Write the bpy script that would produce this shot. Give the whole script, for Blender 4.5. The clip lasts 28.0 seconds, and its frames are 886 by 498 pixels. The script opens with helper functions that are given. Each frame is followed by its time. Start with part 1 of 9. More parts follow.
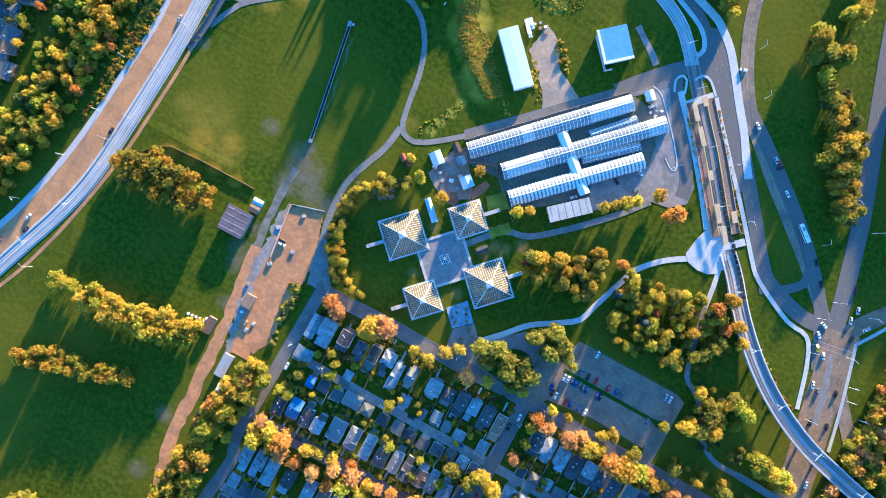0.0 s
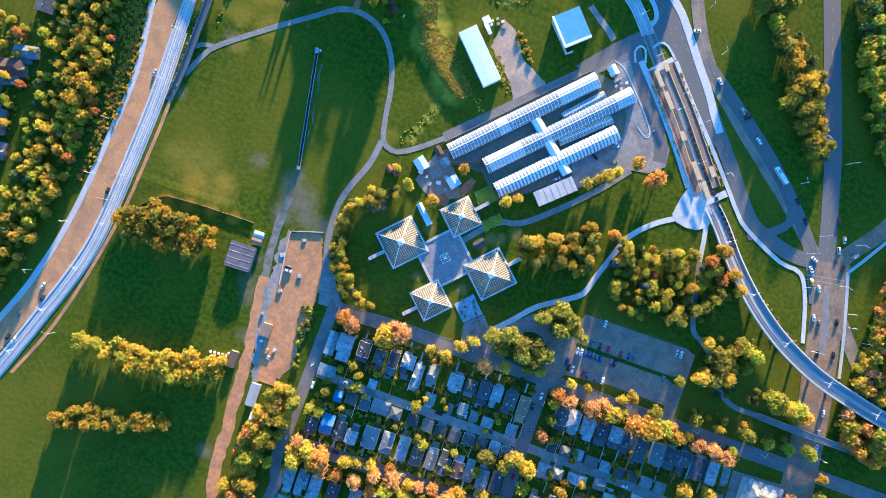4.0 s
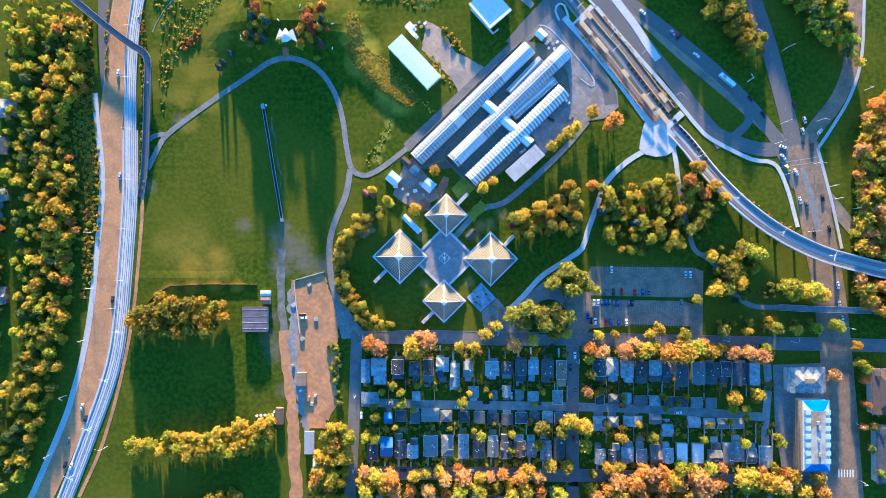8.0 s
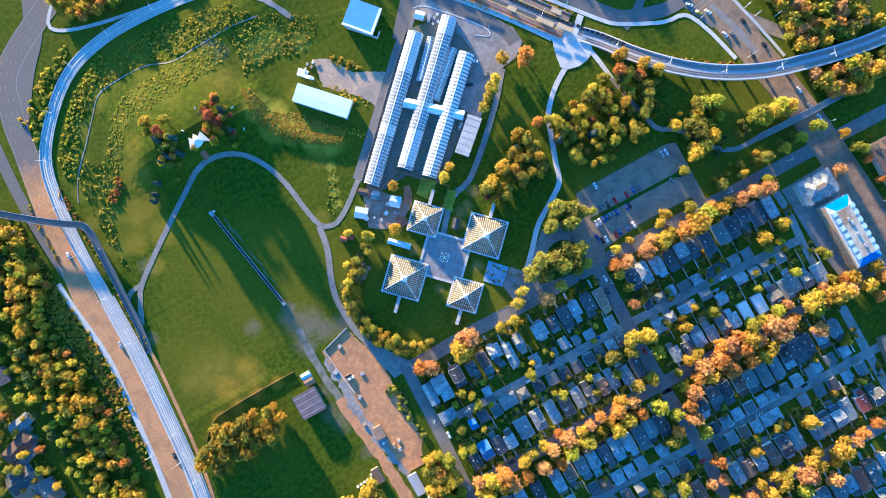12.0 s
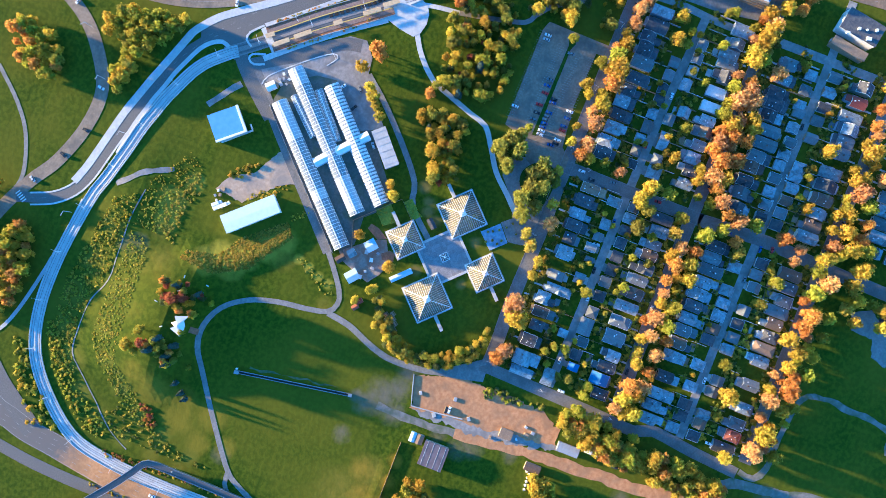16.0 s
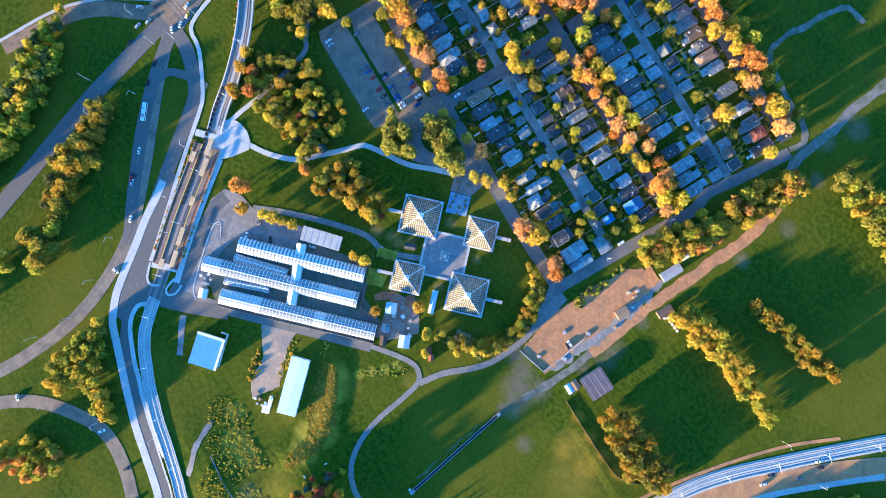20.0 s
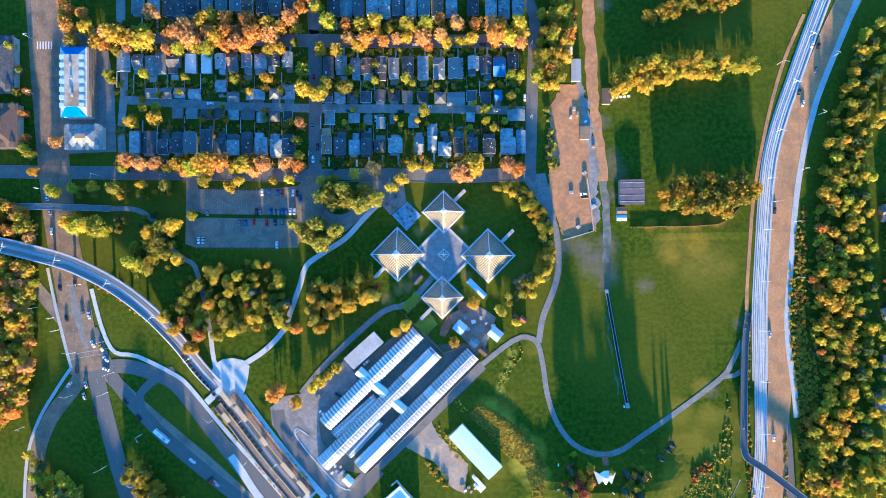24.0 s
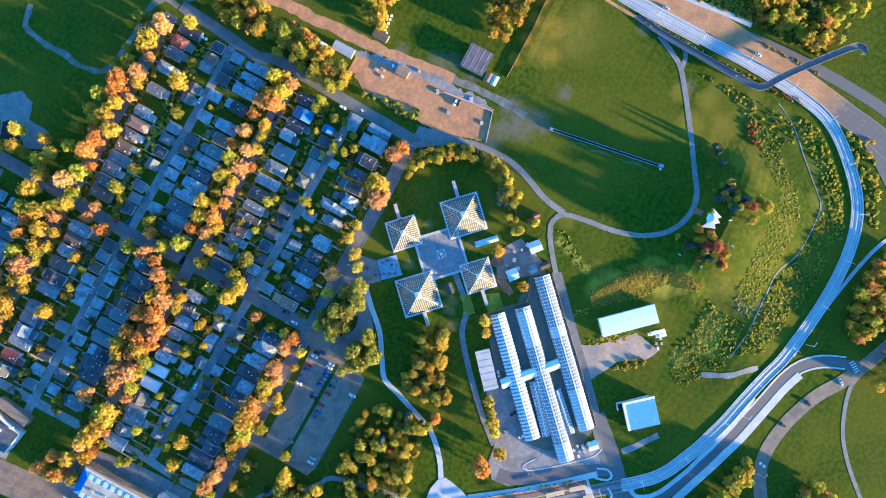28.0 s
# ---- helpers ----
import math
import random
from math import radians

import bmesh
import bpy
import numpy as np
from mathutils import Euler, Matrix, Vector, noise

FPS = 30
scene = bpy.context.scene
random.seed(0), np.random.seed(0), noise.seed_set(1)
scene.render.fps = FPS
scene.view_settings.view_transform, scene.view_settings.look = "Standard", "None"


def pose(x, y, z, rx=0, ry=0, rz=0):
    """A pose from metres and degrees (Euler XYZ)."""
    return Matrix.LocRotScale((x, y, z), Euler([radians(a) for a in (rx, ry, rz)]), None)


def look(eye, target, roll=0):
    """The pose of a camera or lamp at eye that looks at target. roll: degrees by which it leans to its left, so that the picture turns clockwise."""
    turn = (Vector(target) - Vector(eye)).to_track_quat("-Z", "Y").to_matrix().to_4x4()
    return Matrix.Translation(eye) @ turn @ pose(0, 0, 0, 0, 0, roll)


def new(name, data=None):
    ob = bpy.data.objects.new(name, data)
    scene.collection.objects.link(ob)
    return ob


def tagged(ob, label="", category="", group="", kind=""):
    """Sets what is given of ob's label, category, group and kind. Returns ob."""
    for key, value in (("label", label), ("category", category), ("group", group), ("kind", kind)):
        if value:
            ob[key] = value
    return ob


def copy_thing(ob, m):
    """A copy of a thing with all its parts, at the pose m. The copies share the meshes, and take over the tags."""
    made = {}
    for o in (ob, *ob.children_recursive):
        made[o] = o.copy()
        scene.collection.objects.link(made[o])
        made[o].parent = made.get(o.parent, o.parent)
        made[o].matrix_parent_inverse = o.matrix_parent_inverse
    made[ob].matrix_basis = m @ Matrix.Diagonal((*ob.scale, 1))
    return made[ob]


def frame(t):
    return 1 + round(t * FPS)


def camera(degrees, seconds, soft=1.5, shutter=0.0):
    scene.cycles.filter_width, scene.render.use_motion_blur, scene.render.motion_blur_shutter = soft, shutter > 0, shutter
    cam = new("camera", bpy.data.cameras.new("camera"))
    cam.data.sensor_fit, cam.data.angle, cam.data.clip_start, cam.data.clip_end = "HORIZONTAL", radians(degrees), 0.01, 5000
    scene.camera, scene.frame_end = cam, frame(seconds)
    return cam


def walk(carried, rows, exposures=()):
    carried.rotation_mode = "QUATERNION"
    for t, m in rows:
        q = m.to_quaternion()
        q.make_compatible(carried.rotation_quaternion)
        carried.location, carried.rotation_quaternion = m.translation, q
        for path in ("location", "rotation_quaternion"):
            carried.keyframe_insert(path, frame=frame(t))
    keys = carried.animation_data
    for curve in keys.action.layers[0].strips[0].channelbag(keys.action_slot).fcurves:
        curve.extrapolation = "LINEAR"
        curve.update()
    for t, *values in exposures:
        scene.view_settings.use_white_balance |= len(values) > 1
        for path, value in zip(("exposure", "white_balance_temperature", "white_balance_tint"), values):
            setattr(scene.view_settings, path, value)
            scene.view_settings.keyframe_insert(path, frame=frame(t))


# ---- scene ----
cam = camera(68.0, 28.0, soft=0.5)
EXPOSURE, KELVIN, TINT = 2.39, 4800, 10
PATH = [
    (0, pose(0.00, 0.00, 400.46, 0.821, 0.226, 28.12)),
    (0.5, pose(0.00, 0.00, 402.43, 0.807, 0.232, 27.41)),
    (1, pose(0.00, 0.00, 404.41, 0.793, 0.239, 26.70)),
    (1.5, pose(0.00, 0.00, 406.42, 0.778, 0.245, 25.79)),
    (2, pose(0.00, 0.00, 408.44, 0.765, 0.251, 24.68)),
    (2.5, pose(0.00, 0.00, 410.48, 0.751, 0.258, 23.47)),
    (3, pose(0.00, 0.00, 412.54, 0.737, 0.264, 21.86)),
    (3.5, pose(0.00, 0.00, 414.55, 0.735, 0.252, 20.15)),
    (5.5, pose(0.00, 0.00, 422.82, 0.728, 0.204, 12.68)),
    (6, pose(0.00, 0.00, 424.94, 0.726, 0.192, 10.46)),
    (6.5, pose(0.00, 0.00, 426.21, 0.724, 0.180, 8.15)),
    (7, pose(0.00, 0.00, 427.48, 0.723, 0.168, 5.83)),
    (7.5, pose(0.00, 0.00, 428.77, 0.720, 0.156, 3.22)),
    (8, pose(0.00, 0.00, 430.06, 0.719, 0.144, 0.00)),
    (8.5, pose(0.00, 0.00, 430.14, 0.711, 0.137, -3.45)),
    (9, pose(0.00, 0.00, 430.23, 0.703, 0.129, -6.90)),
    (9.5, pose(0.00, 0.00, 430.31, 0.696, 0.123, -10.56)),
    (10, pose(0.00, 0.00, 430.39, 0.688, 0.116, -14.31)),
    (10.5, pose(0.00, 0.00, 430.48, 0.680, 0.108, -17.86)),
    (11, pose(0.00, 0.00, 430.56, 0.673, 0.101, -21.51)),
    (11.5, pose(0.00, 0.00, 430.63, 0.665, 0.104, -25.30)),
    (13.5, pose(0.00, 0.00, 430.93, 0.631, 0.113, -42.76)),
    (14, pose(0.00, 0.00, 431.00, 0.623, 0.116, -47.95)),
    (14.5, pose(0.00, 0.00, 430.87, 0.633, 0.106, -53.14)),
    (15, pose(0.00, 0.00, 430.73, 0.642, 0.097, -58.42)),
    (15.5, pose(0.00, 0.00, 430.60, 0.651, 0.089, -63.61)),
    (16, pose(0.00, 0.00, 430.47, 0.661, 0.079, -68.81)),
    (16.5, pose(0.00, 0.00, 430.33, 0.671, 0.070, -74.30)),
    (17, pose(0.00, 0.00, 430.20, 0.680, 0.060, -79.78)),
    (17.5, pose(0.00, 0.00, 430.33, 0.674, 0.059, -85.87)),
    (18, pose(0.00, 0.00, 430.47, 0.669, 0.058, -92.26)),
    (18.5, pose(0.00, 0.00, 430.60, 0.664, 0.057, -99.34)),
    (19, pose(0.00, 0.00, 430.73, 0.659, 0.057, -106.73)),
    (19.5, pose(0.00, 0.00, 430.87, 0.654, 0.056, -114.31)),
    (20, pose(0.00, 0.00, 431.00, 0.649, 0.055, -122.10)),
    (20.5, pose(0.00, 0.00, 430.96, 0.639, 0.053, -130.09)),
    (21, pose(0.00, 0.00, 430.92, 0.630, 0.050, -137.78)),
    (21.5, pose(0.00, 0.00, 430.88, 0.619, 0.049, -144.87)),
    (23.5, pose(0.00, 0.00, 430.72, 0.582, 0.040, -173.93)),
    (24, pose(0.00, 0.00, 430.68, 0.571, 0.038, -180.52)),
    (24.5, pose(0.00, 0.00, 430.64, 0.562, 0.035, -187.91)),
    (25, pose(0.00, 0.00, 430.60, 0.552, 0.033, -195.50)),
    (25.5, pose(0.00, 0.00, 430.70, 0.540, 0.013, -203.07)),
    (26, pose(0.00, 0.00, 430.80, 0.528, -0.009, -210.74)),
    (26.5, pose(0.00, 0.00, 430.90, 0.516, -0.029, -218.21)),
    (27, pose(0.00, 0.00, 431.00, 0.504, -0.050, -225.68)),
    (27.5, pose(0.00, 0.00, 431.10, 0.492, -0.072, -236.15)),
    (28, pose(0.00, 0.00, 431.20, 0.481, -0.092, -241.72)),
]
walk(cam, PATH, [(0, EXPOSURE, KELVIN, TINT), (28, EXPOSURE, KELVIN, TINT)])

# ---- light: low evening sun and a clear sky ----
SUN_ELEVATION = radians(8.3)
SUN_FROM = Vector((-0.04, 1.0, math.tan(SUN_ELEVATION)))
world = bpy.data.worlds.new("sky")
scene.world = world
world.use_nodes = True
sky = world.node_tree.nodes.new("ShaderNodeTexSky")
sky.sky_type = "NISHITA"
sky.sun_disc = False
sky.sun_elevation = SUN_ELEVATION
sky.ozone_density = 4.0
sky.dust_density = 0.3
sky.sun_rotation = radians(-2.3)
backlight = world.node_tree.nodes["Background"]
backlight.inputs["Strength"].default_value = 0.128
clear_air = world.node_tree.nodes.new("ShaderNodeMix")
clear_air.data_type = "RGBA"
clear_air.blend_type = "MULTIPLY"
clear_air.inputs["Factor"].default_value = 1.0
clear_air.inputs["B"].default_value = (0.79, 1.0, 0.955, 1.0)
world.node_tree.links.new(sky.outputs[0], clear_air.inputs["A"])
world.node_tree.links.new(clear_air.outputs["Result"], backlight.inputs["Color"])
sun_data = bpy.data.lights.new("sun", "SUN")
sun_data.energy = 5.0
sun_data.angle = radians(1.8)
sun_data.color = (1.0, 0.6, 0.2)
sun = new("sun", sun_data)
sun.matrix_world = look(SUN_FROM * 500, (0, 0, 0))


# ---- materials ----
def surface(name, base, second=None, scale=1.0, rough=0.85, spots=None, spot_scale=0.05, spot_amount=0.5, metal=0.0, bump=0.3,
            fine=None, by_object=0.0, by_island=0.0, spec=0.3, detail=4.0, crisp=0.175):
    """Two-scale surface: fine grain between two colours, larger patches, and relief, in metres of the world."""
    m = bpy.data.materials.new(name)
    m.use_nodes = True
    nt = m.node_tree
    b = nt.nodes["Principled BSDF"]
    b.inputs["Roughness"].default_value = rough
    b.inputs["Metallic"].default_value = metal
    b.inputs["Specular IOR Level"].default_value = spec
    place = nt.nodes.new("ShaderNodeNewGeometry")
    grain = nt.nodes.new("ShaderNodeTexNoise")
    grain.inputs["Scale"].default_value = scale
    grain.inputs["Detail"].default_value = detail
    nt.links.new(place.outputs["Position"], grain.inputs["Vector"])
    ramp = nt.nodes.new("ShaderNodeValToRGB")
    ramp.color_ramp.elements[0].position = 0.505 - crisp
    ramp.color_ramp.elements[1].position = 0.505 + crisp
    ramp.color_ramp.elements[0].color = (*base, 1)
    ramp.color_ramp.elements[1].color = (*(second or [min(1, c * 1.25) for c in base]), 1)
    nt.links.new(grain.outputs["Fac"], ramp.inputs["Fac"])
    colour = ramp.outputs["Color"]
    if spots:
        patch = nt.nodes.new("ShaderNodeTexNoise")
        patch.inputs["Scale"].default_value = spot_scale
        patch.inputs["Detail"].default_value = 6.0
        patch.inputs["Distortion"].default_value = 0.6
        nt.links.new(place.outputs["Position"], patch.inputs["Vector"])
        fade = nt.nodes.new("ShaderNodeMapRange")
        fade.inputs["From Min"].default_value = 0.42
        fade.inputs["From Max"].default_value = 0.66
        fade.inputs["To Max"].default_value = spot_amount
        nt.links.new(patch.outputs["Fac"], fade.inputs["Value"])
        mix = nt.nodes.new("ShaderNodeMix")
        mix.data_type = "RGBA"
        nt.links.new(fade.outputs["Result"], mix.inputs["Factor"])
        nt.links.new(colour, mix.inputs["A"])
        mix.inputs["B"].default_value = (*spots, 1)
        colour = mix.outputs["Result"]
    for amount, source in ((by_object, "object"), (by_island, "island")):
        if amount:
            if source == "object":
                pick = nt.nodes.new("ShaderNodeObjectInfo").outputs["Random"]
            else:
                pick = place.outputs["Random Per Island"]
            spread = nt.nodes.new("ShaderNodeMapRange")
            spread.inputs["To Min"].default_value = 1 - amount
            spread.inputs["To Max"].default_value = 1 + amount
            nt.links.new(pick, spread.inputs["Value"])
            shift = nt.nodes.new("ShaderNodeMapRange")
            shift.inputs["To Min"].default_value = 0.5 - 0.05 * amount
            shift.inputs["To Max"].default_value = 0.5 + 0.05 * amount
            nt.links.new(pick, shift.inputs["Value"])
            hsv = nt.nodes.new("ShaderNodeHueSaturation")
            nt.links.new(spread.outputs["Result"], hsv.inputs["Value"])
            nt.links.new(shift.outputs["Result"], hsv.inputs["Hue"])
            nt.links.new(colour, hsv.inputs["Color"])
            colour = hsv.outputs["Color"]
    nt.links.new(colour, b.inputs["Base Color"])
    if bump:
        relief = nt.nodes.new("ShaderNodeBump")
        relief.inputs["Strength"].default_value = bump
        relief.inputs["Distance"].default_value = fine or 0.05
        nt.links.new(grain.outputs["Fac"], relief.inputs["Height"])
        nt.links.new(relief.outputs["Normal"], b.inputs["Normal"])
    return m


def leafy(name, base, second, glow=0.5):
    """Leaves: colour by tree and by clump, with light coming through."""
    m = surface(name, base, second, scale=0.9, rough=0.7, by_object=0.22, by_island=0.18, bump=0)
    nt = m.node_tree
    b = nt.nodes["Principled BSDF"]
    through_leaf = nt.nodes.new("ShaderNodeBsdfTranslucent")
    nt.links.new(b.inputs["Base Color"].links[0].from_socket, through_leaf.inputs["Color"])
    mix = nt.nodes.new("ShaderNodeMixShader")
    mix.inputs[0].default_value = glow
    nt.links.new(b.outputs[0], mix.inputs[1])
    nt.links.new(through_leaf.outputs[0], mix.inputs[2])
    nt.links.new(mix.outputs[0], nt.nodes["Material Output"].inputs["Surface"])
    return m


def glass(name, tint, clear=0.5, rough=0.08):
    m = bpy.data.materials.new(name)
    m.use_nodes = True
    nt = m.node_tree
    b = nt.nodes["Principled BSDF"]
    b.inputs["Base Color"].default_value = (*tint, 1)
    b.inputs["Roughness"].default_value = rough
    b.inputs["Specular IOR Level"].default_value = 0.6
    see = nt.nodes.new("ShaderNodeBsdfTransparent")
    see.inputs[0].default_value = (0.9, 0.95, 0.97, 1)
    mix = nt.nodes.new("ShaderNodeMixShader")
    mix.inputs[0].default_value = clear
    nt.links.new(b.outputs[0], mix.inputs[1])
    nt.links.new(see.outputs[0], mix.inputs[2])
    nt.links.new(mix.outputs[0], nt.nodes["Material Output"].inputs["Surface"])
    return m


GRASS = surface("mown_grass", (0.036, 0.064, 0.003), (0.072, 0.1, 0.005), scale=0.35, spots=(0.115, 0.118, 0.009), spot_scale=0.014,
                spot_amount=0.75, bump=0.5, fine=0.3, rough=0.95, spec=0.1, detail=10, crisp=0.09)


def mottled(material, patches, colour, strength=0.55, low=0.16, high=0.6):
    """Patches of trodden dust, dry growth, painted sun or painted shade: centre and reach."""
    nt = material.node_tree
    b = nt.nodes["Principled BSDF"]
    place = nt.nodes.new("ShaderNodeNewGeometry")
    patch_noise = nt.nodes.new("ShaderNodeTexNoise")
    patch_noise.inputs["Scale"].default_value = 0.16
    patch_noise.inputs["Detail"].default_value = 9.0
    patch_noise.inputs["Roughness"].default_value = 0.65
    nt.links.new(place.outputs["Position"], patch_noise.inputs["Vector"])
    total = None
    for x, y, r in patches:
        away = nt.nodes.new("ShaderNodeVectorMath")
        away.operation = "DISTANCE"
        nt.links.new(place.outputs["Position"], away.inputs[0])
        away.inputs[1].default_value = (x, y, 0)
        near = nt.nodes.new("ShaderNodeMapRange")
        near.inputs["From Min"].default_value = r
        near.inputs["From Max"].default_value = r * 0.2
        nt.links.new(away.outputs["Value"], near.inputs["Value"])
        if total is None:
            total = near.outputs["Result"]
        else:
            most = nt.nodes.new("ShaderNodeMath")
            most.operation = "MAXIMUM"
            nt.links.new(total, most.inputs[0])
            nt.links.new(near.outputs["Result"], most.inputs[1])
            total = most.outputs["Value"]
    both = nt.nodes.new("ShaderNodeMath")
    both.operation = "MULTIPLY"
    nt.links.new(total, both.inputs[0])
    nt.links.new(patch_noise.outputs["Fac"], both.inputs[1])
    cut = nt.nodes.new("ShaderNodeMapRange")
    cut.inputs["From Min"].default_value = low
    cut.inputs["From Max"].default_value = high
    cut.inputs["To Max"].default_value = strength
    nt.links.new(both.outputs["Value"], cut.inputs["Value"])
    mix = nt.nodes.new("ShaderNodeMix")
    mix.data_type = "RGBA"
    nt.links.new(cut.outputs["Result"], mix.inputs["Factor"])
    nt.links.new(b.inputs["Base Color"].links[0].from_socket, mix.inputs["A"])
    mix.inputs["B"].default_value = (*colour, 1)
    nt.links.new(mix.outputs["Result"], b.inputs["Base Color"])


mottled(GRASS, [(-107, 15, 14), (-99.6, 5.7, 20), (-93.3, -3.5, 14), (-107.3, -5.4, 14), (-114.2, -53.4, 12), (-110.5, -62.6, 12), (-109.8, -38.6, 9), (-78.5, -5.4, 12), (-106, -86.6, 9), (-193.6, 46.5, 8), (-132.3, 20.6, 10), (-173.4, 89.3, 10)]+[(-106.3, -164, 10), (-104.6, -200.9, 10), (-107.9, -57, 12), (-88.1, -234.2, 9), (-69.7, -252.8, 12), (-73.4, -274.9, 14), (-64.7, 189.6, 12), (-89.8, 166.3, 7), (-129.6, 158.6, 8)]+[(-67, 196.2, 10)], (0.2, 0.16, 0.12))
# Dry golden grass, with the sunlit part of the field painted golden too.
mottled(GRASS, [(-169.3, 5.7, 30), (-150.7, -5.4, 22), (-184.1, 9.4, 14), (-58.2, 61.4, 10)]+[(-68.2, 170.6, 16), (-104.5, 170.1, 18), (-75.5, 178.1, 14), (-39.4, 98, 14), (-50.3, 123.6, 13), (-31.9, 109.1, 13), (-59.2, 134.2, 10), (-61.6, 148.5, 9), (-31.8, 175.6, 13), (-50.1, 178.8, 11)], (0.24, 0.19, 0.025))
# Low sun on the field bank and the turf beside it, painted yellow.
mottled(GRASS, [(-180.3, -20.9, 8), (-165.4, -18.7, 8), (-150.6, -18.3, 8), (-135.8, -18.3, 8), (-165.5, -5.4, 14), (-148.9, 0.2, 12)], (0.3, 0.2, 0.02), 0.6, 0.14, 0.5)
mottled(GRASS, [(-54, 128, 16), (-46, 121, 15), (-37, 110, 14), (-28, 101, 12), (-59, 144, 14), (-50, 137, 12)]
     + [(-44, 64, 5), (-42, 72, 5), (-39, 80, 5), (-36, 88, 5), (-30, 180, 14), (-42, 178, 12), (-14, 170, 10)], (0.3, 0.27, 0.03), 0.75, 0.1, 0.36)
# Bare ground and mulch near the pyramids, plus sunlit spots painted tan.
mottled(GRASS, [(19, 14, 7), (24, 20, 7), (-15, 14, 6), (16, -16, 6), (30, 22, 6), (-13, -17, 5), (38, 28, 7)], (0.22, 0.17, 0.06), 0.6, 0.12, 0.45)
mottled(GRASS, [(-106, 21, 7), (-106, 9, 12), (-98, 2, 12), (-90, -4, 10), (-107, -8, 8), (-81, -8, 8)], (0.14, 0.13, 0.1), 0.55, 0.12, 0.5)
# Sunlight on the lawn by the path and hill, put into the turf colour.
mottled(GRASS, [(-150, 146, 20), (-160, 124, 17), (-153, 104, 15), (-150, 126, 15), (-140, 160, 16), (-120, 166, 14), (-100, 168, 14), (-78, 164, 14), (-172, 106, 12), (-168, 88, 10)], (0.2, 0.165, 0.015), 0.7, 0.1, 0.4)
mottled(GRASS, [(-60, 208, 15), (-85, 212, 16), (-110, 215, 16), (-130, 212, 15), (-150, 203, 15), (-168, 190, 14), (-180, 172, 13), (-187, 154, 11), (-190, 132, 9), (-191, 112, 8)]
     + [(-70, 190, 14), (-95, 187, 15), (-120, 187, 15), (-140, 179, 14), (-155, 166, 13), (-168, 148, 12), (-177, 130, 11), (-183, 108, 10)], (0.16, 0.155, 0.018), 0.65, 0.16, 0.46)
LAWN = surface("lawn", (0.026, 0.064, 0.006), (0.043, 0.088, 0.01), scale=0.8, spots=(0.065, 0.09, 0.012), spot_scale=0.06, bump=0.5, fine=0.12, rough=0.95, spec=0.1)
ASPHALT = surface("asphalt", (0.118, 0.112, 0.106), (0.165, 0.157, 0.148), scale=1.2, spots=(0.13, 0.125, 0.12), spot_scale=0.09, spot_amount=0.6, bump=0.2)
ASPHALT_OLD = surface("worn_asphalt", (0.22, 0.172, 0.122), (0.29, 0.23, 0.168), scale=0.6, spots=(0.09, 0.085, 0.08), spot_scale=0.12, spot_amount=0.6, bump=0.2)
# The tan base carries the low sun's warmth on the highway.
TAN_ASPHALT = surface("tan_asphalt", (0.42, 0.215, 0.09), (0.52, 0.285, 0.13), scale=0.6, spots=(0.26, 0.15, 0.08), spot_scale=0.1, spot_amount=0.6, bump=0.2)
AVENUE_ASPHALT = surface("avenue_asphalt", (0.23, 0.155, 0.095), (0.3, 0.21, 0.135), scale=0.6, spots=(0.1, 0.085, 0.07), spot_scale=0.12, spot_amount=0.6, bump=0.2)
# Grey patches paint the shade that falls over the highway's north end.
mottled(TAN_ASPHALT, [(-204, 205, 34), (-196, 235, 40), (-165, 262, 45), (-115, 289, 50), (-60, 318, 50)], (0.13, 0.125, 0.12), 0.95, 0.02, 0.3)
CONCRETE = surface("concrete", (0.42, 0.42, 0.41), (0.52, 0.51, 0.49), scale=0.8, spots=(0.34, 0.33, 0.32), spot_scale=0.1, bump=0.15)
PALE_CONCRETE = surface("pale_concrete", (0.48, 0.48, 0.47), (0.58, 0.58, 0.56), scale=0.6, spots=(0.4, 0.4, 0.4), spot_scale=0.15, bump=0.1)
PAVING = surface("paving_slab", (0.2, 0.2, 0.21), (0.29, 0.28, 0.28), scale=1.5, by_object=0.15, bump=0.15)
GRAVEL = surface("gravel", (0.34, 0.25, 0.175), (0.47, 0.36, 0.26), scale=0.5, spots=(0.22, 0.2, 0.18), spot_scale=0.07, spot_amount=0.8, bump=0.5, fine=0.12, detail=8)
DIRT = surface("dirt", (0.4, 0.185, 0.075), (0.54, 0.285, 0.13), scale=0.4, spots=(0.26, 0.155, 0.085), spot_scale=0.09, spot_amount=0.7, bump=0.5, fine=0.15, detail=8)
GREY_GRAVEL = surface("grey_gravel", (0.22, 0.21, 0.2), (0.32, 0.3, 0.285), scale=0.5, spots=(0.16, 0.15, 0.14), spot_scale=0.1, spot_amount=0.8, bump=0.5, fine=0.1, detail=8)
SHED_ROOF = surface("pale_cyan_metal", (0.58, 0.7, 0.74), (0.64, 0.76, 0.8), scale=0.4, rough=0.5, bump=0.05)
PATHWAY = surface("path_asphalt", (0.2, 0.19, 0.18), (0.27, 0.26, 0.245), scale=0.7, spots=(0.13, 0.13, 0.12), spot_scale=0.2, bump=0.2)
BALLAST = surface("ballast", (0.2, 0.18, 0.165), (0.3, 0.27, 0.25), scale=2.5, bump=0.6, fine=0.1)
MULCH = surface("mulch", (0.24, 0.105, 0.06), (0.34, 0.16, 0.09), scale=0.8, spots=(0.1, 0.07, 0.04), spot_scale=0.2, bump=0.6, fine=0.12)
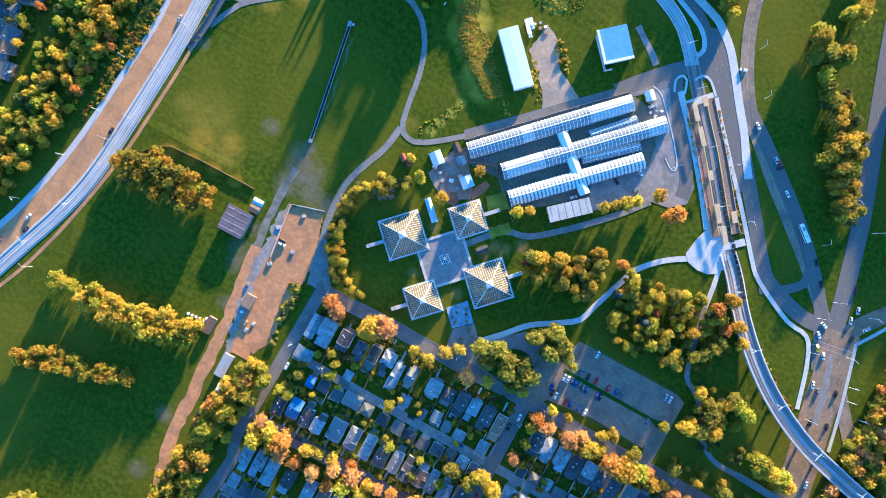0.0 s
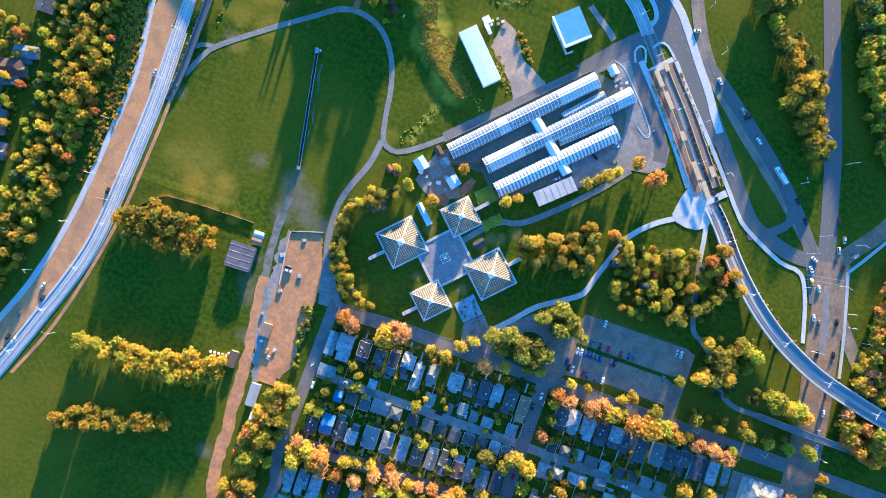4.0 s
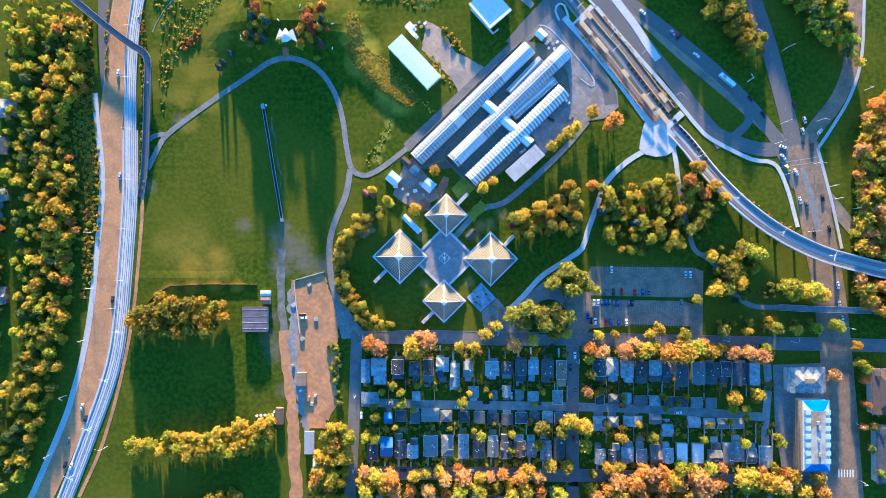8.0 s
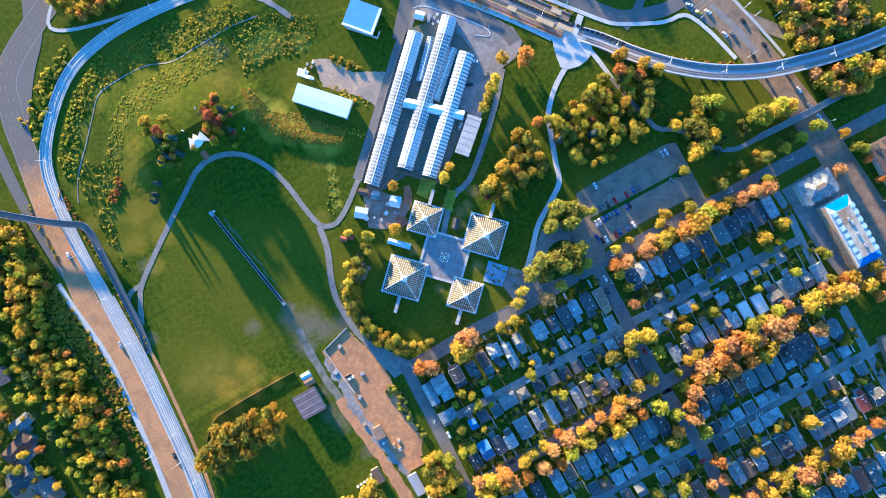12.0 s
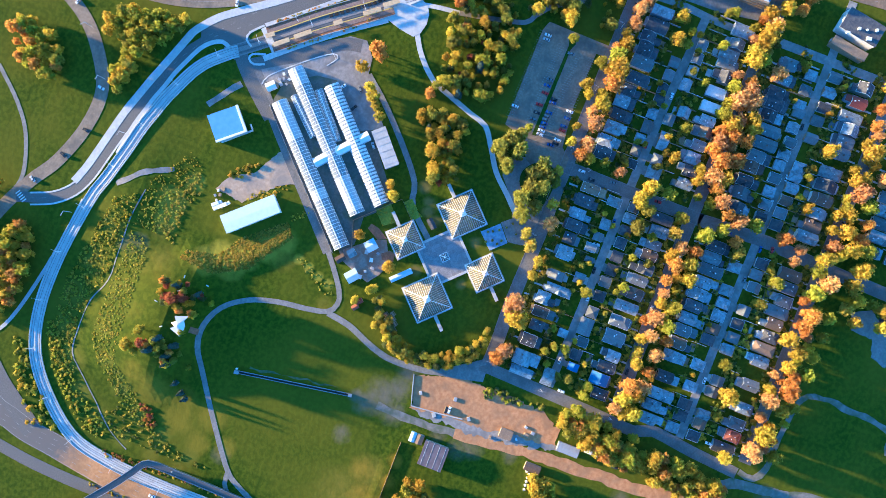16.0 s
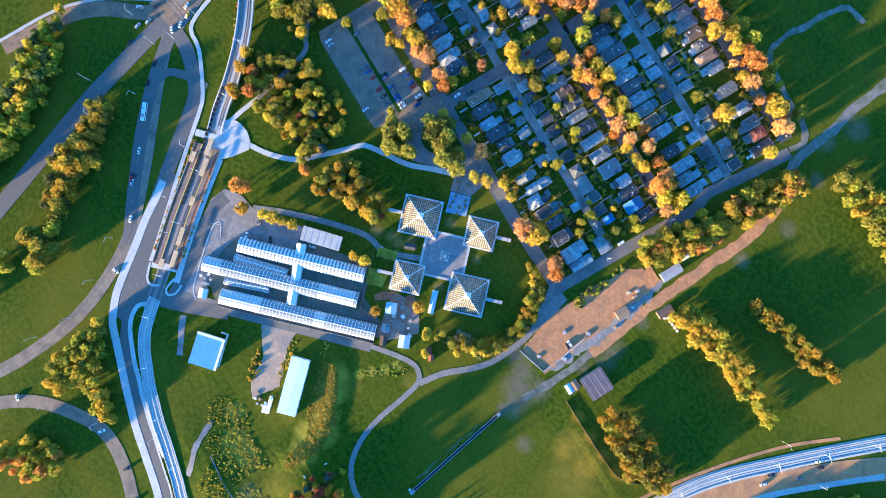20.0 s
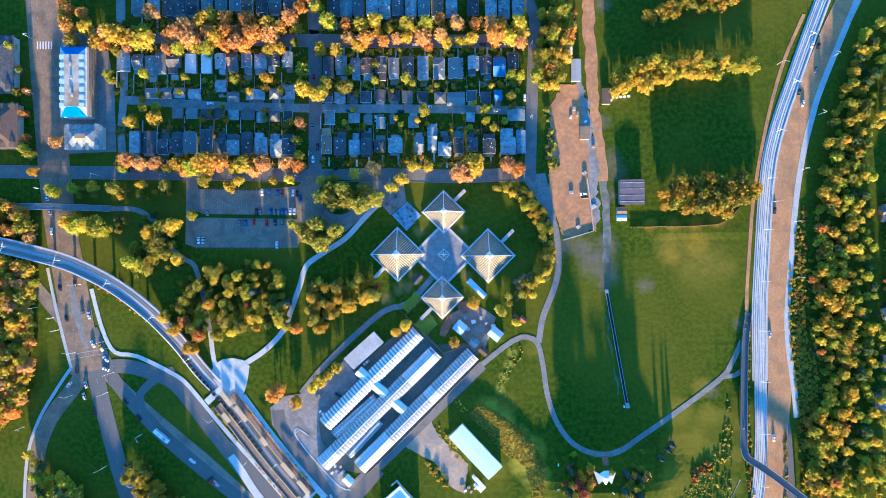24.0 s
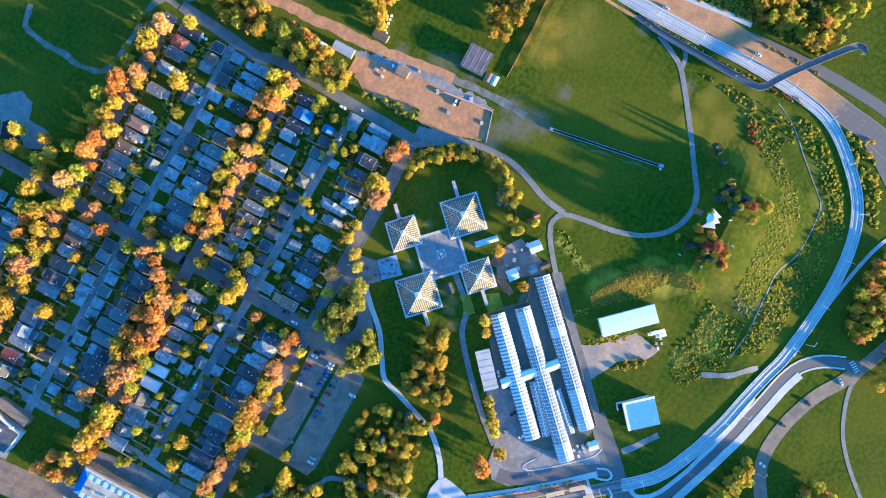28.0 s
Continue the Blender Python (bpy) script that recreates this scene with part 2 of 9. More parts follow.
SOIL = surface("planting_soil", (0.15, 0.13, 0.06), (0.24, 0.2, 0.1), scale=0.4, bump=0.7, fine=0.3)
STEEL = surface("steel", (0.45, 0.46, 0.48), rough=0.4, metal=0.9, scale=2, bump=0.05)
RAIL_STEEL = surface("rail_steel", (0.22, 0.2, 0.19), rough=0.4, metal=0.8, scale=2, bump=0.05)
WHITE_METAL = surface("white_metal", (0.72, 0.73, 0.74), (0.8, 0.8, 0.8), scale=0.4, rough=0.5, bump=0.05)
WHITE_FRAME = surface("white_frame", (0.74, 0.74, 0.73), rough=0.5, scale=1.0, bump=0.0)
GREY_METAL = surface("grey_metal", (0.3, 0.31, 0.33), (0.36, 0.37, 0.39), rough=0.45, scale=0.6, bump=0.05)
BLUE_ROOF = surface("blue_metal_roof", (0.1, 0.3, 0.62), (0.13, 0.34, 0.66), scale=0.3, rough=0.5, bump=0.03)
PALE_BLUE = surface("pale_blue_sheet", (0.42, 0.56, 0.66), (0.5, 0.63, 0.72), scale=0.4, rough=0.5, bump=0.03)
BLUE_WRAP = surface("blue_membrane", (0.02, 0.3, 0.75), (0.03, 0.36, 0.82), scale=0.5, rough=0.5, bump=0.05)
DARK_GLASS = surface("dark_window", (0.02, 0.025, 0.03), rough=0.08, spec=0.7, bump=0)
BARK = surface("bark", (0.07, 0.05, 0.035), (0.12, 0.09, 0.065), scale=4.0, bump=0.6, fine=0.04)
FADED_LINE = surface("faded_paint", (0.28, 0.27, 0.25), (0.4, 0.38, 0.35), scale=1.5, bump=0)
PAINT_LINE = surface("road_paint", (0.62, 0.62, 0.6), (0.75, 0.74, 0.7), scale=2.0, bump=0)
PYRAMID_GLASS = glass("pyramid_glass", (0.32, 0.3, 0.25), 0.5, 0.2)
RAFTER = surface("pale_rafter", (0.38, 0.35, 0.3), (0.46, 0.43, 0.375), scale=1, rough=0.5, bump=0)
HOTHOUSE_GLASS = glass("hothouse_glass", (0.34, 0.385, 0.42), 0.36, 0.18)
WHITEWASH = glass("whitewashed_glass", (0.55, 0.575, 0.59), 0.2, 0.4)
RUBBER = surface("rubber", (0.02, 0.02, 0.02), rough=0.8, scale=5, bump=0.1)
TIMBER = surface("timber", (0.3, 0.2, 0.12), (0.4, 0.28, 0.17), scale=1.5, bump=0.2)
TEAL = surface("teal_metal", (0.05, 0.3, 0.33), (0.07, 0.36, 0.38), scale=1, rough=0.5, bump=0.05)

LEAF = {
    "gold": leafy("gold_leaves", (0.47, 0.32, 0.022), (0.6, 0.43, 0.038)),
    "yellow": leafy("yellow_leaves", (0.44, 0.34, 0.02), (0.56, 0.45, 0.045)),
    "lime": leafy("lime_leaves", (0.31, 0.31, 0.022), (0.45, 0.42, 0.035), 0.52),
    "orange": leafy("orange_leaves", (0.52, 0.23, 0.04), (0.64, 0.34, 0.07)),
    "rose": leafy("rose_leaves", (0.54, 0.28, 0.1), (0.65, 0.39, 0.14)),
    "green": leafy("green_leaves", (0.21, 0.215, 0.022), (0.34, 0.3, 0.04), 0.46),
    "dark": leafy("dark_green_leaves", (0.08, 0.11, 0.025), (0.13, 0.155, 0.04), 0.35),
    "red": leafy("red_leaves", (0.3, 0.08, 0.04), (0.4, 0.14, 0.06)),
    "spruce": leafy("spruce_needles", (0.04, 0.07, 0.05), (0.08, 0.11, 0.09), 0.1),
    "straw": leafy("straw_stems", (0.53, 0.42, 0.05), (0.66, 0.54, 0.085), 0.6),
}


BANK = [(-59, 154), (-61, 140), (-53, 125), (-39, 111), (-21, 99)]


def relief(x, y):
    """Height of the ground: a grassy hill below the rails, a curved mound by the shed and a low bank across the field."""
    h = 13.0 * math.exp(-((x + 106) / 39) ** 4 - ((y - 150) / (14 if y < 150 else 46)) ** 2)
    h += 2.0 * math.exp(-((x + 40) / 40) ** 2 - ((y - 205) / 18) ** 2)
    if -80 < x < -2 and 80 < y < 172:
        away = 99.0
        for (ax, ay), (bx, by) in zip(BANK, BANK[1:]):
            u = max(0.0, min(1.0, ((x - ax) * (bx - ax) + (y - ay) * (by - ay)) / ((bx - ax) ** 2 + (by - ay) ** 2)))
            away = min(away, math.hypot(x - ax - u * (bx - ax), y - ay - u * (by - ay)))
        h += 2.4 * math.exp(-(away / 6.5) ** 2)
    if -215 < x < -105:
        h += 0.55 * math.exp(-((y + 15.5 + 0.01 * (x + 150)) / 2.4) ** 2) * max(0, min(1, (x + 210) / 25, (-110 - x) / 25))
    return h


# ---- building helpers ----
def part(name, bm, material, parent=None, label="", smooth=False):
    """Link a bmesh as one mesh object under a thing or a part."""
    me = bpy.data.meshes.new(name)
    bm.to_mesh(me)
    bm.free()
    for m in material if isinstance(material, (list, tuple)) else [material]:
        me.materials.append(m)
    if smooth:
        for p in me.polygons:
            p.use_smooth = True
    ob = new(name, me)
    if parent:
        ob.parent = parent
    if label:
        tagged(ob, label)
    return ob


def again(ob, parent, m):
    """Another part on the same mesh."""
    o = bpy.data.objects.new(ob.name.split(".")[0], ob.data)
    scene.collection.objects.link(o)
    o.parent = parent
    o.matrix_basis = m
    return o


def thing(name, x, y, z=0, turn=0, label="", category="", group="", kind=""):
    ob = new(name)
    ob.empty_display_size = 0.5
    ob.matrix_world = pose(x, y, z + relief(x, y), 0, 0, turn)
    return tagged(ob, label, category, group, kind)


def box(bm, x0, x1, y0, y1, z0, z1, m=None):
    vs = [bm.verts.new((x, y, z)) for z in (z0, z1) for y in (y0, y1) for x in (x0, x1)]
    for f in ((0, 2, 3, 1), (4, 5, 7, 6), (0, 1, 5, 4), (2, 6, 7, 3), (0, 4, 6, 2), (1, 3, 7, 5)):
        bm.faces.new([vs[i] for i in f])
    if m is not None:
        bmesh.ops.transform(bm, matrix=m, verts=vs)
    return vs


def boxed(*sizes):
    bm = bmesh.new()
    for s in sizes:
        box(bm, *s)
    return bm


def soft_box(x0, x1, y0, y1, z0, z1, bevel=0.05):
    bm = boxed((x0, x1, y0, y1, z0, z1))
    bmesh.ops.bevel(bm, geom=bm.edges[:], offset=bevel, segments=1, affect="EDGES")
    return bm


def bar(bm, a, b, r, sides=6, r2=None):
    """A round bar from a to b."""
    a, b = Vector(a), Vector(b)
    turn = (b - a).to_track_quat("Z", "Y").to_matrix()
    rings = []
    for c, rr in ((a, r), (b, r if r2 is None else r2)):
        rings.append([bm.verts.new(c + turn @ Vector((rr * math.cos(i * 2 * math.pi / sides), rr * math.sin(i * 2 * math.pi / sides), 0))) for i in range(sides)])
    for i in range(sides):
        j = (i + 1) % sides
        bm.faces.new((rings[0][i], rings[0][j], rings[1][j], rings[1][i]))
    bm.faces.new(rings[1])
    bm.faces.new(rings[0][::-1])


def beam(bm, a, b, w, h):
    """A square bar from a to b."""
    a, b = Vector(a), Vector(b)
    d = b - a
    turn = d.to_track_quat("X", "Z").to_matrix().to_4x4()
    box(bm, 0, d.length, -w / 2, w / 2, -h / 2, h / 2, Matrix.Translation(a) @ turn)


def smooth_line(pts, step=4.0):
    """A smooth line through a few points (with as many values as the points have)."""
    pts = [Vector(p) for p in pts]
    if len(pts) == 2:
        ends = pts
        n = max(1, int((pts[1] - pts[0]).length / 20))
        return [ends[0].lerp(ends[1], i / n) for i in range(n + 1)]
    full = [pts[0] * 2 - pts[1]] + pts + [pts[-1] * 2 - pts[-2]]
    out = []
    for i in range(1, len(full) - 2):
        a, b, c, d = full[i - 1:i + 3]
        n = max(2, int((c - b).length / step))
        for k in range(n):
            u = k / n
            out.append(0.5 * (2 * b + (c - a) * u + (2 * a - 5 * b + 4 * c - d) * u * u + (3 * b - a - 3 * c + d) * u ** 3))
    out.append(pts[-1])
    return out


def sideways(line):
    """The unit vectors to the left of a line."""
    out = []
    for i in range(len(line)):
        d = (line[min(i + 1, len(line) - 1)] - line[max(i - 1, 0)]).to_2d().normalized()
        out.append(Vector((-d.y, d.x)))
    return out


def strip(pts, left, right, z0, z1, smooth=True, ragged=0.0):
    """A slab that follows a line, from right to left metres beside it. Third values of the points raise it."""
    line = smooth_line(pts) if smooth else [Vector(p) for p in pts]
    bm = bmesh.new()
    rows = []
    for p, s in zip(line, sideways(line)):
        q = p.to_2d()
        wob = [ragged * noise.noise(Vector((q.x * 0.12, q.y * 0.12, k * 9.0))) * 2 + ragged * noise.noise(Vector((q.x * 0.5, q.y * 0.5, k * 5.0))) for k in (1, 2)] if ragged else (0, 0)
        a, b = q + s * (left + wob[0]), q + s * (right + wob[1])
        up, vp = (p.z, p.z) if len(p) > 2 else (relief(a.x, a.y), relief(b.x, b.y))
        rows.append([bm.verts.new((a.x, a.y, z1 + up)), bm.verts.new((b.x, b.y, z1 + vp)),
                     bm.verts.new((b.x, b.y, z0 + vp)), bm.verts.new((a.x, a.y, z0 + up))])
    for r, q in zip(rows, rows[1:]):
        for i in range(4):
            j = (i + 1) % 4
            bm.faces.new((r[i], r[j], q[j], q[i]))
    bm.faces.new(rows[0][::-1])
    bm.faces.new(rows[-1])
    bmesh.ops.recalc_face_normals(bm, faces=bm.faces[:])
    return bm


def plate(pts, z0, z1, smooth=False, ragged=0.0):
    """A flat slab with the given outline, its edge uneven by so many metres."""
    line = [Vector(p[:2]) for p in pts]
    if ragged:
        fine = []
        for a, b in zip(line, line[1:] + line[:1]):
            n = max(1, int((b - a).length / 1.6))
            fine += [a.lerp(b, k / n) for k in range(n)]
        line = [p + Vector((noise.noise(Vector((p.x * 0.3, p.y * 0.3, 1.0))), noise.noise(Vector((p.x * 0.3, p.y * 0.3, 7.0))))) * ragged * 2 for p in fine]
    if smooth:
        loop = smooth_line([*line, line[0], line[1]], 3.0)
        line, n = [], len(loop)
        for p in loop:
            if line and len(line) > 4 and (p - Vector(pts[0][:2])).length < 0.5:
                break
            line.append(p)
    bm = bmesh.new()
    top = [bm.verts.new((p.x, p.y, z1)) for p in line]
    low = [bm.verts.new((p.x, p.y, z0)) for p in line]
    bm.faces.new(top)
    bm.faces.new(low[::-1])
    for i in range(len(line)):
        j = (i + 1) % len(line)
        bm.faces.new((low[i], low[j], top[j], top[i]))
    bmesh.ops.recalc_face_normals(bm, faces=bm.faces[:])
    bmesh.ops.triangulate(bm, faces=[f for f in bm.faces if len(f.verts) > 4])
    return bm


def structure(name, bm, material, label, category):
    return tagged(part(name, bm, material), label, category, kind="structure")


def road(name, pts, width, z, material, label, category="road", kerb=None):
    ob = structure(name, strip(pts, width / 2, -width / 2, -0.3, z), material, label, category)
    if kerb:
        for side in (1, -1):
            part("kerb", strip(pts, side * width / 2 + (0.3 if side > 0 else 0), side * width / 2 + (0 if side > 0 else -0.3), -0.2, z + 0.13), PATHWAY, ob)
    return ob


def dashes(parent, pts, offset, length, gap, z, width=0.15):
    """Painted lane dashes along a line, one mesh."""
    line = smooth_line(pts)
    bm = bmesh.new()
    run, on = 0.0, True
    sides = sideways(line)
    for p, q, s, s2 in zip(line, line[1:], sides, sides[1:]):
        lift = p.z if len(p) > 2 else 0
        a, b = p.to_2d(), q.to_2d()
        d = (b - a).length
        u = 0.0
        while u < d:
            left_over = (length if on else gap) - run
            v = min(d, u + left_over)
            if on and v > u:
                s1, e1 = a.lerp(b, u / d), a.lerp(b, v / d)
                f1, f2 = s.lerp(s2, u / d), s.lerp(s2, v / d)
                vs = [bm.verts.new((*(c + f * (offset + w)), z + lift)) for c, f, w in
                      ((s1, f1, width / 2), (s1, f1, -width / 2), (e1, f2, -width / 2), (e1, f2, width / 2))]
                bm.faces.new(vs)
            run += v - u
            if run >= (length if on else gap) - 1e-6:
                run, on = 0.0, not on
            u = v if v > u else d
    bmesh.ops.recalc_face_normals(bm, faces=bm.faces[:])
    ob = part("lane_marking", bm, FADED_LINE, parent)
    return tagged(ob, kind="stuff") if length < 100 else ob


def inside(p, poly):
    hit = False
    for (x1, y1), (x2, y2) in zip(poly, poly[1:] + poly[:1]):
        if (y1 > p[1]) != (y2 > p[1]) and p[0] < (x2 - x1) * (p[1] - y1) / (y2 - y1) + x1:
            hit = not hit
    return hit


def sown(poly, spacing, seed):
    """Chance places inside an outline, as many as that spacing gives."""
    rng = random.Random(seed)
    xs, ys = [p[0] for p in poly], [p[1] for p in poly]
    n = int((max(xs) - min(xs)) * (max(ys) - min(ys)) / spacing ** 2)
    pts = [(rng.uniform(min(xs), max(xs)), rng.uniform(min(ys), max(ys))) for i in range(n)]
    return [p for p in pts if inside(p, poly)]


def spread(poly, spacing, seed, jitter=0.45):
    """Uneven places inside an outline, about so many metres apart."""
    rng = random.Random(seed)
    xs, ys = [p[0] for p in poly], [p[1] for p in poly]
    out, row = [], 0
    y = min(ys) + spacing / 2
    while y < max(ys):
        x = min(xs) + spacing * (0.5 if row % 2 else 0.0)
        while x < max(xs):
            p = (x + rng.uniform(-jitter, jitter) * spacing, y + rng.uniform(-jitter, jitter) * spacing)
            if inside(p, poly):
                out.append(p)
            x += spacing
        y += spacing * 0.87
        row += 1
    return out


# ---- ground ----
def ground_sheet():
    bm = bmesh.new()
    bmesh.ops.create_grid(bm, x_segments=200, y_segments=200, size=1)
    for v in bm.verts:
        x, y = v.co.x, v.co.y
        v.co.x, v.co.y = x * 450 * (1 + 5 * abs(x) ** 5), y * 450 * (1 + 5 * abs(y) ** 5)
        v.co.z = -0.12 + relief(v.co.x, v.co.y)
    return structure("ground", bm, GRASS, "wide mown green park grass with yellowed patches", "grass")


ground_sheet()

# ---- roads ----
HIGHWAY_SOUTH = [(-275.8, -180), (-258.6, -146.3), (-246.6, -117.6), (-238.1, -96.8), (-230.7, -74)]+[(-226, -51.6), (-224.6, -40.5)]
HIGHWAY = [(-225.7, -49), (-222.5, -23.9), (-220.1, 13.2), (-218.9, 50.3), (-219.5, 83.7), (-218.1, 100.5), (-216.3, 117.3), (-213.9, 147.1), (-210.8, 168)]
HIGHWAY_NORTH = [(-216.6, 112), (-213.9, 147.1)]+[(-207.2, 192.6), (-201.9, 222.6), (-185.4, 252.2)]+[(-105.2, 293), (-46.7, 328.3)]
RAMP_WEST = [(-217.8, 246.6), (-219.2, 231.5), (-222.9, 201.6), (-224.6, 167.3), (-223.9, 136.4), (-221.4, 106.9), (-218.5, 85)]
highway = road("road_highway", HIGHWAY, 15.5, 0.06, TAN_ASPHALT, "worn tan highway asphalt with lane lines, warm sunlight in its colour")
for off in (-7.2, 7.2):
    dashes(highway, HIGHWAY, off, 9999, 1, 0.07, 0.2)
for off in (-3.5, 0.0, 3.5):
    dashes(highway, HIGHWAY, off, 3, 6, 0.07, 0.15)
highway_south = road("road_highway_south", HIGHWAY_SOUTH, 15.5, 0.055, TAN_ASPHALT, "worn tan highway asphalt with lane lines, warm sunlight in its colour")
for off in (-7.2, 7.2):
    dashes(highway_south, HIGHWAY_SOUTH, off, 9999, 1, 0.066, 0.2)
for off in (-3.5, 0.0, 3.5):
    dashes(highway_south, HIGHWAY_SOUTH, off, 3, 6, 0.066, 0.15)
highway_north = road("road_highway_north", HIGHWAY_NORTH, 15.5, 0.054, TAN_ASPHALT, "tan highway asphalt with lane lines beyond the footbridge, shade painted grey")
for off in (-7.2, 7.2):
    dashes(highway_north, HIGHWAY_NORTH, off, 9999, 1, 0.064, 0.2)
for off in (-3.5, 0.0, 3.5):
    dashes(highway_north, HIGHWAY_NORTH, off, 3, 6, 0.064, 0.15)
road("road_ramp_west", RAMP_WEST, 7.5, 0.05, ASPHALT, "grey asphalt slip road beside the highway")
structure("pavement_highway", strip([(-274.6, -167.7), (-250.3, -110.7), (-242.8, -88.2), (-236.5, -63.4)]+[(-231.3, -31.3), (-227.5, 9.4), (-224.8, 39.1), (-225.3, 61.4), (-228.4, 87.5), (-230, 108)], 1.9, -1.9, -0.3, 0.16),
                     CONCRETE, "grey concrete side path along the highway", "pavement")

# light rail: guideway beside the highway, round the hill, to the stop and over the bridge
TRACK_WEST = [(-261.4, -191.9), (-248.1, -158.3), (-238.3, -132.8), (-230.4, -111.1), (-222.5, -89.3), (-215.7, -65.3)]+[(-212, -38.7), (-208.6, 5.7), (-206.6, 42.8), (-206.5, 83.7)]
TRACK_HILL = TRACK_WEST+[(-206.3, 124.7), (-203.5, 158.3)]+[(-197.1, 184.1), (-178.9, 207.9), (-155.6, 226.3), (-126.7, 234.5), (-91.3, 235.2), (-49.5, 230.1), (-30.9, 224.7), (-10.5, 219.3), (7.1, 215.4), (20.3, 211.4), (31, 208.1), (42, 203.3), (52.7, 198.4), (61.6, 192.5), (68, 186.1), (74.6, 178.5), (77.1, 174.8)]
TRACK_STOP = [(72.9, 182.2), (81.7, 170.4), (93.5, 155.9), (113.5, 132.1), (132.9, 106.6), (144.8, 90.7)]+[(150.1, 83.5)]
BRIDGE = [(*p, h) for p, h in zip([(150.1, 83.5), (159.6, 73.1), (174.3, 53.1), (193.5, 32.7), (215.5, 16.1), (241.3, 3.1), (267, -4.6), (288.4, -9.8), (312, -13.8), (345, -16.5)], (0, 0.5, 3, 5.5, 6.5, 7, 7, 7, 7, 7))]


def rails(parent, pts, z, gauge=1.43):
    for off in (-2.8, -2.8 + gauge, 2.8 - gauge, 2.8):
        part("rail", strip(pts, off + 0.1, off - 0.1, z - 0.05, z + 0.12), RAIL_STEEL, parent)


guideway = structure("road_guideway", strip(TRACK_HILL, 3.7, -3.7, -0.3, 0.22), PALE_CONCRETE, "white concrete light rail guideway with embedded rails", "railway")
rails(guideway, TRACK_HILL, 0.22)
structure("pavement_guideway_apron", strip(TRACK_WEST, 5.1, -5.1, -0.3, 0.15), CONCRETE, "concrete apron along the light rail guideway", "pavement")
for off in (-3.8, 3.8, 0.0):
    part("kerb", strip(TRACK_HILL, off + 0.18, off - 0.18, -0.2, 0.75 if off else 0.5), PALE_CONCRETE, guideway)
trackbed = structure("road_trackbed", strip(TRACK_STOP, 4.2, -4.2, -0.3, 0.1), BALLAST, "brown ballast and paved track bed at the light rail stop", "railway")
rails(trackbed, TRACK_STOP, 0.1)
bridge = thing("rail_bridge", 0, 0, 0, 0, "curved concrete light rail bridge with white parapets", "bridge")
part("deck", strip(BRIDGE, 4.6, -4.6, -1.3, 0.0), GREY_METAL, bridge, "dark grey track deck")
for off in (-4.7, 4.7):
    part("parapet", strip(BRIDGE, off + 0.35, off - 0.35, -1.5, 1.0), PALE_CONCRETE, bridge, "white concrete parapet")
for off in (-2.3, 2.3):
    part("plinth", strip(BRIDGE, off + 1.1, off - 1.1, -0.05, 0.14), BALLAST, bridge)
rails(bridge, BRIDGE, 0.14)
for i, p in enumerate(smooth_line(BRIDGE, 26.0)):
    if p.z > 2.5 and i % 1 == 0:
        bm = bmesh.new()
        bar(bm, (p.x, p.y, -0.2), (p.x, p.y, p.z - 1.2), 0.9, 12)
        part("pier", bm, CONCRETE, bridge)

RIVER_ROAD = [(97.2, 172.4), (86.5, 186.3), (77.2, 196), (67.6, 203.7), (58.3, 209.2), (48.6, 213.5), (39, 216.3), (26.3, 220.1), (13.6, 223.8), (-3, 228.4), (-18.7, 232.3), (-34.4, 236.3), (-46.8, 242.4), (-56.5, 253.1), (-64.6, 276.1)]
river_road = road("road_river", RIVER_ROAD, 7, 0.08, ASPHALT, "blue-grey asphalt road beside the light rail line")
RIVER_BEND = [(13.6, 223.8), (-3, 228.4), (-18.7, 232.3), (-34.4, 236.3), (-46.8, 242.4), (-56.5, 253.1), (-62.7, 267.1)]
for off in (-3.9, 3.9):
    part("kerb", strip(RIVER_BEND, off + 0.55, off - 0.55, -0.2, 0.19), PALE_CONCRETE, river_road)
dashes(river_road, RIVER_ROAD, 0, 3, 5, 0.09)
structure("pavement_river", strip([(140.1, 129.7), (132, 141.5), (125.7, 151.7), (114.4, 166.7), (103.5, 181.8), (93.3, 195), (84.3, 202.9), (77.9, 207.4), (67.4, 211.2), (58.2, 214.5), (47.7, 218.3), (38.1, 221.8), (26.1, 225.7), (13.3, 229.8), (-9.4, 235.2), (-29, 239.9), (-41.8, 244.4)], 2.5, -2.5, -0.2, 0.2), PALE_CONCRETE, "wide pale concrete shared path", "pavement")
structure("pavement_river_south", strip([(77.4, 181.7), (79.2, 186.9), (75.7, 193.8), (69.1, 199.4), (59.2, 204.1), (47.8, 208.9), (39.1, 211.4), (28.6, 215.2), (18.8, 217.9), (8.9, 220.7), (-3.6, 222.9), (-14.3, 224.3)], 1.4, -1.4, -0.2, 0.2), PALE_CONCRETE, "pale concrete pavement between road and rails", "pavement")
structure("road_junction_mouth", plate([(113.6, 164.7), (100.9, 181.3), (90.3, 194.5), (80.6, 202.6), (73.5, 199.9), (77.7, 193.1), (79.9, 185.1), (76.4, 178.9), (70.6, 175.2), (81.9, 164.8), (88.9, 172.4), (95.5, 169), (106.8, 156)], -0.3, 0.073), ASPHALT, "wide grey asphalt mouth of the junction", "road")
STOP_ROAD = [(79.7, 196.8), (90.5, 186.9), (101.7, 176.8), (113.8, 163.2), (127.6, 145.3), (141, 127.7), (156.3, 107.9), (171.2, 88.3), (182, 78.9)]+[(206.6, 70.9), (225.1, 71.6)]
stop_road = road("road_stop", STOP_ROAD, 9.2, 0.085, ASPHALT, "grey asphalt road curving past the stop")
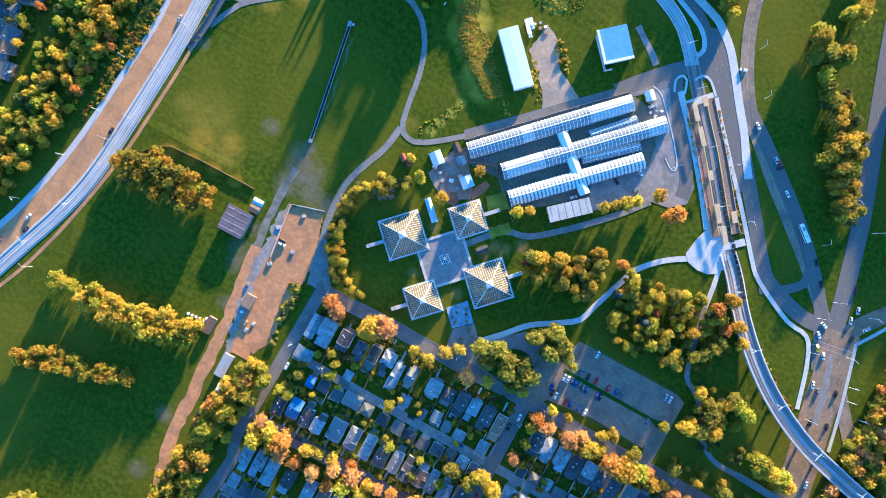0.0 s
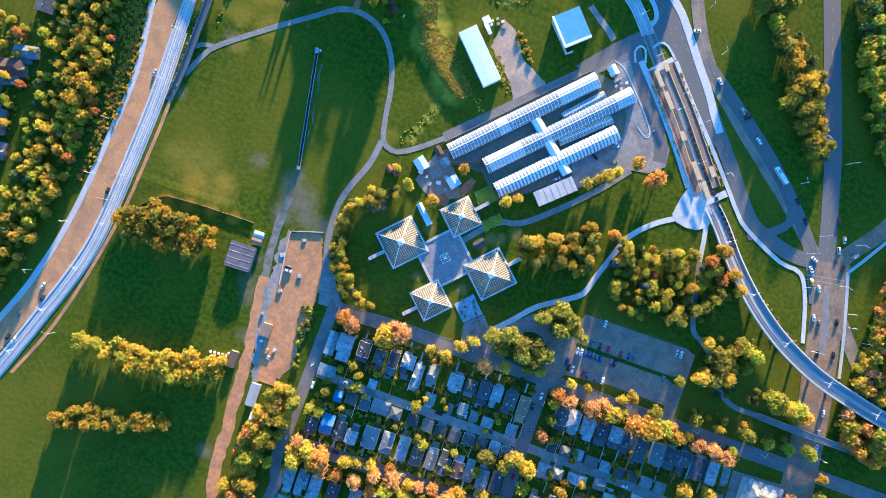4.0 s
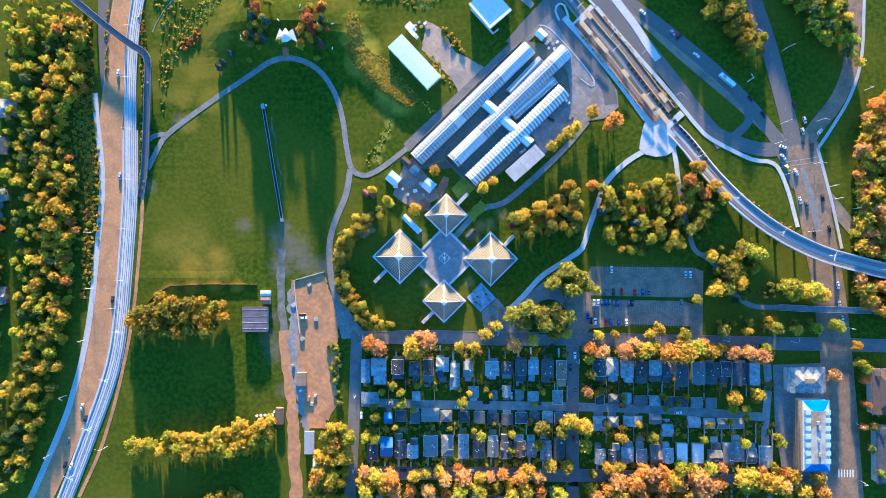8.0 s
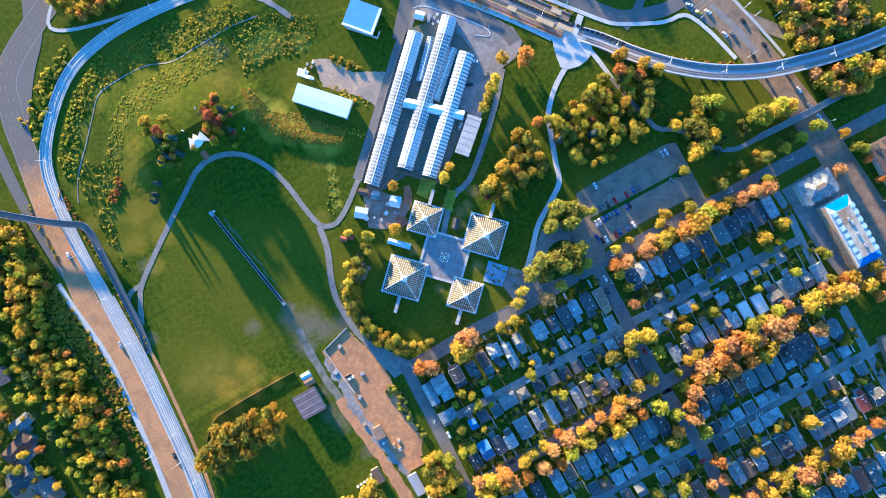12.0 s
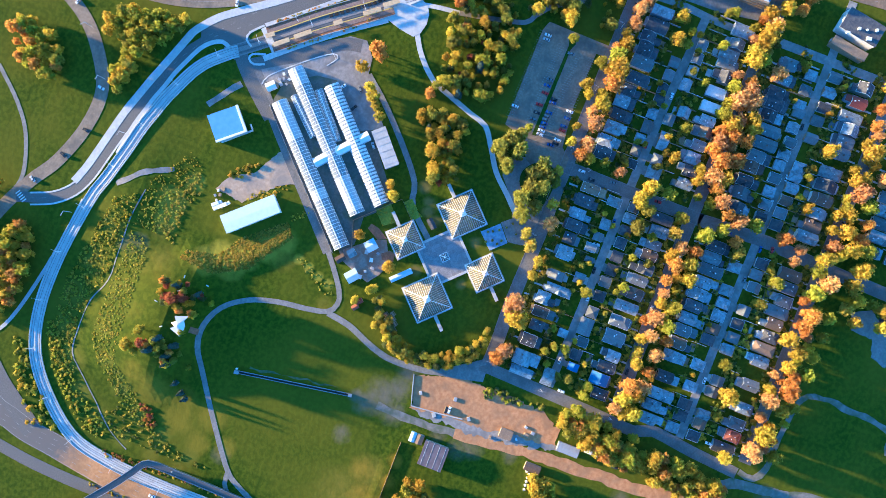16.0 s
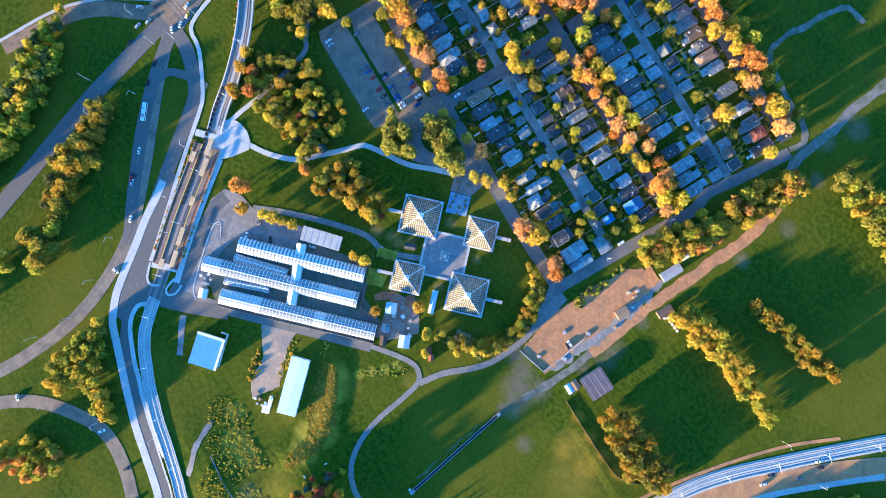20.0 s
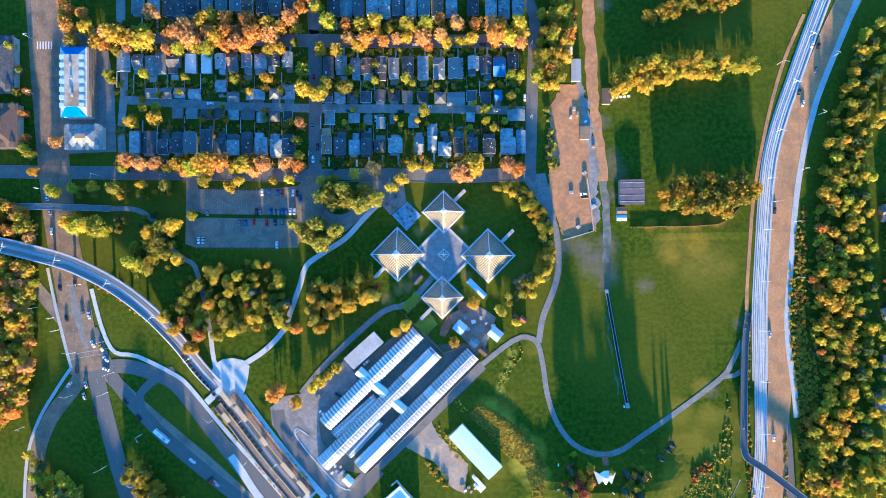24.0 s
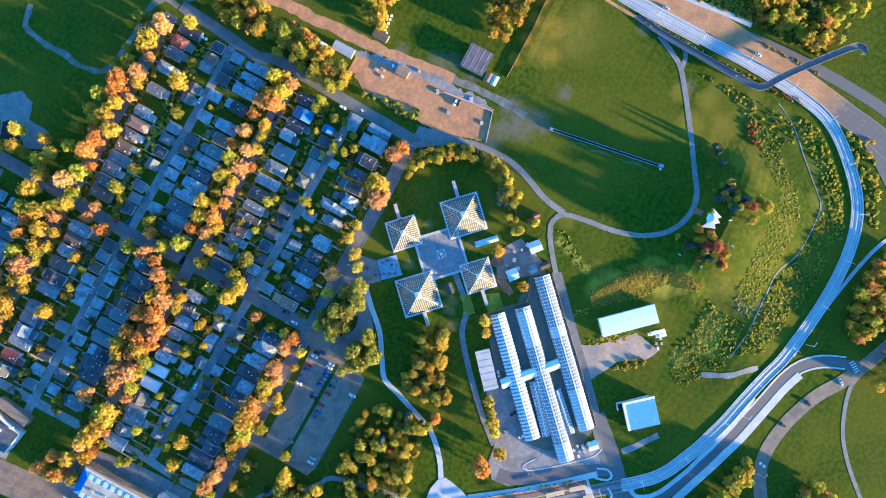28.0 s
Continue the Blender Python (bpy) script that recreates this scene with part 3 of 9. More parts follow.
dashes(stop_road, STOP_ROAD, 0, 3, 5, 0.095)
road("road_stop_turn_lane", [(87.2, 181.7), (100, 168.4), (112.1, 154.9), (126.2, 137.5), (139.9, 120.8)], 7, 0.078, ASPHALT, "grey asphalt turning lane beside the stop")
structure("pavement_stop_east", strip([(99.6, 164.5), (107.1, 155.2), (123.2, 136.3), (141.8, 115.1), (154.6, 99.6), (165.6, 86.1), (175.1, 77.3)]+[(201, 64.2), (215.8, 61.3), (223.8, 46.4), (231, 19.8)], 1.3, -1.3, -0.2, 0.2), PALE_CONCRETE, "pale concrete pavement beside the road", "pavement")
RAMP_LOOP = [(116.3, 171.1), (145.9, 148.7), (177.3, 122.6), (199.4, 100.2), (215.9, 79.8), (223.2, 65), (231.2, 46.4)]
ramp_loop = road("road_ramp_loop", RAMP_LOOP, 8.5, 0.075, ASPHALT, "grey asphalt slip road")
dashes(ramp_loop, RAMP_LOOP, 0, 3, 6, 0.09)
LINK = [(198.3, 98.4), (199.3, 89.1), (190, 79.8), (177, 73.1)]
road("road_link", LINK, 5.5, 0.095, ASPHALT, "short grey asphalt link road round a grass island")
AVENUE_NORTH = [(149.9, 349.6), (164.4, 289.8), (177.5, 245.1), (194.2, 194.3), (211.2, 143.8), (220.4, 109.4), (226.4, 85.2), (231.7, 60.7)]
avenue_north = road("road_avenue_north", AVENUE_NORTH, 11, 0.07, ASPHALT, "grey asphalt avenue")
dashes(avenue_north, AVENUE_NORTH, 0, 3, 6, 0.09)
AVENUE = [(234.4, 74.2), (239.3, 46.4), (245, 13.1), (250.7, -20.1), (254.5, -53.3), (257.5, -90.1), (260.2, -126.8), (263.2, -170.7), (268.9, -236.4)]
avenue = road("road_avenue", AVENUE, 21, 0.1, AVENUE_ASPHALT, "worn avenue asphalt with faded lane lines")
for off in (-6.8, -3.4, 3.4, 6.8):
    dashes(avenue, AVENUE, off, 3, 6, 0.11)
RAMP_EAST = [(270.6, 172.8), (267.4, 139.3), (265, 120.6), (256.8, 102.1), (243.7, 85.4), (236.2, 74.2)]
road("road_ramp_east", RAMP_EAST, 10, 0.09, AVENUE_ASPHALT, "curved asphalt slip road lit by the low sun")
FAR_ROAD = [(269.2, 16), (213.2, 83.1)]+[(148.4, 140.6), (117.5, 172.9), (96.1, 218.2), (90.1, 266.2), (93.5, 312.1), (92.8, 342.2)]
far_road = road("road_far", FAR_ROAD, 8.4, 0.065, ASPHALT_OLD, "grey-tan asphalt slip road across the grass")
LOOP_NORTH = [(77.8, 324.4), (73.8, 299.1), (62.3, 278.2), (46.1, 262.8), (22, 249.5), (-4.5, 250), (-32.4, 259.3), (-51.3, 271), (-73.9, 282), (-101.8, 292)]
dashes(far_road, FAR_ROAD, 0, 9999, 1, 0.075)
road("road_loop_north", LOOP_NORTH, 8.6, 0.07, ASPHALT_OLD, "asphalt loop road round a grass bank")
WEST_ROAD = [(-150.3, 290.8), (-164, 262), (-182.6, 239.9), (-203.5, 209.9)]
road("road_west", WEST_ROAD, 13, 0.055, ASPHALT, "dark asphalt highway beyond the hill")
structure("pavement_hill", strip([(-50.6, 234.2), (-92.7, 239.1), (-135.5, 248.4), (-152.9, 258.4), (-145, 271), (-127.3, 287.4)], 1.2, -1.2, -0.2, 0.14), CONCRETE, "narrow concrete path along the hill", "pavement")

# ---- streets of the houses ----
ALLEY = surface("alley_asphalt", (0.25, 0.24, 0.225), (0.34, 0.325, 0.305), scale=0.5, spots=(0.17, 0.165, 0.155), spot_scale=0.15, spot_amount=0.7, bump=0.2)
LANE = surface("street_asphalt", (0.155, 0.146, 0.137), (0.215, 0.203, 0.19), scale=0.9, spots=(0.11, 0.105, 0.1), spot_scale=0.12, spot_amount=0.6, bump=0.2)
STREET = [(-56.5, -52.3), (-39.5, -52.6), (-10, -51.9), (41.7, -53.4), (78.6, -53.3), (167.2, -55.2), (255.6, -57), (299.7, -58.1), (373.3, -60.6)]
road("road_street", STREET, 8, 0.05, LANE, "dark grey residential street asphalt", kerb=True)
CREST = [(-57.3, -47.9), (-58.7, -90.2), (-60.1, -127), (-61.5, -157.1)]+[(-57, -168), (-60.4, -197.5), (-63, -228.9)]
road("road_crest", CREST, 7.5, 0.055, LANE, "grey asphalt lane along the gravel yard")
CROSS = [(83.8, -53.3), (83.3, -97.5), (83.2, -148.9)]+[(83, -146.6), (85.1, -191.1), (82.7, -235.6), (81.1, -287.4)]
road("road_cross", CROSS, 8, 0.062, LANE, "shaded grey cross street between the house blocks", kerb=True)
SECOND = [(-54.7, -140.7), (19.2, -141.1), (93.4, -142.3), (145.5, -144), (190.2, -145.8), (253.7, -146.9)]
road("road_second", SECOND, 8, 0.052, LANE, "shaded residential street between tree rows", kerb=True)
THIRD = [(-54.9, -231.5), (19, -232.1), (93.2, -233.4), (160.1, -235.4), (257.2, -237)]
road("road_third", THIRD, 8, 0.053, LANE, "shaded residential street between tree rows", kerb=True)
for k, ln in enumerate(([(-54.3, -94.7), (-10, -96.1), (34.3, -96.8), (82.2, -97.5), (144.8, -99.7), (207.4, -104.1)], [(-54.8, -186.1), (11.7, -186.5), (85.8, -187.8), (145.3, -189.3), (253.6, -190.8)], [(87.5, -282.3), (122.8, -282.6), (160, -283.7), (257.1, -285.3)])):
    road("road_alley_%d" % (k + 1), ln, 5.6, 0.045, ALLEY, "pale grey back alley between garages")

road("road_far_lane", [(211, -262), (211, -230), (211, -195), (211, -165), (211, -150)], 6, 0.043, ALLEY, "pale grey lane beside the flat-roofed block")
road("road_block_lane", [(208.3, -138.3), (208.8, -123), (209.2, -107.7), (211, -85.1), (210.4, -69.5)], 5, 0.042, ALLEY, "pale grey lane behind the apartment block")
# ---- parking, paths and yards ----
structure("pavement_block_court", plate([(214.2, -70.2), (254, -68.8), (255.2, -112.1), (257.1, -151.7), (221.8, -151.7), (215.4, -112.1)], -0.3, 0.033), PATHWAY, "worn grey paving round the apartment block", "pavement")
DUSTY = surface("dusty_track", (0.16, 0.15, 0.13), (0.25, 0.23, 0.2), scale=0.3, spots=(0.07, 0.1, 0.03), spot_scale=0.12, spot_amount=0.8, bump=0.4, fine=0.12, detail=8)
structure("road_car_park", plate([(95.7, -6.1), (163, -6.8), (169.2, -9.1), (168.3, -53.3), (160.5, -53.3), (160.6, -45.2), (123, -43.8), (94.9, -46.7), (89.7, -53.3), (78.6, -53.3), (73.1, -38.6), (78.7, -27.5), (91.6, -19.4)], -0.3, 0.07),
          ASPHALT_OLD, "grey asphalt car park with worn bays", "car park")
structure("pavement_forecourt", plate([(39.2, -33.1), (51, -27.5), (63.9, -16.4), (78.7, -18.3), (82.4, -38.6), (80.5, -54.5), (41.7, -54.5), (43.6, -42.3)], -0.3, 0.045), PATHWAY, "grey paved turning area with dark patches", "pavement")
structure("pavement_stop_plaza", plate([(132.5, 92.5), (138.3, 96.2), (151.6, 79.8), (152.6, 74.5), (150.3, 69.6), (145.2, 66.6), (138.4, 65.8), (131.6, 67.4), (127.6, 71.2), (128.3, 76.5), (129.4, 82.5)], -0.3, 0.22), PALE_CONCRETE, "pale concrete plaza beside the light rail stop", "pavement")
structure("pavement_promenade", strip([(131.5, 70.2), (117.8, 61.3), (105.5, 48.3), (99.6, 33.5), (93.6, 16.8), (89.9, 5.7), (78.8, -2.4), (64, -12), (52.9, -23.8), (43.6, -33.1)], 1.7, -1.7, -0.2, 0.14), PALE_CONCRETE, "winding pale concrete footpath", "path")
structure("pavement_spur", strip([(150, 71.7), (151.8, 61.3), (153.2, 48.3)], 1.5, -1.5, -0.2, 0.13), PALE_CONCRETE, "short pale concrete footpath", "path")
structure("pavement_wood_path", strip([(153.2, 48.3), (157.2, 27.9), (163, 5.7), (169.3, 1.3), (180.3, -8.3), (187.6, -22), (200.5, -31.6), (218.9, -32.7)], 1.6, -1.6, -0.2, 0.1), PATHWAY, "grey asphalt path through the trees", "path")
structure("pavement_loop_path", strip([(-194.8, 57.7), (-188.2, 71.8), (-180.8, 81.9), (-154.7, 101.5), (-128.2, 119.5), (-113.1, 128.7), (-98.3, 130.1), (-83.8, 123.8), (-73, 109.4), (-67.1, 91.1), (-64.5, 72.5), (-61.2, 58.4), (-54.5, 53.9), (-45.2, 56.2), (-24.8, 71.7), (1.1, 96.6)], 1.7, -1.7, -0.2, 0.07), PATHWAY, "grey asphalt footpath looping over the field", "path")
structure("pavement_gap_path", strip([(-61.9, 57.6), (-64.8, 40.9), (-72.2, 22.4), (-75.5, 5.7), (-72.9, -20.2), (-62.5, -38.6), (-54.3, -50.4)], 2.0, -2.0, -0.2, 0.06), PATHWAY, "grey path round the hedge", "path")
structure("road_service", strip([(-24.8, 71.7), (1.1, 96.3), (19.7, 114.1), (42, 135), (60.6, 151.4), (73.6, 163.7)], 3.6, -3.6, -0.25, 0.075), LANE, "service road behind the greenhouses", "road")
structure("road_yard", plate([(28.8, 123.5), (10.1, 106.1), (4.8, 116.9), (-14.7, 136.3), (-12.3, 155.8), (-3, 151.2), (6.6, 135.5)], -0.3, 0.05, ragged=0.6), GRAVEL, "gravel yard between sheds", "yard")
structure("pavement_gravel_strip", strip([(58.1, 165.3), (46.6, 174), (37, 180.9)], 2.0, -2.0, -0.3, 0.03, ragged=0.5), GREY_GRAVEL, "pale gravel strip on the grass", "track")
structure("pavement_rubble_strip", strip([(-10.8, 185.5), (-18.7, 201.6), (-32.9, 217.2)], 1.6, -1.6, -0.3, 0.03, ragged=0.6), GREY_GRAVEL, "pale rubble strip on the slope", "track")
structure("pavement_knoll_path", strip([(-65, 280.3), (-48.9, 277.5), (-24, 285.6), (-6, 298.8), (12.4, 318.9)], 1.3, -1.3, -0.3, 0.03), PATHWAY, "narrow asphalt path on the knoll", "path")
structure("pavement_yard_kerb", strip([(62.3, 152.6), (68.9, 150.6), (80.8, 138.3), (92, 125), (98.1, 115.9), (96.5, 112.1), (89.2, 117.2)], 0.35, -0.35, -0.2, 0.2), PALE_CONCRETE, "pale kerb round the service yard", "kerb")
structure("wall_yard_barrier", strip([(-78.7, -9.5), (-88.8, -12.3), (-98.5, -15.2), (-96.9, -32.5), (-94.7, -49.7)], 0.3, -0.3, -0.2, 0.9, smooth=False), CONCRETE, "row of concrete barriers round the works yard", "barrier")
structure("wall_greenhouse_fence", strip([(51.4, 142.5), (33.1, 125.6), (9, 101.5), (-24.2, 68.8)], 0.06, -0.06, -0.2, 1.8, smooth=False), GREY_METAL, "dark mesh fence behind the greenhouses", "fence")
structure("wall_garden_fence", strip([(-19.3, 57.6), (0.7, 63.9), (25.2, 39.1), (12.2, 26.1)], 0.08, -0.08, -0.2, 1.6, smooth=False), TIMBER, "timber garden fence beside the pyramid", "fence")
structure("road_back_yard", plate([(56.7, 81.7), (82.7, 107.8), (80.9, 120.8), (64.3, 146.9), (66.1, 159.9), (73.6, 161.8), (82.8, 146.9), (101.3, 126.4), (113.1, 109.6), (114.2, 98.4), (104.9, 91), (91.9, 89.2), (64.1, 66.9)], -0.3, 0.055), GREY_GRAVEL, "asphalt service yard", "yard")
structure("pavement_garden_path", strip([(4.8, 11.3), (23.3, 30.9), (38.1, 35.4), (56.7, 50.2), (78.9, 71.7), (93.8, 89.2)], 1.9, -1.9, -0.2, 0.09), PATHWAY, "grey asphalt garden path", "path")
structure("ground_gravel_yard", plate([(-78.9, -9.5), (-76.6, -18.8), (-69.8, -36.4), (-69.6, -57), (-69.4, -77.6), (-71.3, -96.6), (-77.8, -111.2), (-87.4, -112.1), (-92, -98.3), (-92.9, -79.7), (-96.4, -59.7), (-96.4, -44.7), (-100, -15.4)], -0.3, 0.03, ragged=1.4), DIRT, "reddish bare gravel works yard with wheel ruts", "yard")
structure("ground_dirt_track", strip([(-105, -47.9), (-103.1, -68.2), (-100.8, -86.6), (-98.5, -112.3), (-98.1, -136.2)]+[(-96, -145.6), (-97.1, -164), (-93.5, -186.2), (-88, -206.5), (-81.4, -226.9)], 3.8, -3.8, -0.3, 0.02, ragged=0.9), DIRT, "bare dirt track along the field", "track")
structure("ground_grey_patch", plate([(-98.1, -15.1), (-95.3, -44.5), (-92.3, -70.3), (-90.1, -96.1), (-86.6, -112.3), (-92.1, -115.1), (-99.2, -82.6), (-101.5, -60.6), (-101.7, -41.9), (-103.4, -23.5)], -0.3, 0.024, ragged=1.6), GREY_GRAVEL, "grey trodden gravel beside the works yard", "yard")
structure("ground_dusty_track", strip([(-106.6, 5.7), (-107.3, -16.5), (-106.5, -34.9), (-104.6, -53.4)], 2.6, -2.6, -0.3, 0.015, ragged=1.0), DUSTY, "grey dusty track across worn grass", "track")
structure("ground_conveyor_scuff", strip([(-114.6, 92), (-111.6, 76), (-108.2, 54), (-105.2, 34)], 0.7, -0.5, -0.3, -0.06, ragged=0.9), surface("scuffed_turf", (0.09, 0.12, 0.05), (0.14, 0.16, 0.08), scale=0.5, spots=(0.05, 0.08, 0.012), spot_scale=0.2, spot_amount=0.9, bump=0.3, detail=8), "pale scuffed strip of turf beside the conveyor", "track")
structure("pavement_yard_link", plate([(-75.5, -16.5), (-71, -38.6), (-67.3, -53.4), (-54.3, -52.7), (-57.3, -44.2), (-67.3, -33.1), (-72.1, -23.9)], -0.3, 0.035), PATHWAY, "grey worn asphalt by the yard", "yard")
structure("pavement_field_path", strip([(-74.5, -219), (-69.5, -233), (-67.2, -246), (-66, -259), (-61.5, -279.3), (-58.5, -307), (-52, -338)], 3.0, -3.0, -0.2, 0.03, ragged=0.9), DUSTY, "worn grey path across the field", "path")
structure("pavement_east_path", strip([(-61.5, -230), (-62.5, -240.5), (-53, -246), (-40.2, -246), (-18, -248.2), (-2.5, -251.5), (3.2, -264.5), (1.6, -284), (1.3, -299), (-3, -312.5), (-17, -316.5)], 2.0, -2.0, -0.2, 0.035, ragged=0.6), DUSTY, "narrow grey path round a sports field", "path")
structure("ground_trail", strip([(-29.3, 197.8), (-52.2, 200.3), (-74.3, 198.4), (-92.8, 197.5), (-109, 203.9), (-127.9, 205.1), (-146.2, 203.4), (-158.9, 191.1), (-171.4, 177.5), (-184.1, 163.6), (-192.7, 148.1)], 0.35, -0.35, -0.2, 0.05, ragged=0.2), GREY_GRAVEL, "thin trodden trail along the slope", "path")
structure("pavement_star_path", strip([(-103.6, 136.5), (-103.8, 130.8)], 2.0, -2.0, -0.2, 0.08), MULCH, "brown trodden path to the canopy", "path")
structure("pavement_avenue_path", strip([(244.3, 71.6), (249, 53.8), (254.4, 31.6), (259.7, 5.7)], 1.0, -1.0, -0.2, 0.14), CONCRETE, "concrete pavement beside the avenue", "pavement")
structure("pavement_ramp_path", strip([(275.8, 172.8), (273.6, 131.8), (266, 105.8), (252.9, 83.5), (244.7, 71.6)], 1.0, -1.0, -0.2, 0.14), CONCRETE, "concrete pavement along the slip road", "pavement")

structure("pavement_median", plate([(234.8, 59.3), (232.5, 58.4), (237.6, 39.9), (243.0, 15.4), (245.8, 17.2), (243.9, 34.1), (237.8, 53.6)], -0.2, 0.125), PATHWAY, "pale worn painted median on the avenue", "road")
structure("pavement_play_court", plate([(45.1, -305.5), (36.1, -293.5), (39.5, -284.1), (50.7, -280.5), (51.2, -265.9), (62.1, -261.6), (68.6, -273.7), (64.3, -279.9), (68.6, -292.7)], -0.2, 0.02, ragged=0.5), PATHWAY, "grey paved court of a playground", "pavement")
structure("pavement_play_surface", plate([(60.1, -295.7), (56.3, -291.8), (57.7, -286.4), (63.8, -280.5), (68.9, -280.7), (70.6, -291.6)], -0.2, 0.04, ragged=0.4), RUBBER, "dark rubber play surface", "playground")

# car park island and bay lines
park_island = structure("ground_island", plate([(95.7, -24.9), (159.2, -26.4), (165.8, -23.8), (168, -27.5), (161.7, -30.5), (157, -28.6), (95.7, -27.5)], -0.2, 0.16), LAWN, "narrow grass island with a kerb in the car park", "island")
bays = bmesh.new()
for a, b, n in ([(101.7, -6.8), (161.9, -7.6)]+[38], [(101.6, -20.1), (158.1, -21.6)]+[38], [(95.7, -33.1), (154.3, -34.2)]+[38], [(93.4, -43), (156.2, -43.7)]+[38]):
    for k in range(n):
        p = Vector(a).lerp(Vector(b), k / (n - 1))
        box(bays, p.x - 0.05, p.x + 0.05, p.y - 2.3, p.y + 2.3, 0.074, 0.079)
tagged(part("bay_lines", bays, FADED_LINE, park_island), kind="stuff")
structure("ground_roundel", plate([(54.7, -35.7), (63.9, -28.3), (73.2, -28.6), (80.5, -36.8), (78.7, -47.8), (63.9, -50.4), (51, -46)], -0.2, 0.15, True), LAWN, "tree-covered grass island with a kerb", "island")
for k, loop in enumerate(([(75.4, 155.6), (72.8, 162.2), (74.9, 166.5), (78.8, 165.4), (81.5, 157.3)], [(83.1, 167.9), (86.2, 172.6), (91.7, 172.1), (99.1, 165)])):
    structure("pavement_splitter_%d" % (k + 1), strip(loop, 0.7, -0.7, -0.2, 0.24), PALE_CONCRETE, "pale kerbed traffic island", "island")
structure("road_junction", strip([(43.7, 139.2), (56.8, 154.4), (69, 166.9), (83.3, 179.1), (95.9, 190.6)], 4.5, -4.5, -0.25, 0.088), ASPHALT, "asphalt junction over the rails", "road")
structure("road_stop_lane", strip([(70.4, 166.3), (80.9, 149.4), (88.7, 137.2), (99.8, 122.4), (107.3, 110.1), (109.3, 100.2)], 4.2, -4.2, -0.25, 0.082), ASPHALT, "asphalt lane beside the stop", "road")
OVERPASS = [(*p, h) for p, h in zip([(218.2, -32.7), (237.3, -33.4), (263.1, -34.1), (285.2, -34.5), (336.7, -35.6)], (0.2, 4.8, 5.2, 3.0, 0.1))]
overpass = thing("path_overpass", 0, 0, 0, 0, "narrow grey footbridge carrying the path over the avenue", "bridge")
part("deck", strip(OVERPASS, 1.8, -1.8, -0.7, 0.0), PATHWAY, overpass)
for off in (-1.9, 1.9):
    part("railing", strip(OVERPASS, off + 0.08, off - 0.08, -0.5, 1.0), STEEL, overpass)
for p in [(241, -33.4), (265.3, -34.1)]:
    bm = bmesh.new()
    bar(bm, (*p, -0.3), (*p, 4.2), 0.6, 10)
    part("pier", bm, CONCRETE, overpass)
dark_tie = None
tie_line = smooth_line([(*p, h) for p, h in zip([(121, 126.3), (134.6, 108.5), (148.6, 92.1), (159.7, 78.7), (172.2, 61.3)], (0, 0, 0, 0.5, 2.8))], 3.4)
for a, b in zip(tie_line, tie_line[1:]):
    d = b - a
    m = pose(a.x, a.y, a.z + 0.16, 0, 0, math.degrees(math.atan2(d.y, d.x)))
    if dark_tie is None:
        dark_tie = part("track_tie_bundle", soft_box(-1.2, 1.2, -1.0, 1.0, 0, 0.35, 0.05), RUBBER, trackbed, "black bundle of track ties")
        dark_tie.matrix_basis = m
    else:
        again(dark_tie, trackbed, m)


def zebra(a, b, width, z):
    """A painted crossing from a to b; each bar is a part of the avenue."""
    a, b = Vector(a), Vector(b)
    d = (b - a)
    n = int(d.length / 1.7)
    turn = math.degrees(math.atan2(d.y, d.x))
    first = None
    for k in range(n):
        p = a.lerp(b, (k + 0.5) / n)
        m = pose(p.x, p.y, z, 0, 0, turn)
        if first is None:
            first = part("crossing_bar", boxed((-0.4, 0.4, -width / 2, width / 2, 0, 0.012)), PAINT_LINE, avenue)
            first.matrix_basis = m
        else:
            again(first, avenue, m)


zebra(*[(255.7, -140.7), (266.7, -140.7)], 5.0, 0.105)
for a, b in (((243.9, 62.5), (219.1, 58.6)), ((244.9, 65.7), (220.1, 61.8))):
    d = Vector(b) - Vector(a)
    part("stop_line", boxed((0, d.length, -0.2, 0.2, 0.1, 0.118)), FADED_LINE, avenue).matrix_basis = pose(a[0], a[1], 0.01, 0, 0, math.degrees(math.atan2(d.y, d.x)))
zebra(*[(-65.6, 269.6), (-61.1, 276.9)], 3.5, 0.112)
structure("ground_greenhouse_yard", plate([(-23.4, 63.6), (52.4, 142.4), (65, 140.2), (81.3, 137.9), (85, 132.7), (83.5, 105.1), (59.7, 73.9), (21.5, 43.5), (13, 49.5), (4.8, 58.4), (-13.7, 57.6)], -0.3, -0.02), surface("trodden_soil", (0.12, 0.115, 0.1), (0.18, 0.17, 0.145), scale=0.6, spots=(0.09, 0.11, 0.05), spot_scale=0.12, spot_amount=0.7, bump=0.4, fine=0.1), "dark trodden ground between the greenhouses", "yard")
# Lime panels stand for grass in a gap of sun; the light is colour.
SUNLIT_GRASS = surface("lime_planting", (0.2, 0.24, 0.02), (0.32, 0.34, 0.04), scale=0.8, spots=(0.12, 0.17, 0.02), spot_scale=0.25, bump=0.7, fine=0.3, detail=8)
structure("ground_lime_bed", plate([(4.4, 45), (12.2, 52.8), (20.4, 45.7), (10, 36.1)], -0.2, 0.1, ragged=0.5), SUNLIT_GRASS, "lime green grass panel beside the pyramid, sunlight painted into its colour", "bed")
structure("ground_lime_bed_east", plate([(14.4, 28), (23.3, 37.6), (27.8, 33.1), (18.9, 22.8)], -0.2, 0.1, ragged=0.5), SUNLIT_GRASS, "lime green grass panel beside the pyramid, sunlight painted into its colour", "bed")
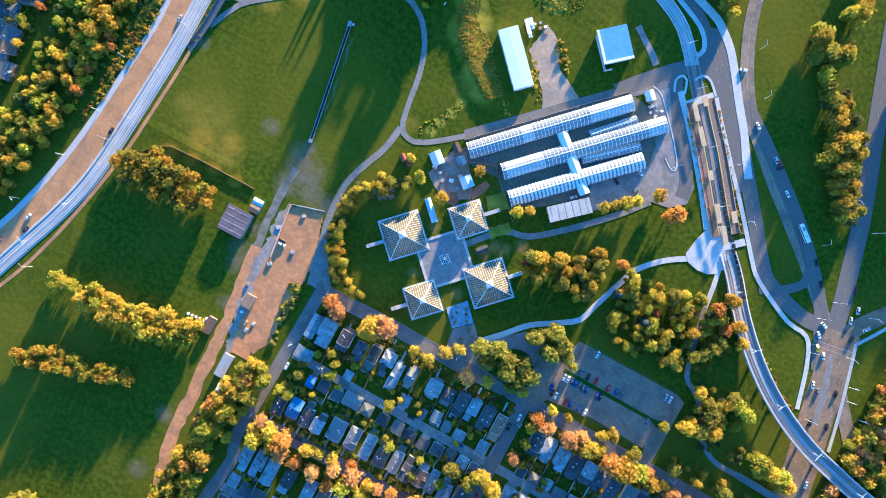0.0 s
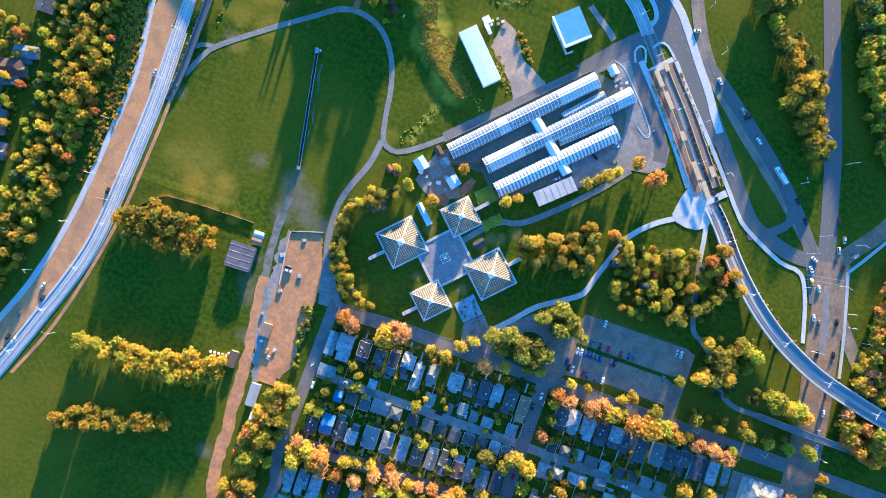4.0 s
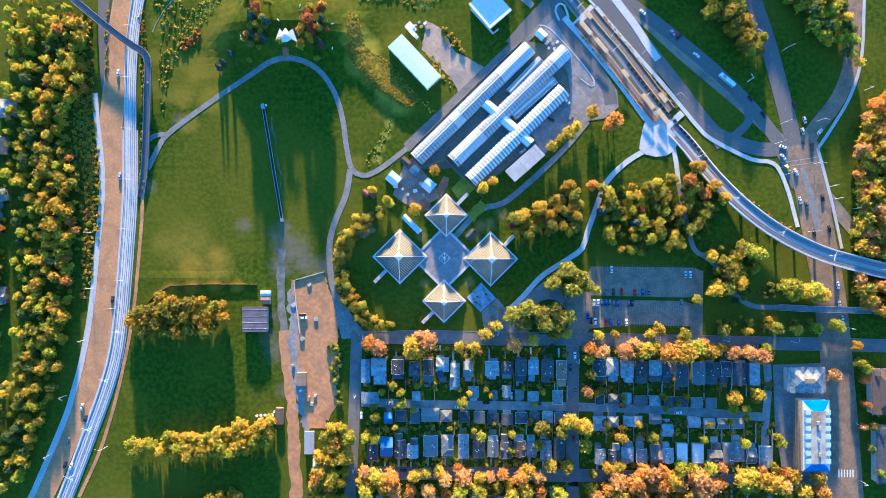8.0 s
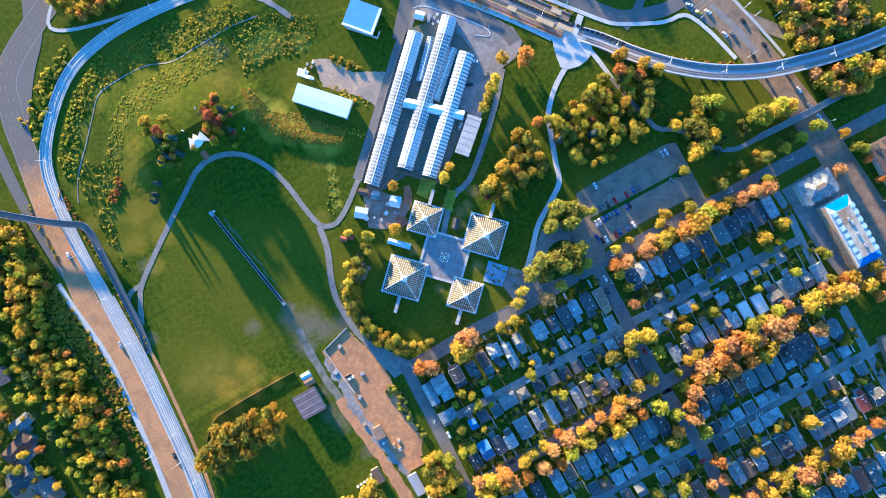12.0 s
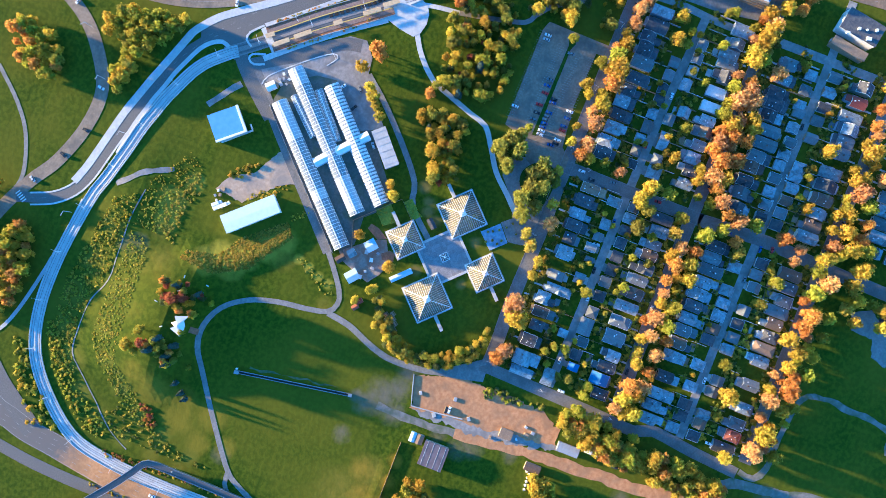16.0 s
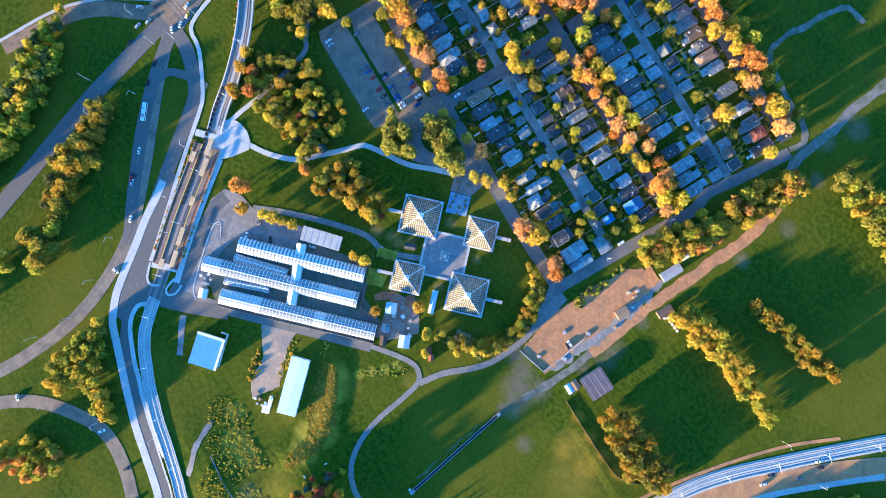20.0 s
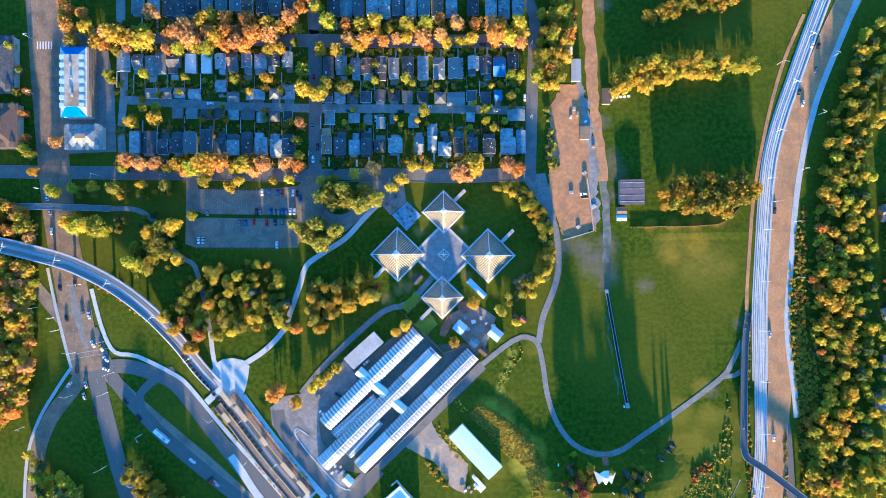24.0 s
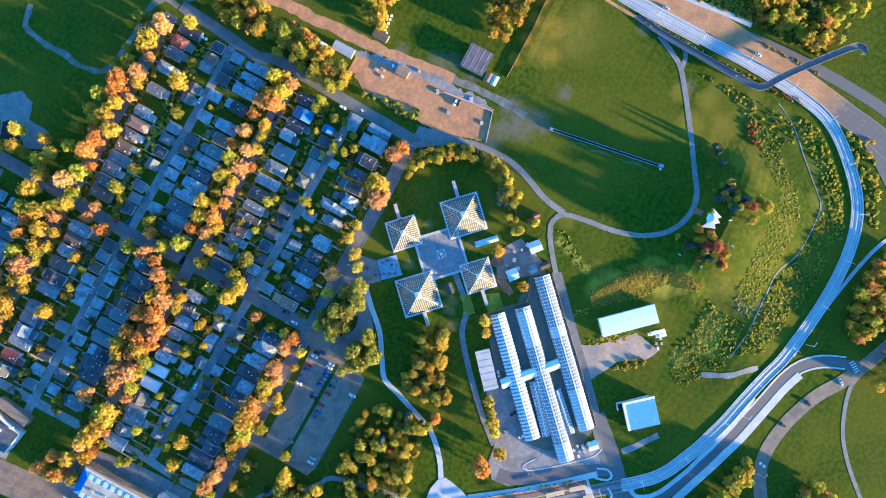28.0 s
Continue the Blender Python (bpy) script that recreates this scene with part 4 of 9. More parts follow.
structure("wall_field_fence", strip([(-194.3, -29.4), (-186.9, -22), (-179.5, -18.7), (-158, -17.6), (-122.8, -17.6)], 0.08, -0.08, -0.2, 1.3, smooth=False), TIMBER, "low dark fence along the field bank", "fence")


# ---- trees ----
def crown_mesh(name, seed, width, height, lobes, leaves, size, cone=False, low=0.36):
    """A crown of many small leaf sprays, gathered in uneven lobes."""
    rng = random.Random(seed)
    bm = bmesh.new()
    blobs = [(0, 0, height * 0.6, width * 0.34)]
    for i in range(lobes):
        a = rng.uniform(0, 2 * math.pi)
        d = width * rng.uniform(0.1, 0.43)
        z = height * (rng.uniform(low, 0.86) - 0.25 * (d / width))
        blobs.append((d * math.cos(a), d * math.sin(a), z, width * rng.uniform(0.07, 0.16)))
    weight = [b[3] ** 2 for b in blobs]
    for k in range(leaves):
        if cone:
            h = rng.random() ** 1.4
            a = rng.uniform(0, 2 * math.pi)
            spoke = 0.75 + 0.25 * math.cos(a * 7 + h * 20)
            r = width / 2 * (1.02 - h) * spoke * rng.uniform(0.5, 1.05)
            c = Vector((r * math.cos(a), r * math.sin(a), height * (0.1 + 0.9 * h)))
            out = Vector((math.cos(a), math.sin(a), 0.5))
        else:
            bx, by, bz, br = rng.choices(blobs, weight)[0]
            out = Vector((rng.gauss(0, 1), rng.gauss(0, 1), rng.gauss(0.2, 0.9))).normalized()
            c = Vector((bx, by, bz)) + Vector((out.x, out.y, out.z * 1.1)) * br * rng.uniform(0.35, 1.4)
        n = (out + Vector((rng.gauss(0, .6), rng.gauss(0, .6), rng.gauss(0.2, .6)))).normalized()
        turn = n.to_track_quat("Z", "Y").to_matrix()
        s = size * rng.uniform(0.5, 1.3)
        spin = rng.uniform(0, 6.28)
        pts = []
        for q in range(3):
            a = spin + q * 2.094
            rr = s * rng.uniform(0.5, 0.95)
            pts.append(bm.verts.new(c + turn @ Vector((rr * math.cos(a), rr * math.sin(a), s * rng.uniform(-0.2, 0.2)))))
        bm.faces.new(pts)
    me = bpy.data.meshes.new(name)
    bm.to_mesh(me)
    bm.free()
    return me


def trunk_mesh(seed, width, height):
    rng = random.Random(seed)
    bm = bmesh.new()
    bar(bm, (0, 0, -0.4), (0.1, 0, height * 0.45), 0.028 * height, 7, 0.018 * height)
    bar(bm, (0.1, 0, height * 0.45), (0, 0.1, height * 0.82), 0.018 * height, 6, 0.006 * height)
    for i in range(6):
        a = i * 1.05 + rng.uniform(-0.3, 0.3)
        z = height * rng.uniform(0.28, 0.5)
        bar(bm, (0.08, 0, z), (width * 0.3 * math.cos(a), width * 0.3 * math.sin(a), z + height * rng.uniform(0.15, 0.3)), 0.011 * height, 5, 0.004 * height)
    me = bpy.data.meshes.new("trunk")
    bm.to_mesh(me)
    bm.free()
    me.materials.append(BARK)
    return me


TREE_WORDS = {"gold": "golden autumn", "yellow": "bright yellow autumn", "lime": "yellow-green", "orange": "orange autumn", "rose": "pinkish orange autumn",
              "green": "olive green", "dark": "dark green", "red": "deep red autumn", "spruce": "dark blue-green", "straw": "straw-coloured"}
SHAPES = []
for i in range(6):
    SHAPES.append((crown_mesh("crown", 10 + i, 8.0, 10.0, 26 + i % 4, 1350, 0.72), trunk_mesh(40 + i, 8.0, 10.0)))
CONE_SHAPES = [(crown_mesh("crown", 60 + i, 5.0, 12.0, 1, 900, 1.0, True), trunk_mesh(80 + i, 1.5, 11.0)) for i in range(2)]
BUSH_SHAPES = [(crown_mesh("foliage", 90 + i, 3.0, 2.4, 5, 240, 0.62, False, 0.2), None) for i in range(4)]
CROWNS = {}


def dressed(shape_me, colour):
    key = (shape_me.name, colour)
    if key not in CROWNS:
        CROWNS[key] = shape_me.copy()
        CROWNS[key].materials.append(LEAF[colour])
    return CROWNS[key]


tree_rng = random.Random(5)


def tree(x, y, width, colour, height=None, group="", z=-0.12, name="tree"):
    """A tree with a crown about so many metres across."""
    height = height or width * tree_rng.uniform(1.05, 1.4) + 2.5
    if colour == "spruce":
        crown_me, trunk_me = tree_rng.choice(CONE_SHAPES)
        height = width * 2.4
        sx, sz = width / 5.0, height / 12.0
        kind = "spruce"
    else:
        crown_me, trunk_me = tree_rng.choice(SHAPES)
        sx, sz = width / 8.0, height / 10.0
        kind = "tree"
    top = new("spruce" if kind == "spruce" else name)
    top.empty_display_size = 0.5
    top.matrix_world = Matrix.LocRotScale((x, y, z + relief(x, y)), Euler((0, 0, tree_rng.uniform(0, 6.28))), (sx * tree_rng.uniform(0.92, 1.08), sx, sz))
    tagged(top, "%s %s" % (TREE_WORDS[colour], "conifer with dense needles" if kind == "spruce" else "broadleaf tree with a loose crown"), kind, group)
    a = new("trunk", trunk_me)
    a.parent = top
    b = new("crown", dressed(crown_me, colour))
    b.parent = top
    return top


LIGHT_BUSHES = [crown_mesh("foliage", 130 + i, 3.0, 2.4, 5, 60, 1.08, False, 0.2) for i in range(6)]
LIGHT_SHAPES = [crown_mesh("crown", 110 + i, 8.0, 10.0, 24 + i % 4, 700, 0.92) for i in range(6)]


def joined(name, items, label, category):
    """Uncountable foliage as one mesh. items: mesh, x, y, width scale, height scale, turn, colour."""
    colours = sorted({it[6] for it in items})
    cache = {}
    cos, mats, start = [], [], 0
    for me, x, y, sx, sz, turn, colour in items:
        if me.name not in cache:
            co = np.empty(len(me.vertices) * 3)
            me.vertices.foreach_get("co", co)
            cache[me.name] = co.reshape(-1, 3)
        co = cache[me.name]
        c, s = math.cos(turn), math.sin(turn)
        q = np.stack([(co[:, 0] * c - co[:, 1] * s) * sx + x, (co[:, 0] * s + co[:, 1] * c) * sx + y, co[:, 2] * sz - 0.15 + relief(x, y)], 1)
        cos.append(q)
        n = len(co)
        mats.append(np.full(n // 3, colours.index(colour), np.int32))
        start += n
    me = bpy.data.meshes.new(name)
    flat = np.concatenate(cos).ravel()
    me.vertices.add(start)
    me.vertices.foreach_set("co", flat)
    me.loops.add(start)
    me.loops.foreach_set("vertex_index", np.arange(start, dtype=np.int32))
    me.polygons.add(start // 3)
    me.polygons.foreach_set("loop_start", np.arange(0, start, 3, dtype=np.int32))
    for c in colours:
        me.materials.append(LEAF[c])
    me.polygons.foreach_set("material_index", np.concatenate(mats))
    me.update(calc_edges=True)
    return tagged(new(name, me), label, category, kind="stuff")


def wood(poly, spacing, colours, seed, size=(6, 10), group="woodland", name="tree"):
    """Single trees inside an outline."""
    rng = random.Random(seed)
    for p in spread(poly, spacing, seed):
        tree(p[0], p[1], rng.uniform(*size), rng.choice(colours), group=group, name=name)


def forest(poly, spacing, colours, seed, label, size=(6, 10)):
    """A wood too dense to count its trees."""
    rng = random.Random(seed)
    items = []
    for p in spread(poly, spacing, seed):
        w = rng.uniform(*size)
        if any(math.hypot(p[0] - q.x, p[1] - q.y) < 9 for q in BRIDGE_LINE):
            continue
        items.append((rng.choice(LIGHT_SHAPES), p[0], p[1], w / 8, (w * rng.uniform(1.0, 1.4) + 2) / 10, rng.uniform(0, 6.28), rng.choice(colours)))
    return joined("woodland", items, label, "woodland")


def scrub(poly, spacing, colours, seed, label, size=(1.2, 3.0), name="scrub", flat=1.0):
    rng = random.Random(seed)
    items = []
    for p in sown(poly, spacing * 0.8, seed):
        w = rng.uniform(*size)
        items.append((rng.choice(LIGHT_BUSHES), p[0], p[1], w / 3, w / 3 * flat * rng.uniform(0.5, 0.85), rng.uniform(0, 6.28), rng.choice(colours)))
    return joined(name, items, label, name)


BRIDGE_LINE = smooth_line(BRIDGE)
# woods west of the highway
forest([(-285.6, 169.6), (-255.8, 169.6), (-235, 156), (-234, 133), (-234, 108), (-244.5, 101), (-246.5, 73), (-240, 54), (-238.2, 24), (-242, -16), (-244, -38.7), (-251, -68.2), (-261, -105.1), (-274, -149.2), (-290.3, -157.3), (-312.6, -149.3), (-290.9, -90.4), (-280, -68.2), (-276.5, -38.7), (-280.5, -5.4), (-284.8, 65.2)], 6.6, ["green", "lime", "gold", "dark", "gold", "lime", "yellow", "lime"], 1, "dense autumn woodland in gold, olive and green", (3, 8))
forest([(-250, 158), (-235, 156), (-234, 133), (-234, 108), (-244.5, 101), (-246.5, 73), (-240, 54), (-238.2, 24), (-242, -16), (-264, -18), (-260, 45), (-268, 70), (-262, 105), (-254, 125)], 7.4, ["gold", "gold", "yellow", "lime", "gold", "orange"], 2, "tall golden trees at the edge of the woodland", (4.5, 9.5))
forest([(-275.4, -64.4), (-265.3, -39.3), (-244, -24.7), (-246, -62), (-259, -100.9), (-273, -132.1)], 6.8, ["gold", "lime", "yellow", "gold", "green"], 3, "golden and olive woodland beside the highway", (4, 9))
# gardens of the large houses
wood([(-291, -62), (-289, -20), (-286, 30), (-289, 62), (-334, 60), (-338, -70)], 12.5, ["gold", "orange", "lime", "green", "yellow"], 91, (4, 7.5), "garden trees", "garden_tree")
scrub([(-291, -62), (-289, -20), (-286, 30), (-289, 62), (-334, 60), (-338, -70)], 5.0, ["green", "lime", "gold", "dark"], 92, "mixed garden shrubs round the large houses", (1.2, 3.0))
# woods east of the avenue
forest([(269.6, 89.1), (289.4, 113.2), (316.2, 131.8), (322, -38.5), (272.3, -38.6), (263.3, -5.4), (266.7, 46.4)], 5.2, ["orange", "gold", "gold", "green", "rose", "lime"], 4, "dense orange and gold woodland")
forest([(-68.4, 312.4), (-112.6, 312.2), (-105.3, 290.1), (-53.7, 286.6)], 7, ["orange", "gold", "gold", "green"], 5, "orange woodland beyond the loop road")
# avenue-side groups
wood([(129.2, 220.2), (141.7, 229), (154.1, 228.2), (155.1, 219), (151.7, 198.5), (140.2, 203.5)], 7.0, ["lime", "gold", "green", "lime"], 6, (7, 11))
wood([(155.3, 194.1), (170.3, 194.4), (191.5, 174.1), (194, 157.9), (180.2, 154.4), (169.2, 163.3), (168.9, 178.5)], 6.6, ["gold", "gold", "lime", "green"], 26, (7, 11))
wood([(179.9, 150.4), (196.2, 149.3), (205.6, 137.7), (196.8, 131.2)], 6.5, ["green", "gold", "lime"], 27, (6, 10))
forest([(189.7, 249.9), (213.3, 259.3), (273.6, 122.9), (240.9, 144.1), (215.4, 183.6)], 5.6, ["green", "gold", "lime", "dark"], 28, "olive and gold woodland east of the avenue")
wood([(216.5, 169.1), (261, 169.1), (260.9, 161.6), (244.1, 146.7), (227.5, 154.2)], 8.0, ["green", "gold", "lime"], 7)
wood([(159.6, 255.9), (153.9, 237.3), (139, 239.1), (148.4, 255.9)], 8, ["yellow", "lime"], 8, (8, 11))
wood([(155.8, 228), (159.5, 216.9), (131.5, 211.3), (131.6, 228), (142.8, 233.6)], 8, ["yellow", "gold", "lime"], 9, (8, 11))
wood([(142.9, 289.3), (148.4, 272.6), (135.4, 274.4), (133.6, 287.4)], 8, ["orange", "lime"], 31, (7, 9))
forest([(68.4, 260.4), (78.8, 252.8), (82.1, 228.9), (84.5, 206.3), (75.5, 212.6), (61.5, 221.5), (51.3, 227.9), (36.8, 233.3), (21.2, 236.5), (25, 243.2), (43.7, 243.6), (54.8, 256.1)], 5.2, ["gold", "gold", "lime", "green", "yellow"], 10, "thick golden copse between the slip roads", (5, 9))
forest([(-86.4, 272.2), (-74.6, 260), (-79.9, 251.6), (-101.9, 249.1), (-128.3, 250.4), (-142.8, 260.6), (-141.7, 273.5), (-104.2, 284)], 5.2, ["gold", "gold", "yellow", "orange", "lime"], 11, "thick golden copse between the roads", (5.5, 9))
forest([(48.3, 315.3), (46.6, 303.6), (43.6, 288), (30.2, 278.1), (17.3, 276.5), (13, 284), (20.2, 298.9), (22.7, 310.7)], 5.6, ["gold", "lime", "orange", "green"], 32, "golden and olive trees inside the loop road", (5, 9))
# rows in the west field
forest([(-202.4, -34.2), (-180.2, -23.1), (-143.2, -30.5), (-138.7, -41.6), (-154.2, -50.5), (-180.1, -51.6), (-202.3, -48.3)], 5.6, ["gold", "lime", "gold", "green"], 12, "thick golden clump of trees in the field", (6.5, 9.5))
forest([(-206.4, -119), (-179.8, -113.5), (-157.6, -111.7), (-135.5, -104.3), (-110.4, -104.3), (-111, -122.6), (-135.4, -126), (-172.3, -128.9), (-206.3, -124.2)], 5.6, ["gold", "lime", "gold", "yellow"], 13, "row of golden and lime trees in the field", (6.5, 9.5))
forest([(-207.3, -169.8), (-177.4, -158.2), (-128, -149.5), (-123.4, -156.4), (-161, -166.7), (-201.9, -176.7)], 5.4, ["gold", "lime", "gold"], 14, "row of golden trees in the field", (6.5, 8.5))
wood([(-80.8, -125.2), (-76.4, -106.8), (-63.5, -104.2), (-59.7, -123.3), (-64.5, -157.1), (-80, -157.1)], 6.5, ["lime", "gold", "green"], 15, (7, 10), "yard trees")
forest([(-66.4, -103.3), (-65.7, -123.6), (-72.4, -153.1), (-65.1, -190.1), (-74.1, -225.1), (-89.9, -223.1), (-88.7, -178.8), (-84.9, -151.2), (-79.7, -129.1)], 5.4, ["gold", "gold", "yellow", "lime", "orange"], 16, "thick lime and gold tree belt beside the yard", (6, 10))
forest([(-97.3, -239.6), (-90, -251.9), (-128.6, -265.2), (-154.4, -279.7), (-187.4, -307), (-194.7, -284.8), (-158, -242.8)], 6, ["gold", "lime", "green"], 17, "row of golden trees at the edge of the field", (7, 10))
# park between the stop and the car park
wood([(101.8, 44.6), (145.5, 50.9), (170.6, 45.3), (176.8, 27.9), (163, 10.2), (126.8, 1.3), (102.8, 6.5), (99.2, 24.2)], 7.3, ["green", "lime", "gold", "yellow", "green", "gold"], 18, (4.5, 9), "park trees")
wood([(43.7, 29.8), (64.1, 37.2), (82.6, 48.3), (90, 44.6), (86.2, 16.8), (64, 13.9), (52.9, 7.6), (41.8, 17.6)], 6.8, ["green", "gold", "lime", "gold", "green"], 19, (5, 9), "park trees")
wood([(170.4, 5.7), (200.7, 12.4), (206.2, -1.7), (189.5, -20.1), (171.7, -27.5)], 9, ["green", "lime", "gold"], 20, (7, 11), "park trees")
wood([(215.3, -18.3), (244.8, -14.6), (245.5, -26.8), (218.9, -28.2)], 8, ["lime", "gold"], 21, (8, 12), "park trees")
wood([(174.6, -38.6), (241, -38.6), (240.9, -49.6), (176.4, -49.6)], 12, ["green", "lime", "gold"], 22, (6, 9), "park trees")
# hedge round the conservatory lawn
wood([(-72.9, 6.5), (-66.7, 16.1), (-54.4, 25), (-36.7, 39.1), (-33.7, 34.6), (-54.4, 14.3), (-65.5, -0.9), (-58.8, -23.1), (-46.9, -37.9), (-32.9, -43.8), (-36.6, -47.5), (-54.3, -43.8), (-69.2, -23.1)], 3.8, ["green", "gold", "lime", "yellow", "dark"], 23, (4.0, 7), "hedge trees", "hedge_tree")
# single trees: place and crown width
for colour, places in (
        ("green", [(43.6, -36.8, 12), (52.8, -33.1, 13), (62.1, -36.8, 13), (71.3, -34.9, 12), (78.7, -38.6, 11), (51, -43, 11), (63.9, -43, 12), (73.1, -42.3, 11), (69.5, -16.4, 11), (78.7, -8.3, 12), (86.1, -13.5, 12), (80.6, -20.9, 12), (91.7, -18.3, 10), (73.2, -12, 9)]),
        ("yellow", [(-123.3, 167.3, 8), (-84.6, 158.8, 5), (-89.6, 151.3, 5)]+[(25.2, 44.6, 8), (69.7, 71.7, 8), (75.2, 76.2, 8), (80.4, 79.9, 9), (85.6, 84.3, 8), (9.2, -57.1, 7), (18.8, -57.8, 7), (-47.1, 43.5, 6), (-57.4, 26.1, 6)]),
        ("gold", [(-6.3, 55.8, 8), (95.7, 93.6, 9), (31.5, 49.4, 7), (82.5, 31.6, 8), (-19.3, 30.9, 9), (60.3, 31.6, 11), (49.2, 26.1, 10), (163.3, 57.6, 10), (173.2, 46.4, 9), (180.6, 38.3, 9)]),
        ("orange", [(110.5, 88, 11), (106.7, 85.4, 9), (158.4, 49.4, 10), (167.6, 40.9, 9), (67.7, 22.4, 7), (95.5, 46.5, 8)]),
        ("red", [(-86, 149.6, 8), (-83.9, 144.9, 7), (-86.7, 154.3, 6), (-119.4, 157.9, 7)]+[(67, 21.6, 6), (43.7, 20.5, 5), (145.4, 40.9, 6), (73.3, 33.5, 5), (126.9, 30.9, 5)]),
        ("spruce", [(-78.1, 151.5, 5), (-79.7, 137.9, 5), (-113.2, 149.4, 5), (-122.5, 142, 5), (-128, 140.5, 5), (-122.3, 153.1, 5), (-115.3, 139.8, 5)]+[(-144.6, 127.4, 4), (-147.4, 123.9, 4), (-139.5, 132.7, 4), (101.8, 29.8, 6), (123.2, 22.4, 7), (75.2, 39.1, 5)]),
        ("lime", [(-112.2, 162.4, 7), (-92.8, 136.4, 6), (-126, 160.5, 6), (-126.7, 128.3, 4), (-105.1, 138.8, 5), (-82.9, 129.4, 4)]+[(170.1, 158.7, 8), (252, -44.1, 9), (270.9, -71.7, 7), (214.7, -115.8, 6)])):
    for x, y, w in places:
        tree(x, y, w, colour, group="park trees", name="park_tree")

